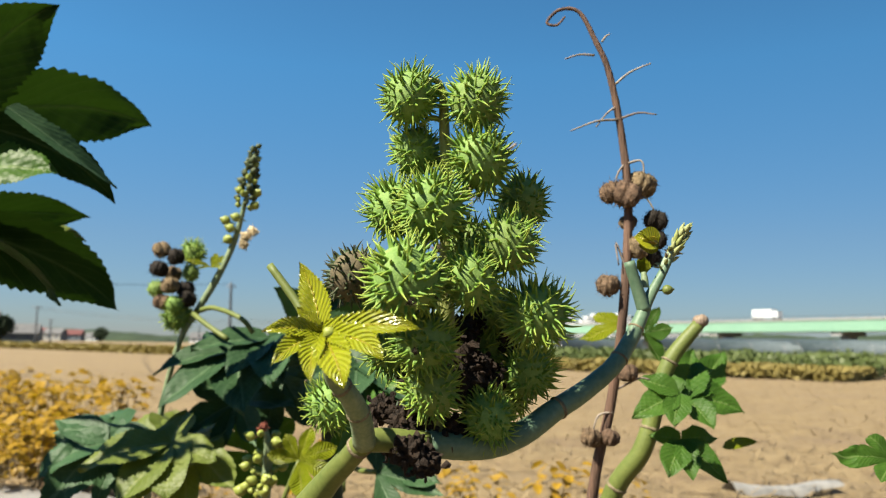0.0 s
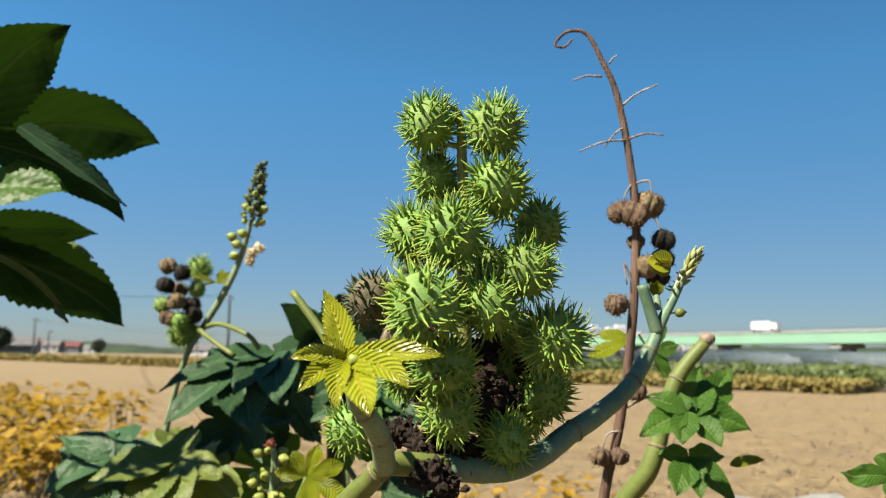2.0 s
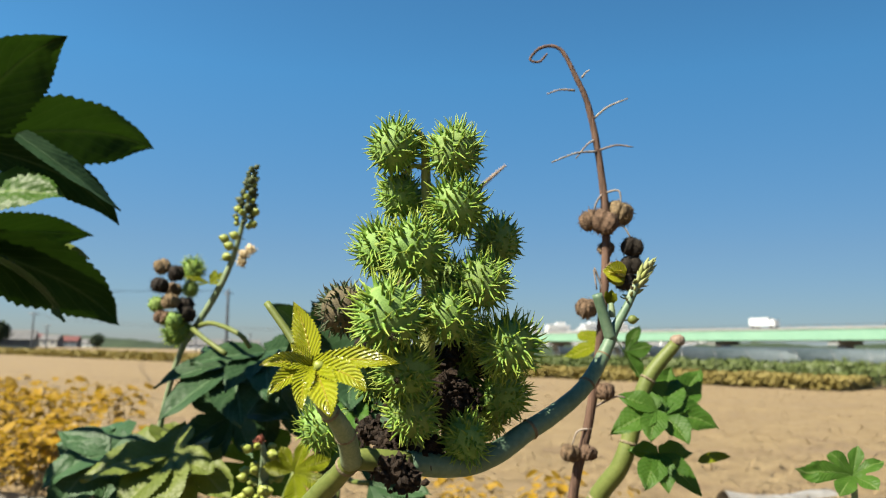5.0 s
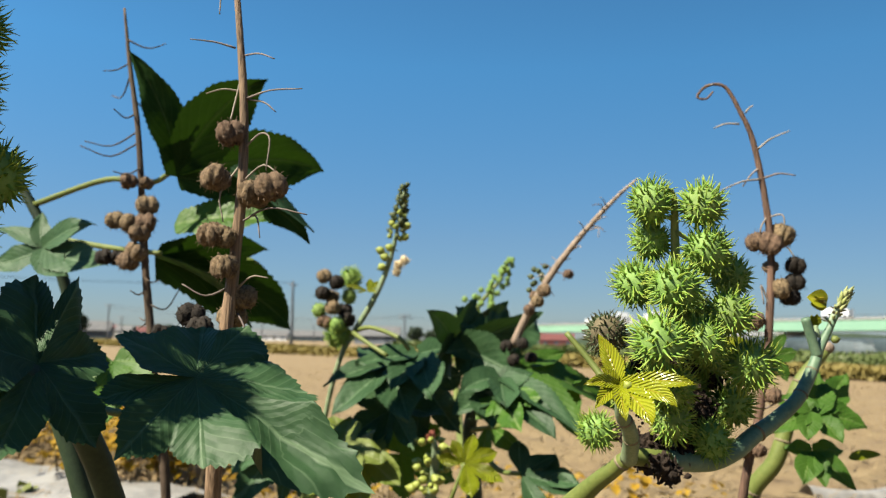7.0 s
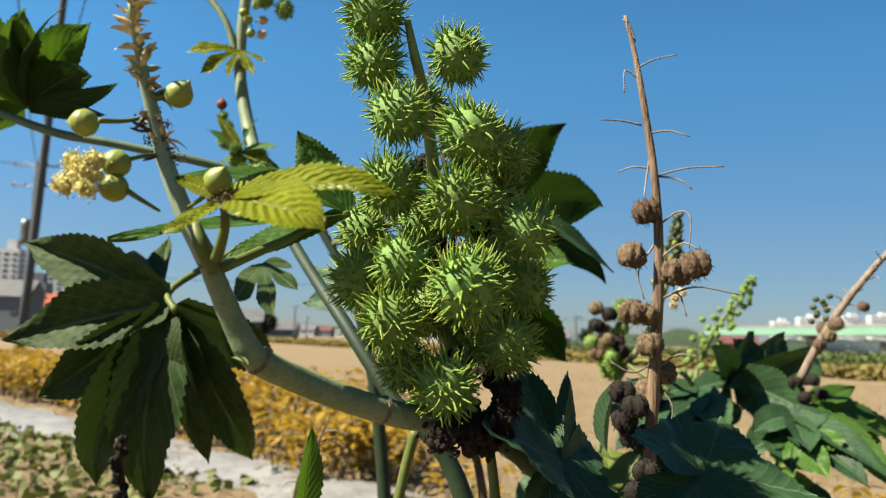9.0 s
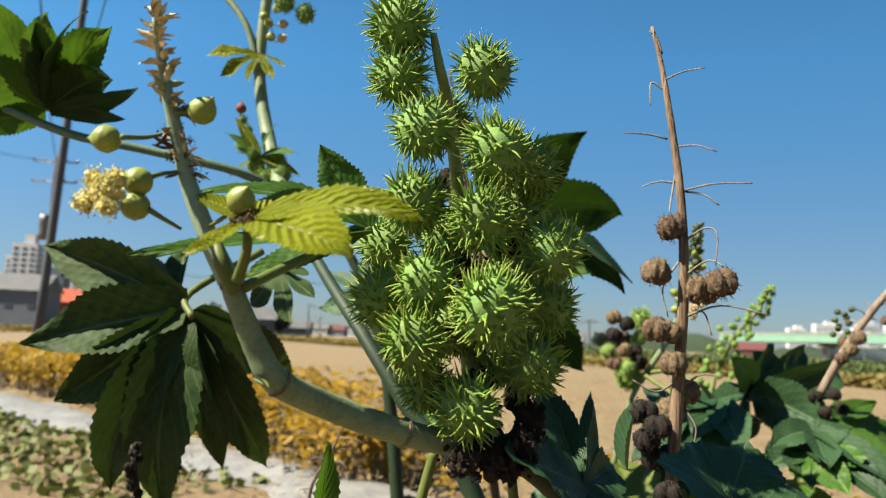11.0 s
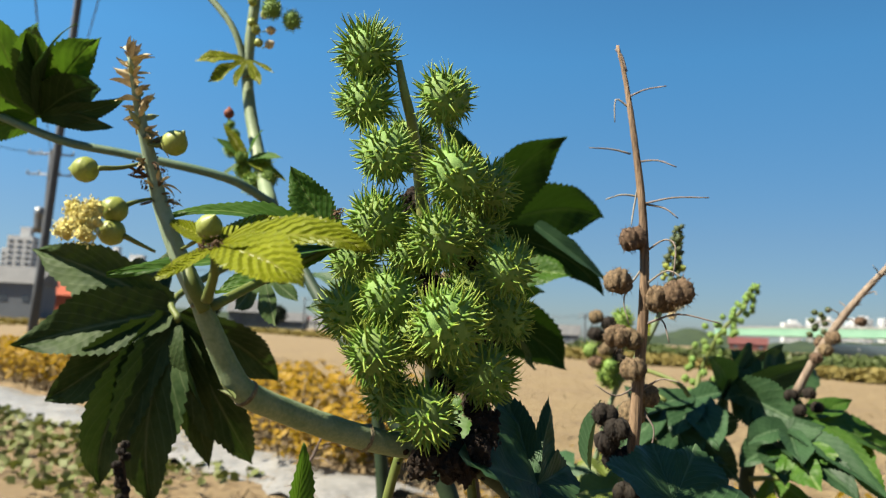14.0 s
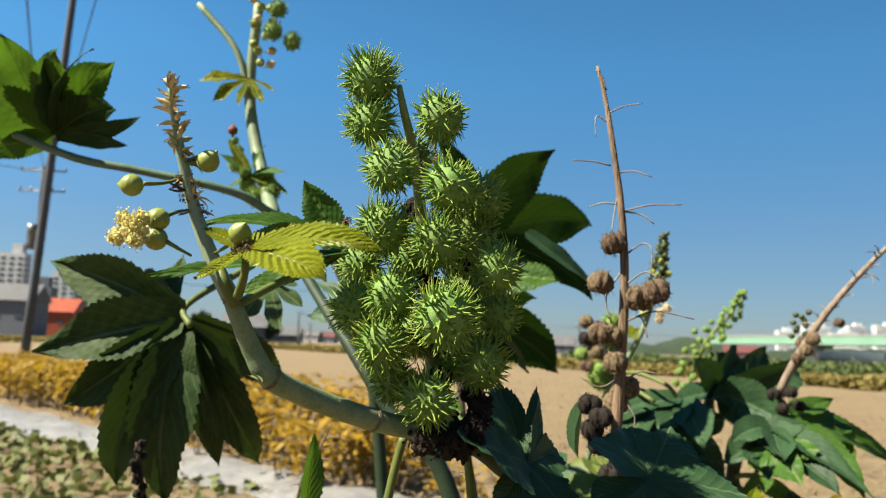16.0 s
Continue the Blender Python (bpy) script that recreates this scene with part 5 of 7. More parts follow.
for i in range(10):
    a = Vector((math.cos(i * 2.4), math.sin(i * 2.4), 2.2 - .12 * i))
    bract(plant_b, TOP.lerp(LOW, i * .02), a, rng.uniform(.005, .008), rng.uniform(.0012, .0018), M_BRACT, rng.uniform(.0, .4))
for i in range(22):
    k = (i + rng.random()) / 22
    w = rng.uniform(0, 6.28)
    a = Vector((math.cos(w), math.sin(w), rng.uniform(0.1, 1.3) - 0.8 * k))
    bract(plant_b, TOP.lerp(LOW, k), a, rng.uniform(.0055, .0095), rng.uniform(.0012, .0020), M_BRACT, rng.uniform(-.5, .9))
    if i % 3:
        out = Vector((math.cos(w + 2), math.sin(w + 2), 0))
        bud(plant_b, TOP.lerp(LOW, k) + out * rng.uniform(.003, .0042), out + Vector((0, 0, rng.uniform(.2, 1.0))), rng.uniform(.0008, .0012), M_BRACT if i % 2 else M_BUD_PALE, "flower_bud", .0012, "withered pointed flower bud", rng.uniform(2.2, 3.0))
for i in range(26):
    k = (i + rng.random()) / 26
    w = rng.uniform(0, 6.28)
    a = Vector((math.cos(w), math.sin(w), rng.uniform(-.8, .6)))
    bract(plant_b, LOW.lerp(FOOT, k) + a * .002, a, rng.uniform(.004, .008), rng.uniform(.0006, .0012), M_SCAB if i % 2 else M_BRACT, rng.uniform(-.9, .9))
for i in range(7):
    k = (i + rng.random()) / 7
    a = Vector((math.cos(i * 2.1), math.sin(i * 2.1), 0.1))
    clump(plant_b, [LOW.lerp(FOOT, k) + a * .004], .0026, M_SCAB, 40 + i, "withered_petal", "", 1.0, 30)
bract(plant_b, (-0.3036, 0.132, 0.9862), (-1, 0, .35), .010, .0016, M_STEM_LIME, 0.05)
stem(plant_b, [(-0.312, 0.122, 1.0167), (-0.3154, 0.118, 1.0259), (-0.3185, 0.119, 1.0327)], [.0024, .0026, .0016], M_STEM_LIME, "leaf_stalk")
stem(plant_b, [(-0.3127, 0.125, 1.0178), (-0.3198, 0.17, 1.032), (-0.3072, 0.205, 1.0495)], [.002, .0018, .0016], M_STEM_LIME, "leaf_stalk")
stem(plant_b, [(-0.3085, 0.118, 1.0203), (-0.3024, 0.113, 1.0293), (-0.3021, 0.112, 1.0384)], [.002, .0016, .0013], M_STEM_LIME, "leaf_stalk")
palm(plant_b, (-0.3026, 0.112, 1.0388), [((-0.3282, 0.118, 1.0481), (-0.3157, 0.115, 1.0443), 0.0035), ((-0.3096, 0.092, 1.0252), (-0.3042, 0.1, 1.0305), 0.0049), ((-0.2516, 0.088, 1.0236), (-0.2708, 0.095, 1.0325), 0.0087), ((-0.2416, 0.108, 1.0363), (-0.2635, 0.105, 1.041), 0.0078), ((-0.2903, 0.135, 1.0513), (-0.2991, 0.125, 1.0465), 0.0059)], (-0.05, -0.7, 0.75), M_LEAF_LIME, 11, "glossy lime green young leaf", 0.25, 1.3, 1.4)
palm(plant_b, (-0.3072, 0.205, 1.0495), [((-0.3286, 0.195, 1.0851), (-0.3196, 0.2, 1.069), 0.0085), ((-0.3564, 0.15, 1.0552), (-0.3328, 0.175, 1.0592), 0.0095), ((-0.3611, 0.125, 1.0288), (-0.3335, 0.16, 1.0383), 0.0103), ((-0.3453, 0.17, 1.0251), (-0.3276, 0.185, 1.0351), 0.0105)], (-0.15, -0.75, 0.65), M_LEAF_MID, 12, "fresh green leaf with sun shining through", 0.2, 0.8, 1.2)
leaf(plant_b, (-0.2254, 0.262, 0.9447), [(-0.2434, 0.2024, 0.9639), (-0.2506, 0.29, 0.9824), (-0.2266, 0.289, 0.9842), (-0.2181, 0.3, 0.9494), (-0.1939, 0.255, 0.9125), (-0.2114, 0.22, 0.9091), (-0.2288, 0.21, 0.9282)], (-.1, -.75, .7), M_LEAF, .42, .06, .22, 13, "dark blue-green toothed leaf", 1.4)
leaf(plant_b, (-0.166, 0.285, 0.9397), [(-0.1944, 0.268, 0.957), (-0.1789, 0.318, 0.9625), (-0.1588, 0.322, 0.963), (-0.1195, 0.295, 0.9349), (-0.0846, 0.275, 0.8972), (-0.1446, 0.25, 0.9079), (-0.1716, 0.235, 0.9133), (-0.1897, 0.25, 0.9335)], (-.05, -.6, .8), M_LEAF, .56, .06, .22, 14, "broad dark blue-green leaf", 1.0)
stem(plant_b, [(-0.1745, 0.29, 0.922), (-0.2133, 0.3, 0.9221), (-0.2444, 0.315, 0.9291), (-0.2722, 0.33, 0.9363)], [.0016, .0018, .0019, .002], M_STEM_LIME, "leaf_stalk")
stem(plant_b, [(-0.2909, 0.25, 0.9546), (-0.2959, 0.25, 0.9351), (-0.303, 0.25, 0.8991)], [.0024, .0024, .0026], M_STEM_LIME, "leaf_stalk")
stem(plant_b, [(-0.256, 0.25, 0.9539), (-0.2534, 0.25, 0.9397), (-0.2491, 0.25, 0.9068)], [.0022, .0022, .0026], M_STEM_LIME, "leaf_stalk")
leaf(plant_b, (-0.3782, 0.3, 0.8924), [(-0.3742, 0.3, 0.9457)], (.9, -.4, .2), M_LEAF_MID, .16, .08, .4, 15, "narrow upright green leaf")

# ---- castor plant behind, with drooping leaves ----
plant_c = thing("castor_plant", "tall castor bean plant with drooping dark leaves", "castor plant", "castor plants")
root(plant_c, (-0.2941, 0.48, 0.7245), .011, M_STEM_SHADED)
stem(plant_c, [(-0.2941, 0.48, 0.7245), (-0.3437, 0.46, 0.896), (-0.3894, 0.45, 0.9481), (-0.4409, 0.46, 1.0072), (-0.5004, 0.5, 1.0561), (-0.5983, 0.58, 1.133)], [.009, .0072, .006, .0055, .0052, .0055], M_STEM_SHADED, "stem")
stem(plant_c, [(-0.5983, 0.58, 1.133), (-0.6636, 0.64, 1.2109), (-0.7007, 0.66, 1.3125), (-0.6962, 0.66, 1.4316)], [.0085, .008, .007, .006], M_STEM, "upper_stem", "", (.66,))
stem(plant_c, [(-0.7007, 0.66, 1.3125), (-0.7212, 0.65, 1.3719), (-0.7745, 0.64, 1.4324)], [.005, .004, .004], M_STEM, "branch")
stem(plant_c, [(-0.5988, 0.58, 1.1391), (-0.6208, 0.53, 1.1568), (-0.6994, 0.48, 1.1717), (-0.7572, 0.45, 1.1813), (-0.8399, 0.42, 1.212)], [.005, .0045, .0042, .0042, .004], M_STEM_BLUE, "leaf_stalk")
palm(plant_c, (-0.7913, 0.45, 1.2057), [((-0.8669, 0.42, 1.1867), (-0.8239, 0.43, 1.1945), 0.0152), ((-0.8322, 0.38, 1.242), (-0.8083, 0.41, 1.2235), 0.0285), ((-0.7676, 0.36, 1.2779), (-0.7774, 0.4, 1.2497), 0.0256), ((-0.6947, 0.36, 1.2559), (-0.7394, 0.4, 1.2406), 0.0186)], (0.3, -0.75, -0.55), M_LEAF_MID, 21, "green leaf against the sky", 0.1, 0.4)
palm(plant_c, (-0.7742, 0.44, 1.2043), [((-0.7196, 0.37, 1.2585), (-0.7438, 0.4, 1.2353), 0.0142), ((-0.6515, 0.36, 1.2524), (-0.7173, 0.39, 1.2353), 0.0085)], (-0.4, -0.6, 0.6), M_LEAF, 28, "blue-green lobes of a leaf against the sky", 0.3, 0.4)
# Same leaf: one lobe painted brighter for sunlight, the rest darkened for shade.
palm(plant_c, (-0.7755, 0.44, 1.2032), [((-0.6578, 0.39, 1.2515), (-0.7239, 0.42, 1.2373), 0.0244)], (0.4, -0.75, -0.5), M_LEAF_MID, 129, "lobe of a leaf against the sky, sunlight painted as brighter green", 0.25, 0.4)
palm(plant_c, (-0.7755, 0.44, 1.2032), [((-0.6592, 0.4, 1.2091), (-0.7142, 0.42, 1.2165), 0.0198), ((-0.63, 0.4, 1.2), (-0.6943, 0.42, 1.1982), 0.0087), ((-0.6511, 0.41, 1.1774), (-0.7105, 0.43, 1.1918), 0.0078)], (0.4, -0.75, -0.5), M_LEAF_SHADED, 29, "lobes of a leaf against the sky, shade painted dark green", 0.25, 0.4)
palm(plant_c, (-0.6099, 0.46, 1.0199), [((-0.7509, 0.43, 1.0725), (-0.6775, 0.44, 1.051), 0.0253), ((-0.6987, 0.41, 0.9392), (-0.6598, 0.43, 0.9704), 0.0224)], (0.6, -0.75, -0.3), M_LEAF_OLD, 23, "large dark green leaf in shade", 0.7, 1.0, 0.8)
palm(plant_c, (-0.6058, 0.455, 1.0218), [((-0.7197, 0.39, 0.984), (-0.6667, 0.42, 1.0024), 0.0253)], (0.25, -0.8, 0.15), M_LEAF_OLD, 123, "large dark green leaf lobe catching the sun", 0.6, 1.0, 0.8)
palm(plant_c, (-0.6096, 0.46, 1.0174), [((-0.6575, 0.44, 0.8681), (-0.637, 0.425, 0.9309), 0.0209), ((-0.6257, 0.47, 0.8495), (-0.6123, 0.44, 0.9282), 0.0258), ((-0.6133, 0.53, 0.8752), (-0.5982, 0.48, 0.9436), 0.0151), ((-0.5857, 0.56, 0.8785), (-0.5836, 0.5, 0.9371), 0.0215), ((-0.6018, 0.62, 0.9543), (-0.5926, 0.53, 0.9929), 0.0215)], (0.55, -0.75, -0.25), M_LEAF_OLD, 22, "large drooping dark green leaf", 0.7, 1.0, 0.8)
palm(plant_c, (-0.5929, 0.45, 1.0103), [((-0.5678, 0.46, 0.9351), (-0.5788, 0.445, 0.975), 0.0124)], (-0.5, -0.6, 0.6), M_LEAF_OLD, 122, "drooping leaf lobe catching the sun", 0.6, 1.0, 0.8)
palm(plant_c, (-0.6484, 0.49, 1.0281), [((-0.7231, 0.52, 1.0707), (-0.6935, 0.51, 1.053), 0.0139), ((-0.685, 0.54, 1.0908), (-0.6714, 0.52, 1.0599), 0.014)], (0, -0.9, 0.3), M_LEAF_OLD, 27, "dark green leaf behind the stem", 0.7, 1.0)
stem(plant_c, [(-0.5891, 0.44, 1.0131), (-0.6095, 0.46, 1.0343), (-0.5952, 0.54, 1.0803)], [.003, .003, .004], M_STEM_LIME, "leaf_stalk")
leaf(plant_c, (-0.5464, 0.5, 1.0596), [(-0.5758, 0.5, 1.0265), (-0.5206, 0.48, 1.0165), (-0.5042, 0.49, 1.0355), (-0.5308, 0.52, 1.0615)], (0, -1, .4), M_LEAF_OLD, .28, .1, .3, 24, "small dark leaf")
leaf(plant_c, (-0.695, 0.65, 1.3279), [(-0.7561, 0.63, 1.3276), (-0.7261, 0.62, 1.2964), (-0.6877, 0.62, 1.288), (-0.6522, 0.62, 1.282), (-0.6574, 0.65, 1.3093)], (0, -.6, .8), M_LEAF_LIME, .2, .14, .4, 25, "small lime green young leaf", 1.2, .7)
for i, (p, r) in enumerate((((-0.6669, 0.62, 1.1865), .009), ((-0.683, 0.62, 1.2103), .008), ((-0.6408, 0.62, 1.1921), .008), ((-0.6468, 0.61, 1.1675), .009), ((-0.6243, 0.61, 1.1733), .008), ((-0.6646, 0.61, 1.1973), .006), ((-0.6821, 0.62, 1.2269), .005), ((-0.6888, 0.62, 1.2393), .004))):
    capsule(plant_c, p, r, i + 80)
for i, (q, m) in enumerate((((-0.6954, 0.6, 1.2191), M_LEAF_MID), ((-0.6915, 0.61, 1.2381), M_LEAF_LIME), ((-0.6019, 0.6, 1.1925), M_LEAF_MID), ((-0.6853, 0.6, 1.1699), M_LEAF_MID), ((-0.6029, 0.61, 1.1695), M_LEAF_LIME), ((-0.6301, 0.6, 1.2256), M_LEAF_MID))):
    leaf(plant_c, (-0.6588, 0.615, 1.1949), [q], (0, -.7, .7), m, .12, .2, .3, 126 + i, "narrow young green leaf")
bud(plant_c, (-0.6924, 0.62, 1.253), (0, 0, 1), .006, M_RED, "red_flower", 0.02, "small red stigma tuft")
for i in range(14):
    p = Vector((-0.6774, 0.65, 1.3391)).lerp(Vector((-0.6837, 0.65, 1.4328)), i / 13)
    a = Vector((math.cos(i * 2.4), math.sin(i * 2.4), .4))
    bud(plant_c, p + a * .012, a, .0055, M_BUD if i % 3 else M_BRACT, "flower_bud", .006)
for i, p in enumerate(((-0.6364, 0.65, 1.3702), (-0.6584, 0.64, 1.3825), (-0.6528, 0.64, 1.41))):
    capsule(plant_c, p, .009, i + 90)

rng = random.Random(19)
stem(plant_c, [(-0.5988, 0.42, 0.828), (-0.6021, 0.41, 0.8726), (-0.6032, 0.4, 0.9124)], [.003, .0025, .0015], M_DRY_DARK, "withered_stalk")
for i in range(12):
    q = Vector((-0.5984, 0.395, 0.9125)).lerp(Vector((-0.5902, 0.405, 0.8555)), i / 11)
    pod(plant_c, q + Vector((rng.uniform(-.006, .006), rng.uniform(-.006, .006), 0)), .0036, i + 200, PODS_DARK, "tiny blackened pod")

# ---- dry stalk beside the second cluster ----
dry_b = thing("dry_castor_stalk", "dry brown castor stalk with split empty pods", "dry stalk", "dry stalks")
root(dry_b, (-0.2125, 0.42, 0.7002), .0055, M_DRY)
DB_TOP, DB_LOW = Vector((-0.2151, 0.4, 1.2071)), Vector((-0.199, 0.385, 0.9353))
stem(dry_b, [(-0.2125, 0.42, 0.7002), (-0.2021, 0.39, 0.8705), (-0.199, 0.385, 0.9353), (-0.196, 0.388, 0.994), (-0.1941, 0.39, 1.0446), (-0.1962, 0.392, 1.0934), (-0.2033, 0.396, 1.1449), (-0.2101, 0.4, 1.1838), (-0.2158, 0.4, 1.2079)], [.0052, .0045, .0039, .0036, .0031, .0026, .0021, .0016, .0011], M_DRY, "stem", "", (), 9, 6, .12, 4)
for i, (p, r) in enumerate((((-0.2016, 0.386, 1.0768), 0.0085), ((-0.2092, 0.386, 1.0504), 0.0085), ((-0.1842, 0.383, 1.0398), 0.0092), ((-0.1737, 0.382, 1.0437), 0.0092), ((-0.2086, 0.384, 1.0163), 0.0078), ((-0.2013, 0.386, 1.0152), 0.0071), ((-0.1978, 0.38, 0.9972), 0.0078), ((-0.1934, 0.395, 0.9807), 0.0083), ((-0.2005, 0.4, 0.9701), 0.0083))):
    pod(dry_b, p, r, i, label="brown dried pod")
for i, p in enumerate(((-0.2139, 0.375, 0.9691), (-0.2053, 0.37, 0.9618), (-0.2122, 0.375, 0.953), (-0.199, 0.37, 0.9263), (-0.2037, 0.37, 0.915), (-0.208, 0.38, 0.9432), (-0.2, 0.395, 0.9439))):
    pod(dry_b, p, .0074, i + 11, PODS_DARK, "blackened pod")
for pts in (((-0.2063, 0.398, 1.1722), (-0.1963, 0.395, 1.175), (-0.1831, 0.39, 1.1747)), ((-0.2067, 0.3985, 1.1643), (-0.2151, 0.395, 1.1695), (-0.215, 0.392, 1.1537)), ((-0.2049, 0.395, 1.1331), (-0.2164, 0.39, 1.1354), (-0.2296, 0.385, 1.1357)), ((-0.2005, 0.395, 1.1277), (-0.1876, 0.39, 1.127), (-0.1758, 0.385, 1.1214)), ((-0.1963, 0.393, 1.0999), (-0.1776, 0.385, 1.1022), (-0.1563, 0.38, 1.101)), ((-0.1946, 0.393, 1.0998), (-0.1828, 0.39, 1.0966), (-0.1746, 0.388, 1.09)), ((-0.1996, 0.393, 1.105), (-0.2095, 0.39, 1.1056), (-0.2188, 0.388, 1.1024)), ((-0.1945, 0.391, 1.0688), (-0.1825, 0.385, 1.0761), (-0.1754, 0.382, 1.072), (-0.176, 0.38, 1.0534)), ((-0.1944, 0.39, 1.048), (-0.1794, 0.385, 1.0574), (-0.1668, 0.383, 1.0487)), ((-0.1934, 0.389, 1.0242), (-0.173, 0.38, 1.031), (-0.1487, 0.375, 1.0263)), ((-0.1934, 0.389, 1.0242), (-0.1828, 0.385, 1.0274), (-0.1778, 0.38, 1.014)), ((-0.1961, 0.39, 1.0583), (-0.2056, 0.386, 1.0408), (-0.2021, 0.384, 1.0238)), ((-0.1944, 0.388, 0.9841), (-0.1828, 0.383, 0.9919), (-0.1718, 0.38, 0.991)), ((-0.196, 0.388, 0.9874), (-0.2081, 0.38, 0.9805), (-0.2204, 0.375, 0.9867)), ((-0.1991, 0.3945, 1.1182), (-0.202, 0.39, 1.0932), (-0.2025, 0.388, 1.0859)), ((-0.1922, 0.388, 0.9711), (-0.1862, 0.385, 0.9619), (-0.1877, 0.383, 0.9491))):
    twig(dry_b, list(pts), .00055)
twig(dry_b, [(-0.2168, 0.4, 1.2055), (-0.2127, 0.4, 1.2001), (-0.2093, 0.4, 1.1896)], .0008)
leaf(dry_b, (-0.2256, 0.4, 0.9314), [(-0.2207, 0.4, 0.9759)], (-.9, -.4, .3), M_LEAF, .30, .1, .5, 31, "curled dark leaf")

# ---- dry stalk with a curled tip ----
dry_r = thing("dry_castor_stalk", "thin dry castor stalk with a curled tip and brown pods", "dry stalk", "dry stalks")
root(dry_r, (0.1382, 0.72, 0.6477), .005, M_DRY_RED)
stem(dry_r, [(0.1382, 0.72, 0.6477), (0.1529, 0.7, 0.8224), (0.1663, 0.695, 0.8902), (0.1755, 0.69, 0.9576), (0.1808, 0.69, 1.0395), (0.1764, 0.69, 1.0972), (0.167, 0.687, 1.1461), (0.1569, 0.685, 1.1706), (0.1439, 0.685, 1.1953), (0.1285, 0.685, 1.1974), (0.1188, 0.685, 1.1873), (0.1262, 0.684, 1.1844), (0.1327, 0.683, 1.1909)], [.005, .0042, .0038, .0036, .0034, .003, .0026, .0022, .0017, .0014, .0012, .001, .0008], M_DRY_RED, "stem", "", (), 8, 6, .1, 9)
for i, (p, r) in enumerate((((0.1683, 0.688, 1.0523), 0.0116), ((0.1784, 0.685, 1.0495), 0.0136), ((0.1917, 0.692, 1.0585), 0.0136), ((0.188, 0.69, 1.01), 0.0124), ((0.1645, 0.688, 0.9804), 0.0109), ((0.1815, 0.695, 1.0294), 0.0083), ((0.1791, 0.69, 0.9157), 0.0094), ((0.1509, 0.69, 0.8676), 0.0094), ((0.1653, 0.69, 0.868), 0.0083))):
    pod(dry_r, p, r * 0.8, i + 20, label="brown dried pod")
for i, p in enumerate(((0.201, 0.69, 1.0309), (0.2003, 0.692, 1.016), (0.1971, 0.694, 1.0032))):
    pod(dry_r, p, .0085, i + 31, PODS_DARK, "blackened pod")
for pts in (((0.1712, 0.687, 1.1369), (0.1827, 0.685, 1.1461), (0.1982, 0.682, 1.1521)), ((0.1558, 0.687, 1.1608), (0.1437, 0.685, 1.1607), (0.1325, 0.682, 1.156)), ((0.1614, 0.686, 1.171), (0.1644, 0.685, 1.1751), (0.1677, 0.684, 1.177)), ((0.1741, 0.688, 1.1092), (0.1557, 0.68, 1.1056), (0.136, 0.675, 1.0967)), ((0.1754, 0.688, 1.1101), (0.1887, 0.685, 1.1136), (0.2013, 0.68, 1.1107)), ((0.172, 0.688, 1.1191), (0.1649, 0.684, 1.1134), (0.1557, 0.68, 1.1012)), ((0.1794, 0.689, 1.0746), (0.1904, 0.686, 1.0761), (0.1922, 0.685, 1.0649)), ((0.1781, 0.689, 1.0746), (0.172, 0.686, 1.0651), (0.171, 0.686, 1.0541)), ((0.1791, 0.689, 0.9917), (0.1705, 0.686, 1.0128), (0.1721, 0.684, 0.9954)), ((0.1806, 0.689, 1.0394), (0.1921, 0.686, 1.0476), (0.2003, 0.686, 1.0367)), ((0.168, 0.693, 0.8862), (0.1572, 0.69, 0.8842), (0.1527, 0.688, 0.874)), ((0.1703, 0.693, 0.9029), (0.1865, 0.69, 0.9117), (0.1944, 0.688, 0.9111))):
    twig(dry_r, list(pts), .0008)

# ---- dark dry stalk with its big leaves ----
dry_l = thing("dry_castor_stalk", "dark withered castor stalk with clustered brown pods", "dry stalk", "dry stalks")
root(dry_l, (-0.384, 0.74, 0.4644), .006, M_DRY_DARK)
stem(dry_l, [(-0.384, 0.74, 0.4644), (-0.4034, 0.73, 0.7924), (-0.4171, 0.725, 0.8842), (-0.426, 0.722, 0.9543), (-0.4362, 0.72, 1.0257), (-0.4451, 0.72, 1.0987), (-0.4557, 0.72, 1.1798), (-0.4712, 0.722, 1.2512), (-0.4833, 0.724, 1.3165)], [.006, .005, .0046, .0044, .004, .0036, .003, .0024, .0014], M_DRY_DARK, "stem", "", (), 8, 6, .12, 6)
for i, (p, r) in enumerate((((-0.4611, 0.7, 1.0755), 0.0100), ((-0.4392, 0.69, 1.0703), 0.0106), ((-0.4279, 0.7, 1.0904), 0.0112), ((-0.4248, 0.695, 1.0719), 0.0106), ((-0.4294, 0.69, 1.0608), 0.0106), ((-0.4305, 0.69, 1.041), 0.0106), ((-0.4388, 0.69, 1.0323), 0.0106), ((-0.4566, 0.71, 1.1187), 0.0088), ((-0.4364, 0.71, 1.1164), 0.0071))):
    pod(dry_l, p, r, i + 40, label="brown dried pod")
for i, p in enumerate(((-0.4716, 0.7, 1.0375), (-0.4594, 0.705, 1.0366), (-0.41, 0.71, 0.9617))):
    pod(dry_l, p, .0085, i + 51, PODS_DARK, "blackened pod")
side_twigs(dry_l, (-0.4767, 0.722, 1.2839), (-0.449, 0.72, 1.1296), 8, .055, .0008, 3, M_DRY_DARK)
side_twigs(dry_l, (-0.4395, 0.72, 1.0257), (-0.4202, 0.72, 0.9427), 7, .04, .0008, 5, M_DRY_DARK)
plant_d = thing("castor_plant", "castor bean plant with big ragged dark leaves against the sky", "castor plant", "castor plants")
root(plant_d, (-0.5964, 0.95, 0.3812), .012, M_STEM_SHADED)
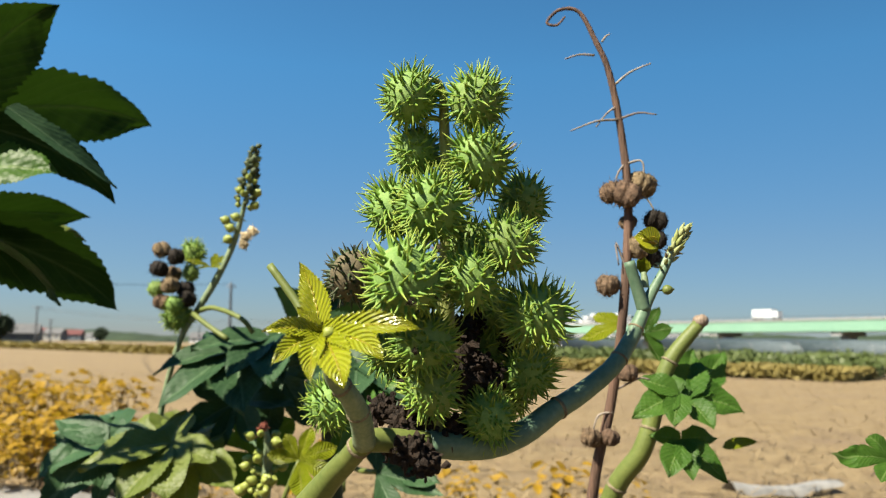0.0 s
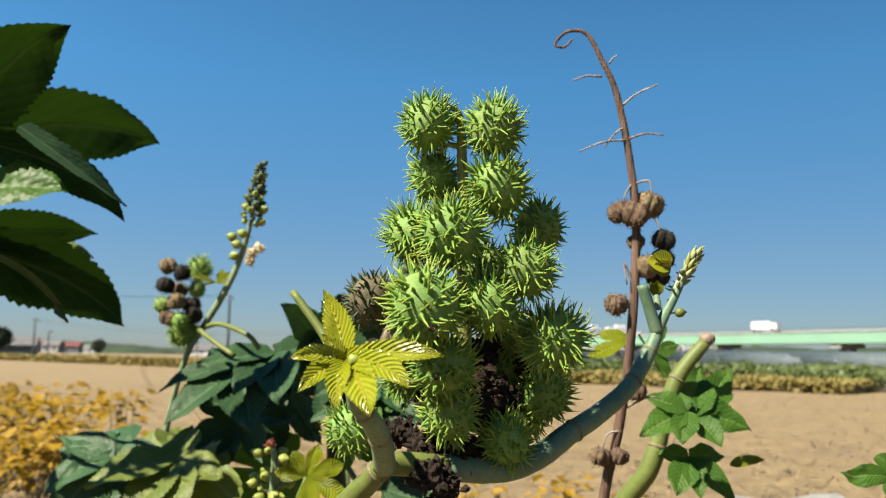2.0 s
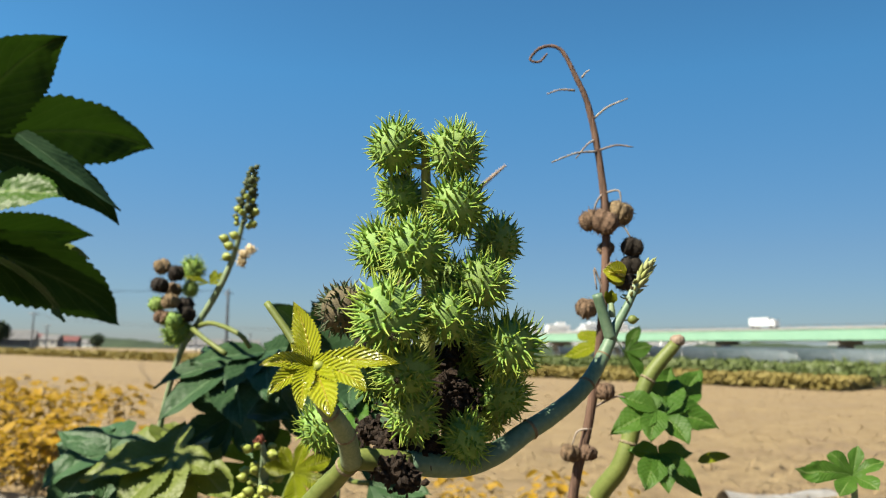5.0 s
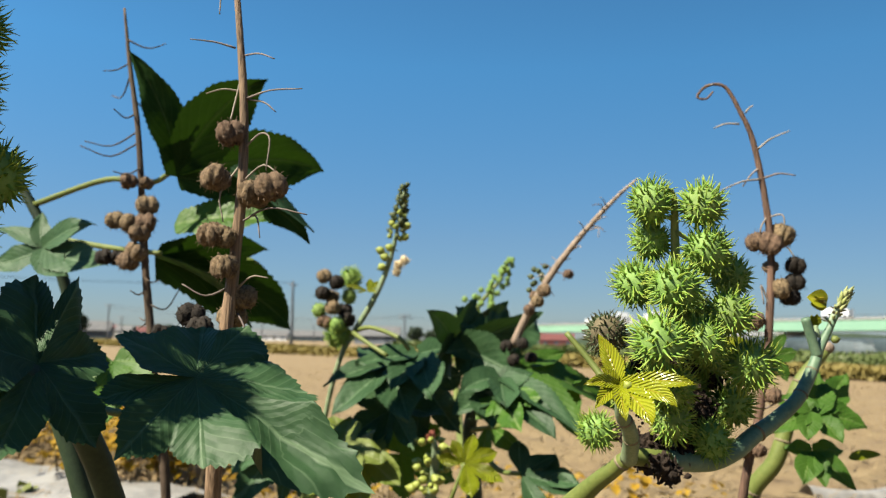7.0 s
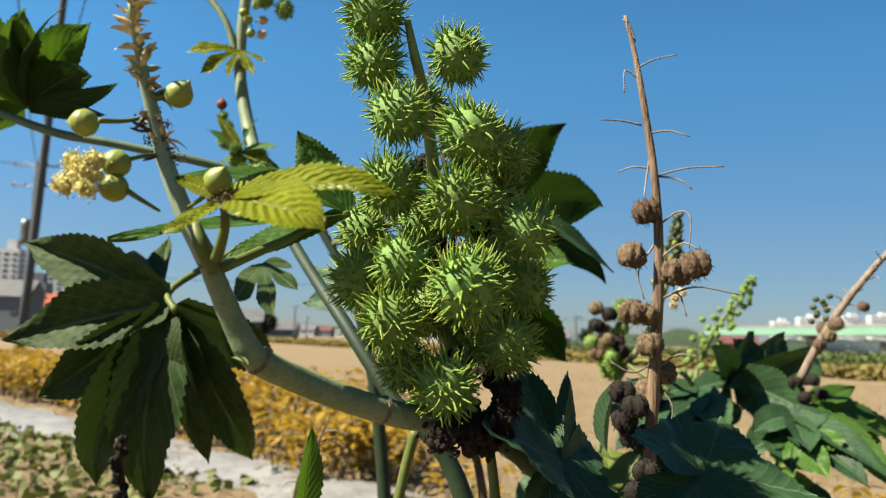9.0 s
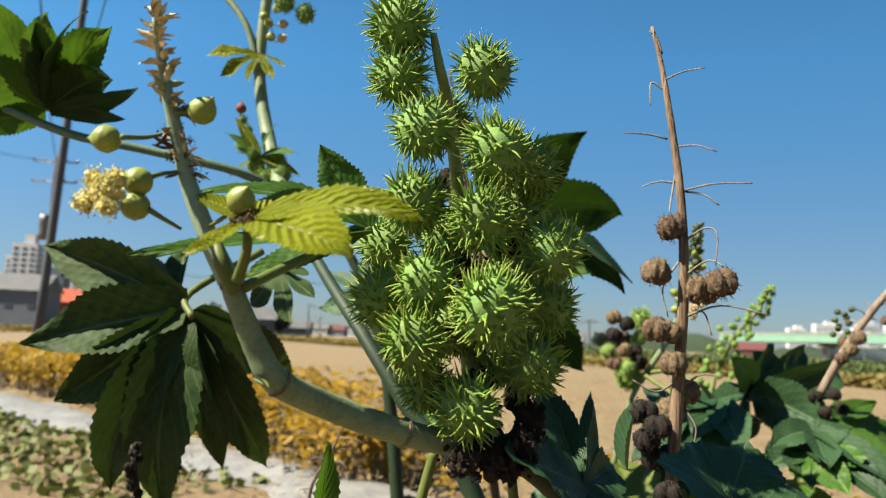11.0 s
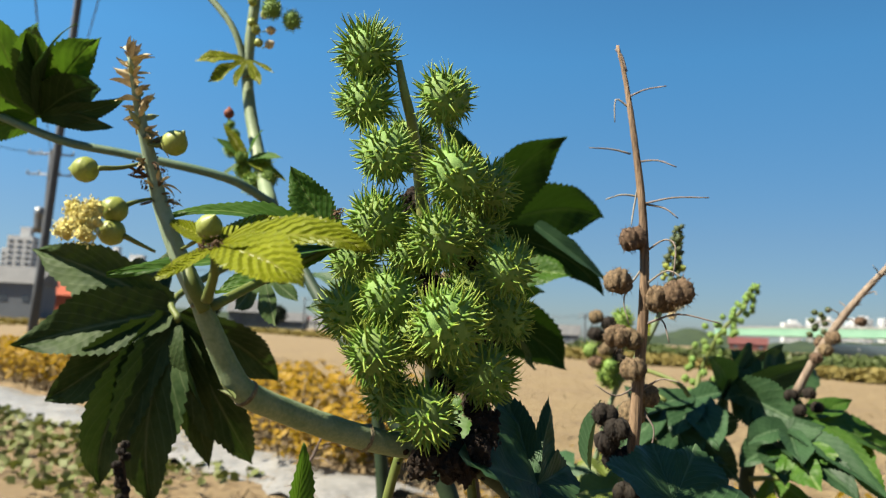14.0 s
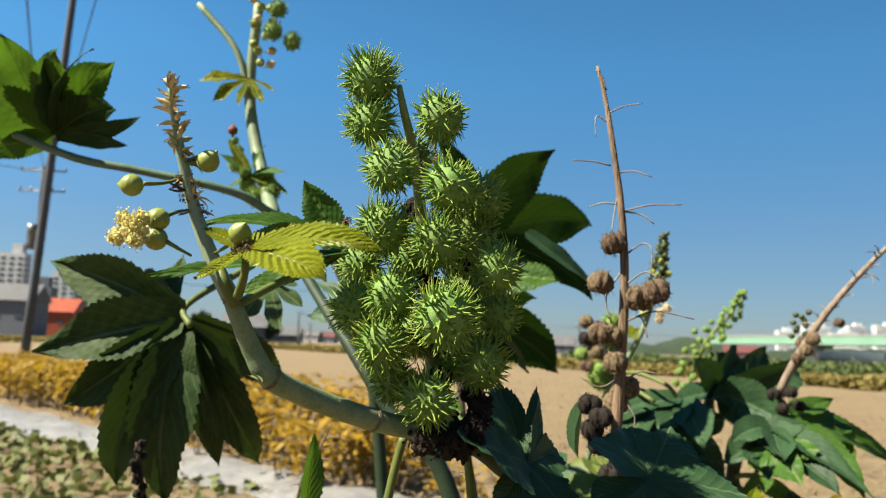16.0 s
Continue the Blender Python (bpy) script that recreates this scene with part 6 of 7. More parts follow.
stem(plant_d, [(-0.5964, 0.95, 0.3812), (-0.6054, 0.92, 0.7428), (-0.6297, 0.9, 0.9639), (-0.6653, 0.88, 1.0829), (-0.714, 0.87, 1.1662)], [.012, .010, .008, .007, .006], M_STEM_SHADED)
stem(plant_d, [(-0.6653, 0.88, 1.0829), (-0.5527, 0.84, 1.0641), (-0.4639, 0.8, 1.0526)], [.004, .0035, .003], M_STEM_LIME, "leaf_stalk")
stem(plant_d, [(-0.6853, 0.875, 1.1243), (-0.5645, 0.84, 1.1488), (-0.483, 0.8, 1.1357), (-0.4455, 0.78, 1.1444)], [.004, .0035, .003, .003], M_STEM_LIME, "leaf_stalk")
# Shadowed side of these leaves is painted in with the darkened green.
palm(plant_d, (-0.4285, 0.76, 1.134), [((-0.4655, 0.71, 1.2616), (-0.435, 0.735, 1.1978), 0.02), ((-0.3294, 0.7647, 1.2454), (-0.386, 0.7626, 1.2073), 0.034), ((-0.3161, 0.9388, 1.1776), (-0.3667, 0.8583, 1.176), 0.036), ((-0.293, 0.823, 1.0661), (-0.3407, 0.7915, 1.112), 0.019)], (0.7, -0.55, -0.4), M_LEAF_SHADED, 41, "big leaf with insect holes, shade painted in dark green", 0.3, 0.6, 0.7)
# Extra lobe just in front of the fourth one, painted as its sheen.
palm(plant_d, (-0.3593, 0.745, 1.1404), [((-0.2814, 0.8, 1.0764), (-0.3142, 0.77, 1.1061), 0.0127)], (-0.4, -0.6, 0.7), M_LEAF, 143, "added lobe laid over the leaf as its blue-green sheen", 0.3, 0.6)
# Sunlight on this lobe is put into its colour, a brighter leaf green.
palm(plant_d, (-0.4334, 0.77, 1.0815), [((-0.3183, 0.765, 1.0831), (-0.3673, 0.765, 1.0895), 0.0241)], (0.1, -0.85, 0.5), M_LEAF_MID, 144, "pale leaf lobe with the light painted into its green", 0.15, 1.0)
palm(plant_d, (-0.4926, 0.84, 1.0529), [((-0.4019, 0.9776, 1.0784), (-0.4472, 0.9088, 1.0716), 0.024), ((-0.3739, 1.0017, 0.9714), (-0.4153, 0.9289, 1.0201), 0.036)], (0.7, -0.55, -0.4), M_LEAF_SHADED, 42, "big ragged leaf, shade painted in dark green", 0.3, 0.6, 0.8)
palm(plant_d, (-0.4865, 0.83, 1.0513), [((-0.3968, 0.92, 0.9701), (-0.4303, 0.88, 1.0197), 0.0144)], (-0.4, -0.5, 0.75), M_LEAF, 145, "folded leaf lobe with a pale rib", 0.5, 0.6)
# A lit patch of the leaf, built as a separate pale piece.
palm(plant_d, (-0.4432, 0.93, 1.0597), [((-0.395, 0.96, 1.0464), (-0.4219, 0.95, 1.0573), 0.0123)], (-0.3, -0.6, 0.75), M_LEAF_PALE, 146, "leaf edge painted pale for the light on it")
palm(plant_d, (-0.6136, 0.8, 1.0581), [((-0.5343, 0.78, 1.0833), (-0.5757, 0.79, 1.0769), 0.0146), ((-0.5044, 0.76, 1.0344), (-0.5591, 0.78, 1.0426), 0.0227), ((-0.5511, 0.76, 1.0215), (-0.5869, 0.78, 1.036), 0.0163), ((-0.6819, 0.8, 1.0375), (-0.6455, 0.8, 1.0444), 0.0168), ((-0.6946, 0.82, 1.0849), (-0.6484, 0.81, 1.0764), 0.0096), ((-0.6319, 0.82, 1.1057), (-0.6251, 0.81, 1.0833), 0.0102)], (0.3, -0.8, 0.4), M_LEAF, 45, "dark green leaf")
palm(plant_d, (-0.4538, 0.7, 0.931), [((-0.4142, 0.7, 0.9319), (-0.4324, 0.7, 0.9315), 0.0171), ((-0.3805, 0.67, 0.8906), (-0.4132, 0.68, 0.9051), 0.0176), ((-0.4253, 0.65, 0.8752), (-0.4364, 0.67, 0.8996), 0.0164), ((-0.4818, 0.68, 0.9032), (-0.4711, 0.69, 0.9168), 0.0158)], (0.2, -0.8, 0.5), M_LEAF_MID, 46, "green leaf low on the plant")

# ---- flowering castor spike with blackened pods ----
plant_e = thing("castor_plant", "castor bean plant with green flower spike and blackened pods", "castor plant", "castor plants")
root(plant_e, (-0.3592, 1.08, 0.4136), .008, M_STEM)
stem(plant_e, [(-0.3592, 1.08, 0.4136), (-0.3533, 1.07, 0.7243), (-0.3359, 1.06, 0.8533), (-0.3138, 1.05, 0.9344), (-0.2935, 1.05, 0.9724), (-0.2698, 1.045, 1.011), (-0.2505, 1.045, 1.0552), (-0.2368, 1.04, 1.1031), (-0.2257, 1.04, 1.1722)], [.0055, .0044, .0036, .0036, .0042, .0044, .004, .003, .0018], M_STEM, "stem", "", (.5,))
rng = random.Random(7)
for i in range(46):
    k = (i / 46) ** 0.9
    p = Vector((-0.2257, 1.04, 1.1779)).lerp(Vector((-0.2368, 1.04, 1.0991)), k)
    a = Vector((math.cos(i * 2.4), math.sin(i * 2.4), .6 - .4 * k))
    bud(plant_e, p + a * (.004 + .008 * k), a, rng.uniform(.003, .0052), M_BUD_DARK if rng.random() < .75 else M_BUD, "flower_bud")
for i, p in enumerate(((-0.2562, 1.03, 1.0837), (-0.2433, 1.03, 1.0876), (-0.2496, 1.03, 1.074), (-0.2231, 1.04, 1.1045), (-0.2207, 1.04, 1.1207), (-0.2554, 1.04, 1.0613))):
    bud(plant_e, p, (-.6 if i < 3 else .6, -.5, .2), .006, M_BUD, "flower_bud", .008)
clump(plant_e, [(-0.2295, 1.03, 1.0635), (-0.2215, 1.03, 1.0698), (-0.2318, 1.03, 1.054)], .009, M_BRACT, 15, "faded_flower")
for i, p in enumerate(((-0.3405, 1.04, 1.0472), (-0.3211, 1.04, 1.039), (-0.3048, 1.05, 1.0192), (-0.3375, 1.03, 1.0224), (-0.3224, 1.03, 1.0023), (-0.3482, 1.05, 0.9988), (-0.3104, 1.05, 0.9989), (-0.3395, 1.05, 0.9825), (-0.3155, 1.03, 0.9785), (-0.3039, 1.04, 0.9866), (-0.3365, 1.07, 1.0201))):
    if i in (2, 5, 8):
        capsule(plant_e, p, .010, i + 61, CAPSULES_SMALL, "half-ripe greenish capsule")
    else:
        pod(plant_e, p, .0108, i + 61, PODS_DARK if i not in (0, 4, 7, 10) else PODS, "blackened split pod")
capsule(plant_e, (-0.3026, 1.05, 1.0453), .012, 70)
capsule(plant_e, (-0.3183, 1.05, 0.9641), .015, 71)
leaf(plant_e, (-0.2756, 1.04, 1.0268), [(-0.3047, 1.03, 1.0343), (-0.2858, 1.03, 1.0223), (-0.2614, 1.03, 1.0239), (-0.2595, 1.05, 1.0411), (-0.2754, 1.06, 1.0442)], (0, -.8, .6), M_LEAF_LIME, .2, .1, .3, 51, "small lime green leaf")
stem(plant_e, [(-0.2952, 1.05, 0.9707), (-0.2651, 1.03, 0.9749), (-0.2206, 1, 0.9615), (-0.2052, 1, 0.945)], [.0035, .003, .003, .003], M_STEM_LIME, "leaf_stalk")
stem(plant_e, [(-0.2955, 1.04, 0.9683), (-0.2711, 1.02, 0.9553), (-0.2359, 1, 0.9371)], [.0035, .003, .003], M_STEM_LIME, "leaf_stalk")
palm(plant_e, (-0.2423, 1.04, 0.9233), [((-0.3232, 1.0, 0.8935), (-0.2865, 1.02, 0.9133), 0.0197), ((-0.3023, 0.97, 0.8577), (-0.2705, 0.99, 0.889), 0.0249), ((-0.1951, 0.95, 0.8545), (-0.2138, 0.99, 0.8863), 0.0306), ((-0.1666, 1.0, 0.8902), (-0.1941, 1.02, 0.9072), 0.021), ((-0.1868, 1.1, 0.9423), (-0.2146, 1.07, 0.931), 0.0205), ((-0.3076, 1.12, 0.9458), (-0.2742, 1.08, 0.9357), 0.0192)], (-0.1, -0.55, 0.85), M_LEAF, 52, "dark blue-green leaf", 0.3, 0.5, 0.8)
leaf(plant_e, (-0.2414, 1.06, 0.86), [(-0.2927, 1.05, 0.8871), (-0.2932, 1, 0.8231), (-0.2429, 1, 0.8028), (-0.1975, 1, 0.8192), (-0.158, 1.02, 0.8661)], (0, -.7, .7), M_LEAF, .36, .12, .3, 53, "dark green leaf")
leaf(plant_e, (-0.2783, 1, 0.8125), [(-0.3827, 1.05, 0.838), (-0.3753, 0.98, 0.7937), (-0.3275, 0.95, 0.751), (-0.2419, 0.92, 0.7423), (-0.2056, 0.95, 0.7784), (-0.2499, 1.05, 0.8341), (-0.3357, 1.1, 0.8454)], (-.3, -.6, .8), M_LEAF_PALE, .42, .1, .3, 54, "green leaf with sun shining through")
leaf(plant_e, (-0.3605, 1.02, 0.8312), [(-0.4232, 0.95, 0.7482), (-0.4401, 1, 0.8282), (-0.4161, 1.08, 0.836)], (-.1, -.6, .8), M_LEAF, .45, .12, .3, 55, "dark drooping leaf")
leaf(plant_e, (-0.2089, 1.12, 0.8979), [(-0.1442, 1.1, 0.9105), (-0.144, 1.08, 0.8266), (-0.2084, 1.08, 0.8112), (-0.2541, 1.1, 0.8651), (-0.2666, 1.15, 0.9382), (-0.2038, 1.18, 0.9473)], (.1, -.8, .6), M_LEAF, .42, .1, .3, 58, "dark green leaf in shade")
leaf(plant_e, (-0.3626, 1, 0.804), [(-0.3644, 0.96, 0.7449), (-0.3223, 0.96, 0.7431), (-0.3299, 1, 0.7727)], (.1, -.9, .4), M_LEAF, .45, .1, .3, 59, "dark hanging leaf")
leaf(plant_e, (-0.2295, 1.08, 0.7968), [(-0.2973, 1.1, 0.8318), (-0.253, 1.1, 0.8435), (-0.1785, 1.1, 0.838), (-0.1488, 1.05, 0.7693), (-0.2172, 1.05, 0.7409), (-0.2817, 1.05, 0.7657)], (0, -.7, .7), M_LEAF_MID, .36, .1, .3, 56, "dark green leaf")
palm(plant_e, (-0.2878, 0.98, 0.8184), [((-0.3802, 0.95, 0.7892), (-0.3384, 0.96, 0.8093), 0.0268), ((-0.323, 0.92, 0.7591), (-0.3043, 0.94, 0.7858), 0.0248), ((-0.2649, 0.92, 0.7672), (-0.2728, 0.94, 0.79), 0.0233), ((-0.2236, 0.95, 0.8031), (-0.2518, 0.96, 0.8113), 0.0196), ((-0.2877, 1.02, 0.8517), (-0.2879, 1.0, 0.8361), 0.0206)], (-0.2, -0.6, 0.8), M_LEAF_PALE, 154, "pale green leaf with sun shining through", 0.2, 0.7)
palm(plant_e, (-0.3719, 1.0, 0.8137), [((-0.4376, 0.97, 0.7753), (-0.4084, 0.98, 0.8027), 0.0235), ((-0.4509, 1.02, 0.836), (-0.4128, 1.01, 0.8279), 0.019), ((-0.3864, 1.04, 0.8401), (-0.3792, 1.02, 0.8275), 0.0177), ((-0.3142, 1.0, 0.8247), (-0.3448, 1.0, 0.8208), 0.0186), ((-0.2965, 0.95, 0.7825), (-0.3326, 0.97, 0.7967), 0.0218)], (-0.1, -0.6, 0.8), M_LEAF, 155, "dark drooping leaf", 0.25, 0.5)

# ---- low young shoot with flower buds ----
plant_f = thing("castor_seedling", "young castor shoot with yellow-green buds and a small leaf", "castor plant", "castor plants")
root(plant_f, (-0.2001, 0.95, 0.4197), .008, M_STEM)
stem(plant_f, [(-0.2001, 0.95, 0.4197), (-0.1752, 0.93, 0.6877), (-0.1566, 0.91, 0.7788), (-0.1527, 0.9, 0.8266), (-0.1565, 0.9, 0.8476)], [.008, .007, .006, .004, .002], M_STEM, "stem")
rng = random.Random(3)
for i in range(34):
    p = Vector((-0.1563, 0.9, 0.8397)).lerp(Vector((-0.1584, 0.9, 0.774)), rng.random())
    a = Vector((math.cos(i * 2.4), math.sin(i * 2.4), .2))
    bud(plant_f, p + a * rng.uniform(.008, .024), a, rng.uniform(.003, .0062), M_BUD, "flower_bud", .006)
clump(plant_f, [(-0.1582, 0.89, 0.8441), (-0.155, 0.89, 0.8488)], .006, M_RED, 3, "red_flower", "reddish stigma tufts")
leaf(plant_f, (-0.1149, 0.88, 0.8179), [(-0.1447, 0.87, 0.8233), (-0.1299, 0.88, 0.843), (-0.1059, 0.89, 0.8492), (-0.0771, 0.88, 0.8321), (-0.0683, 0.87, 0.8025), (-0.1027, 0.85, 0.7859)], (-.1, -.8, .6), M_LEAF_LIME, .26, .1, .3, 57, "small yellow-green leaf")
stem(plant_f, [(-0.1149, 0.88, 0.8179), (-0.1288, 0.88, 0.7791), (-0.1535, 0.92, 0.7178)], [.002, .0025, .003], M_STEM_LIME, "leaf_stalk")

# ---- bushy castor plant with a bare slanting branch ----
plant_m = thing("castor_plant", "bushy castor plant with dark leaves and a bare slanting branch", "castor plant", "castor plants")
root(plant_m, (-0.1251, 1.12, 0.4188), .014, M_STEM_SHADED)
stem(plant_m, [(-0.1251, 1.12, 0.4188), (-0.1267, 1.12, 0.7253), (-0.1335, 1.11, 0.8381), (-0.1042, 1.1, 0.9039), (-0.0717, 1.09, 0.9527)], [.014, .012, .010, .009, .007], M_STEM_SHADED)
stem(plant_m, [(-0.0717, 1.09, 0.9527), (-0.0474, 1.08, 1.0046), (-0.0114, 1.08, 1.0644), (0.0321, 1.08, 1.1199), (0.0753, 1.08, 1.1672), (0.1047, 1.08, 1.1937)], [.006, .0055, .005, .004, .0028, .0016], M_DRY_GREY, "dry_branch", "bare grey-brown flower stalk", (), 8, 5, .12)
side_twigs(plant_m, (-0.0314, 1.08, 1.0325), (0.0635, 1.08, 1.1554), 15, .035, .0009, 8)
for i, (p, r) in enumerate((((0.0071, 1.07, 1.0555), .007), ((-0.0263, 1.07, 1.032), .01), ((-0.0477, 1.06, 1.004), .008), ((-0.036, 1.06, 1.0158), .009), ((-0.0407, 1.09, 1.025), .008))):
    pod(plant_m, p, r, i + 71)
for i, p in enumerate(((-0.0791, 1.06, 0.9531), (-0.056, 1.06, 0.9573), (-0.0678, 1.05, 0.9342), (-0.0446, 1.08, 0.9375), (-0.0875, 1.08, 0.9369))):
    pod(plant_m, p, .0085, i + 81, PODS_DARK, "blackened pod")
stem(plant_m, [(-0.1549, 1.3, 0.7146), (-0.2096, 1.6, 0.7961), (-0.2402, 1.8, 0.9185), (-0.196, 1.8, 1.0354), (-0.1432, 1.8, 1.1013), (-0.1166, 1.8, 1.1542)], [.009, .008, .006, .005, .004, .002], M_STEM_LIME, "fruit_stalk")
rng = random.Random(4)
RACEME = spline([(-0.1166, 1.8, 1.1542), (-0.1432, 1.8, 1.1013), (-0.196, 1.8, 1.0354), (-0.2402, 1.8, 0.9185)], 12)
for i in range(64):
    k = i / 63
    q = RACEME[min(int(k * len(RACEME)), len(RACEME) - 1)]
    o = Vector((math.cos(i * 2.4), math.sin(i * 2.4) * .8, .25 * math.sin(i * 1.7))) * rng.uniform(.5, 1.1) * (.008 + .045 * k)
    capsule(plant_m, q + o, .0048 + .0034 * k, i + 100, CAPSULES_SMALL)
leaf(plant_m, (-0.1103, 1.12, 0.9543), [(-0.1549, 1.1, 1.0091), (-0.0845, 1.16, 1.0134), (-0.026, 1.2, 0.998), (-0.0632, 1.15, 0.9016), (-0.1306, 1.06, 0.896), (-0.1626, 1.05, 0.9423)], (.6, -.7, -.2), M_LEAF, .42, .1, .3, 68, "dark leaf in the plant's shade")
leaf(plant_m, (-0.0844, 1, 0.8908), [(-0.1126, 0.98, 0.8616), (-0.0517, 0.94, 0.8491), (-0.0297, 0.98, 0.8844), (-0.0418, 1.04, 0.9104)], (.1, -.7, .7), M_LEAF_MID, .42, .1, .3, 69, "green leaf low on the plant")
for i in range(12):
    p = Vector((-0.0357, 1.14, 1.0712)).lerp(Vector((-0.0422, 1.14, 1.0274)), i / 11)
    o = Vector((math.cos(i * 2.4), math.sin(i * 2.4), .2)) * .012
    bud(plant_m, p + o * .8, o, .0045, M_BUD_DARK)
palm(plant_m, (-0.1595, 1.09, 0.9535), [((-0.1831, 1.0, 0.9986), (-0.1653, 1.04, 0.9808), 0.0189), ((-0.1305, 1.12, 1.0212), (-0.1431, 1.1, 0.9909), 0.0216), ((-0.0834, 1.18, 1.0225), (-0.1192, 1.14, 0.9882), 0.0205), ((-0.0303, 1.15, 1.0052), (-0.092, 1.12, 0.9756), 0.0218), ((-0.0631, 1.05, 0.9128), (-0.1081, 1.07, 0.9347), 0.0336), ((-0.1745, 1.02, 0.9189), (-0.1699, 1.05, 0.936), 0.0285)], (0.7, -0.6, -0.3), M_LEAF, 61, "big dark blue-green leaf", 0.3, 0.5, 0.8)
palm(plant_m, (-0.0571, 1.08, 0.9254), [((0.0875, 1.16, 0.861), (0.0093, 1.12, 0.9014), 0.0288), ((0.0245, 1.0, 0.8285), (-0.0052, 1.04, 0.872), 0.0209), ((-0.0403, 0.98, 0.8662), (-0.0482, 1.03, 0.8933), 0.0194), ((0.0057, 1.16, 0.9461), (-0.0285, 1.12, 0.9346), 0.0178)], (0.1, -0.6, 0.8), M_LEAF_MID, 62, "fresh green sunlit leaf", 0.25, 0.6)
palm(plant_m, (-0.0842, 1.02, 0.9113), [((0.03, 0.96, 0.8367), (-0.0292, 0.99, 0.8831), 0.02), ((-0.134, 0.98, 0.8909), (-0.113, 1.0, 0.9044), 0.0177), ((-0.0715, 0.95, 0.8751), (-0.0777, 0.98, 0.8928), 0.0187)], (0.3, -0.6, 0.7), M_LEAF, 63, "dark drooping leaf", 0.4, 0.5)
leaf(plant_m, (-0.0552, 1, 0.789), [(-0.0581, 1.02, 0.8288), (-0.0161, 1, 0.8118), (0.0212, 0.96, 0.7759), (-0.0262, 0.95, 0.7524)], (0, -.6, .8), M_LEAF, .34, .1, .3, 64, "dark leaf low on the plant")
leaf(plant_m, (-0.1041, 1.08, 0.8424), [(-0.0644, 1.1, 0.9047), (-0.0341, 1.06, 0.9), (-0.0577, 1.04, 0.8484), (-0.0511, 1.02, 0.8145), (-0.111, 1.05, 0.8003)], (0, -.7, .7), M_LEAF_MID, .26, .1, .3, 66, "green leaf low on the plant")
palm(plant_m, (-0.0956, 1.02, 0.8945), [((-0.0092, 0.95, 0.839), (-0.0486, 0.98, 0.873), 0.0232), ((-0.0394, 1.03, 0.918), (-0.0654, 1.02, 0.9087), 0.0182), ((-0.0902, 0.96, 0.8488), (-0.0966, 0.99, 0.8707), 0.0221), ((-0.1434, 0.98, 0.8629), (-0.12, 1.0, 0.8787), 0.0209)], (0.1, -0.6, 0.75), M_LEAF, 164, "blue-green leaf drooping over the row", 0.35, 0.5)
palm(plant_m, (-0.009, 1.12, 0.8911), [((0.0222, 1.08, 0.8593), (0.0069, 1.1, 0.8729), 0.0209), ((0.0204, 1.16, 0.919), (0.0075, 1.14, 0.9069), 0.0184), ((-0.0429, 1.16, 0.9302), (-0.0256, 1.14, 0.9127), 0.0201), ((-0.0365, 1.08, 0.8692), (-0.0226, 1.1, 0.8776), 0.0178)], (0, -0.7, 0.7), M_LEAF_MID, 165, "green leaf low on the plant", 0.25, 0.8)
palm(plant_m, (-0.0271, 1.0, 0.7896), [((-0.009, 1.02, 0.8125), (-0.0185, 1.01, 0.8013), 0.0147), ((0.0222, 0.97, 0.7828), (-0.002, 0.98, 0.7869), 0.0142), ((-0.0534, 1.02, 0.8108), (-0.0404, 1.01, 0.8004), 0.0133)], (0, -0.7, 0.7), M_LEAF, 166, "dark leaf low on the plant", 0.25, 0.6)
palm(plant_m, (-0.2003, 1.05, 0.9404), [((-0.2798, 1.0, 0.9247), (-0.24, 1.02, 0.9342), 0.0203), ((-0.2236, 0.97, 0.8919), (-0.2116, 1.0, 0.9158), 0.0212), ((-0.1656, 0.95, 0.8858), (-0.1801, 0.99, 0.9103), 0.0223), ((-0.1401, 1.1, 0.9563), (-0.1708, 1.08, 0.948), 0.021)], (-0.05, -0.6, 0.8), M_LEAF, 167, "blue-green leaf catching the light", 0.3, 0.5)
stem(plant_m, [(-0.1289, 1.1, 0.8314), (-0.0804, 1.06, 0.8454), (-0.0346, 1.06, 0.8695)], [.004, .0035, .003], M_STEM_LIME, "leaf_stalk")
stem(plant_m, [(-0.125, 1.1, 0.8157), (-0.0882, 1.04, 0.788), (-0.0552, 1, 0.789)], [.004, .0035, .003], M_STEM_LIME, "leaf_stalk")

# ---- cut stalk with fresh leaves ----
plant_r = thing("castor_plant", "cut pale castor stalk sprouting fresh green leaves", "castor plant", "castor plants")
root(plant_r, (0.1494, 0.84, 0.6401), .010, M_STEM_LIME)
stem(plant_r, [(0.1494, 0.84, 0.6401), (0.1806, 0.82, 0.7919), (0.2075, 0.8, 0.8444), (0.2203, 0.8, 0.8833), (0.2333, 0.8, 0.9228), (0.26, 0.8, 0.9569)], [.010, .009, .0085, .0075, .007, .0055], M_STEM_LIME, "stem", "pale lime cut stalk", (.25, .5, .8))
part("cut_end", ball(Shape(), (0.261, 0.8, 0.9584), .0075, (1, 1, .8), 2, .3, 3), M_DRY_GREY, plant_r, "dry brown cut end")
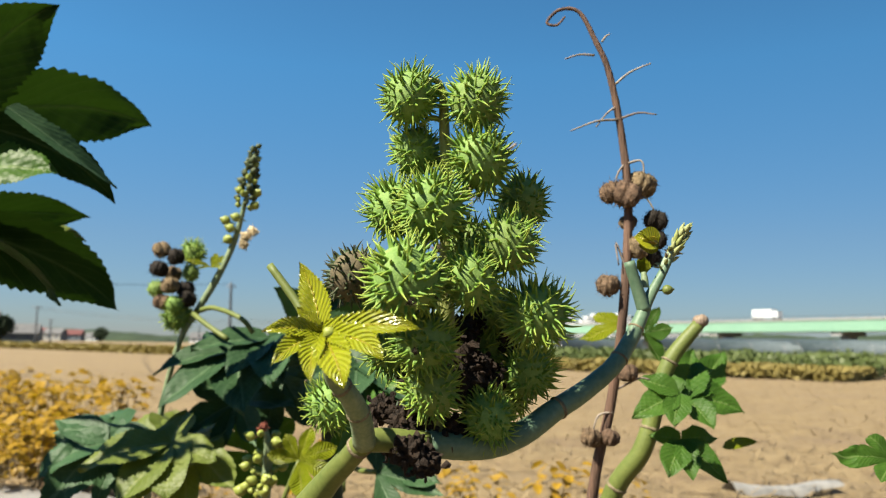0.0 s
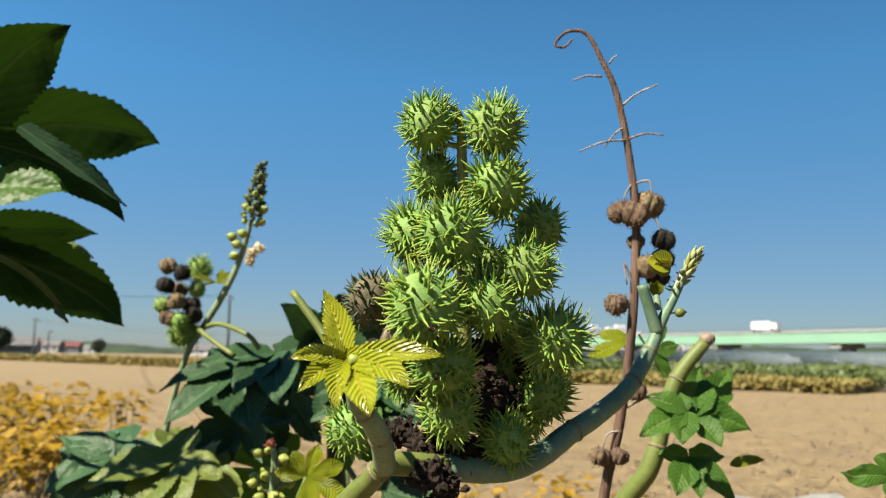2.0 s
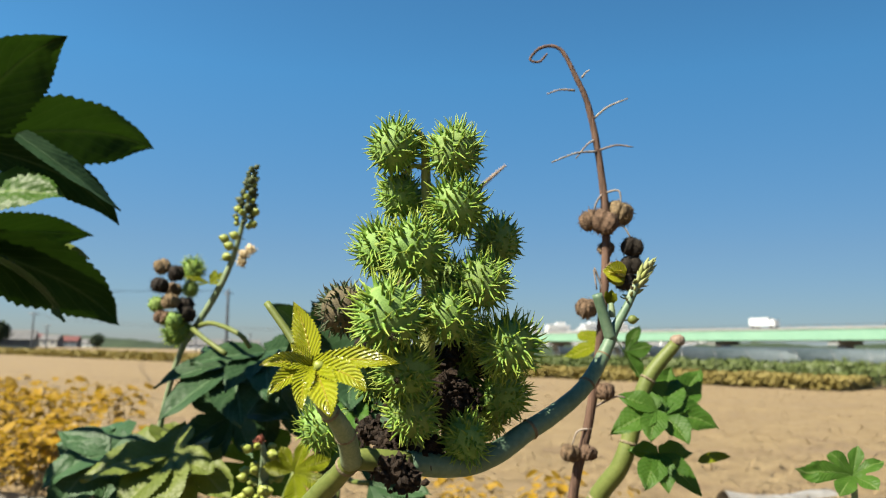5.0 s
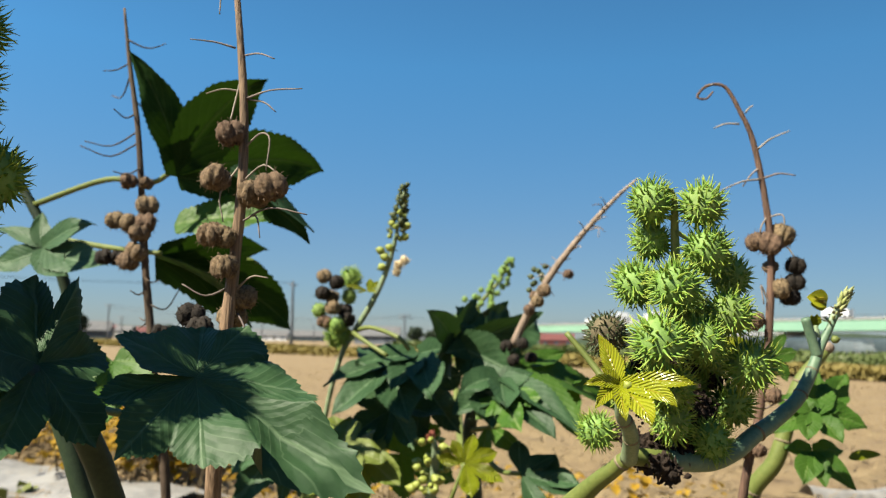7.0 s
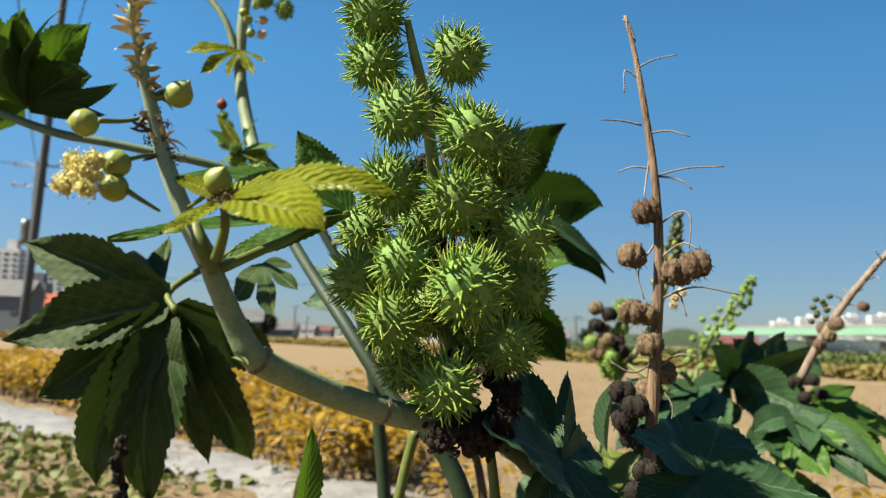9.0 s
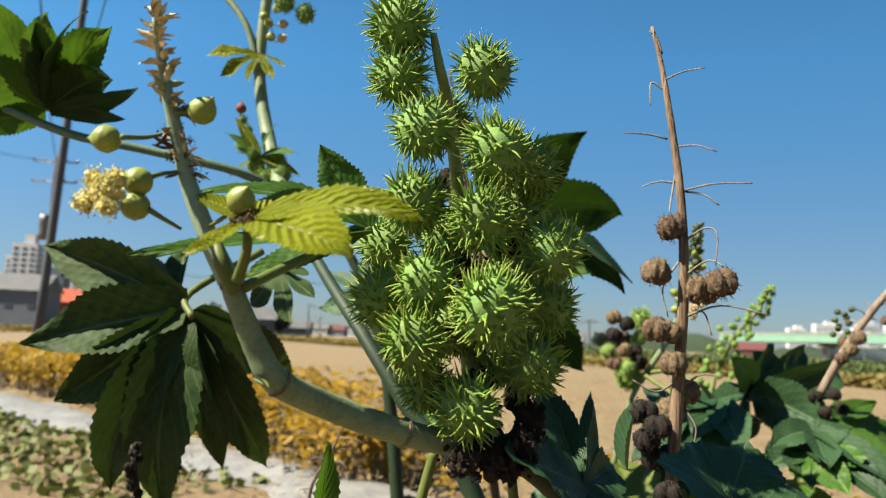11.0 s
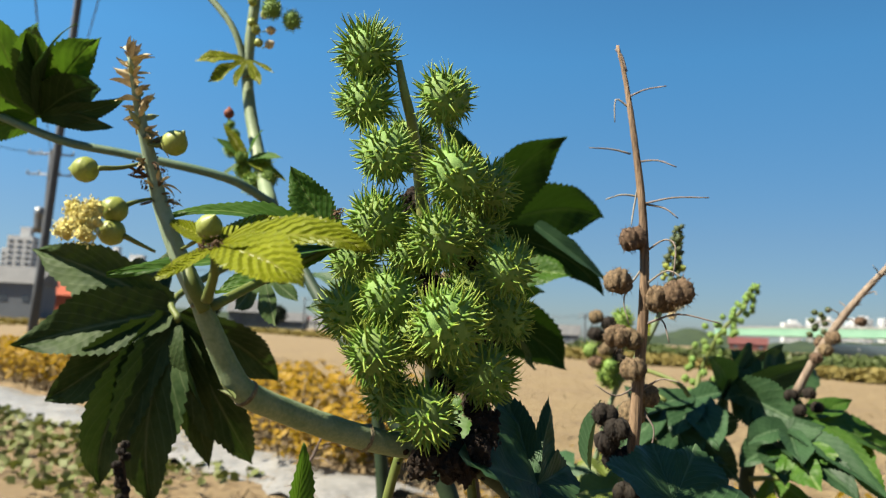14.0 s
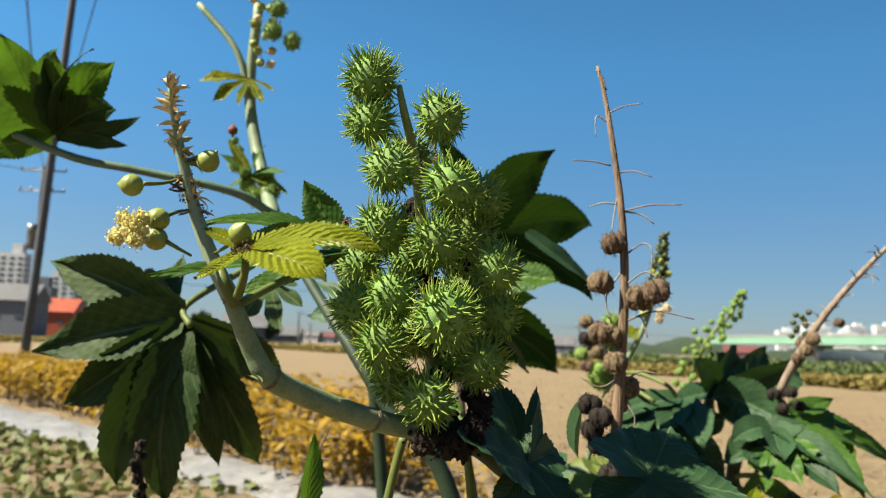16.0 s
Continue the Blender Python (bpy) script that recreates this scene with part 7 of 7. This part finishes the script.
palm(plant_r, (0.2459, 0.79, 0.8903), [((0.2279, 0.8, 0.9097), (0.2363, 0.795, 0.9013), 0.0089), ((0.2607, 0.83, 0.9335), (0.2525, 0.81, 0.9121), 0.0142), ((0.2917, 0.84, 0.9322), (0.2726, 0.82, 0.912), 0.0133), ((0.296, 0.8, 0.8793), (0.2736, 0.8, 0.8885), 0.0129), ((0.262, 0.77, 0.8676), (0.2558, 0.78, 0.879), 0.0106)], (0.05, -0.85, 0.5), M_LEAF_MID, 71, "fresh green leaf in sunlight", 0.3, 0.9)
palm(plant_r, (0.2386, 0.785, 0.8963), [((0.2328, 0.8, 0.9123), (0.2338, 0.79, 0.9045), 0.0069), ((0.2038, 0.79, 0.9074), (0.2196, 0.785, 0.9031), 0.0098), ((0.1946, 0.77, 0.8754), (0.2147, 0.775, 0.8861), 0.0116), ((0.2273, 0.76, 0.8702), (0.2313, 0.77, 0.8822), 0.0105)], (0, -0.8, 0.6), M_LEAF_MID, 76, "fresh green leaf in sunlight", 0.3, 0.9)
palm(plant_r, (0.2389, 0.785, 0.8573), [((0.2124, 0.79, 0.8594), (0.2256, 0.785, 0.8589), 0.0087), ((0.2216, 0.76, 0.8293), (0.2288, 0.77, 0.8424), 0.0113), ((0.242, 0.76, 0.8276), (0.2404, 0.77, 0.8418), 0.0094), ((0.272, 0.77, 0.8244), (0.2547, 0.775, 0.8423), 0.0104), ((0.2725, 0.8, 0.8571), (0.2554, 0.79, 0.8589), 0.0088)], (0, -0.8, 0.6), M_LEAF_MID, 72, "green leaf low on the stalk", 0.3, 0.9)
leaf(plant_r, (0.2766, 0.8, 0.8499), [(0.3031, 0.79, 0.8565)], (0, -.5, .8), M_LEAF_LIME, .26, .1, .2, 77, "small yellowed leaf")
leaf(plant_r, (0.21, 0.88, 0.9596), [(0.1644, 0.88, 0.9395), (0.1793, 0.9, 0.9656)], (0, -.8, .6), M_LEAF_LIME, .36, .1, .3, 73, "pale green leaf")
leaf(plant_r, (0.2227, 0.86, 0.9484), [(0.2365, 0.86, 0.973), (0.2495, 0.86, 0.9542), (0.2383, 0.86, 0.9217), (0.2156, 0.88, 0.9653)], (.3, -.8, .5), M_LEAF_MID, .3, .1, .3, 74, "green leaf")

# ---- small shoot by the path ----
plant_s = thing("castor_seedling", "small castor seedling with bright toothed leaves", "castor plant", "castor plants")
root(plant_s, (0.3403, 0.68, 0.6471), .004, M_STEM)
stem(plant_s, [(0.3403, 0.68, 0.6471), (0.354, 0.67, 0.7995), (0.3529, 0.66, 0.8589)], [.004, .003, .002], M_STEM)
leaf(plant_s, (0.3519, 0.66, 0.8608), [(0.3081, 0.65, 0.8658), (0.3365, 0.66, 0.8768), (0.3606, 0.67, 0.8793), (0.3749, 0.66, 0.873), (0.3603, 0.64, 0.8547), (0.3341, 0.64, 0.8503)], (0, -.4, .9), M_LEAF_MID, .26, .12, .3, 75, "small bright green leaf")

# ---- thin dry twig between the rows ----
dead = thing("dead_twig", "thin dead twig standing beside the bean row", "twig")
root(dead, (-0.6387, 0.7, 0.5535), .003, M_TWIG)
stem(dead, [(-0.6387, 0.7, 0.5535), (-0.599, 0.66, 0.8142), (-0.575, 0.66, 0.874), (-0.558, 0.66, 0.9129)], [.003, .0022, .0018, .0008], M_TWIG, "stem", "", (), 6, 4, .1)
side_twigs(dead, (-0.5897, 0.66, 0.8323), (-0.5626, 0.66, 0.898), 8, .03, .0006, 3)
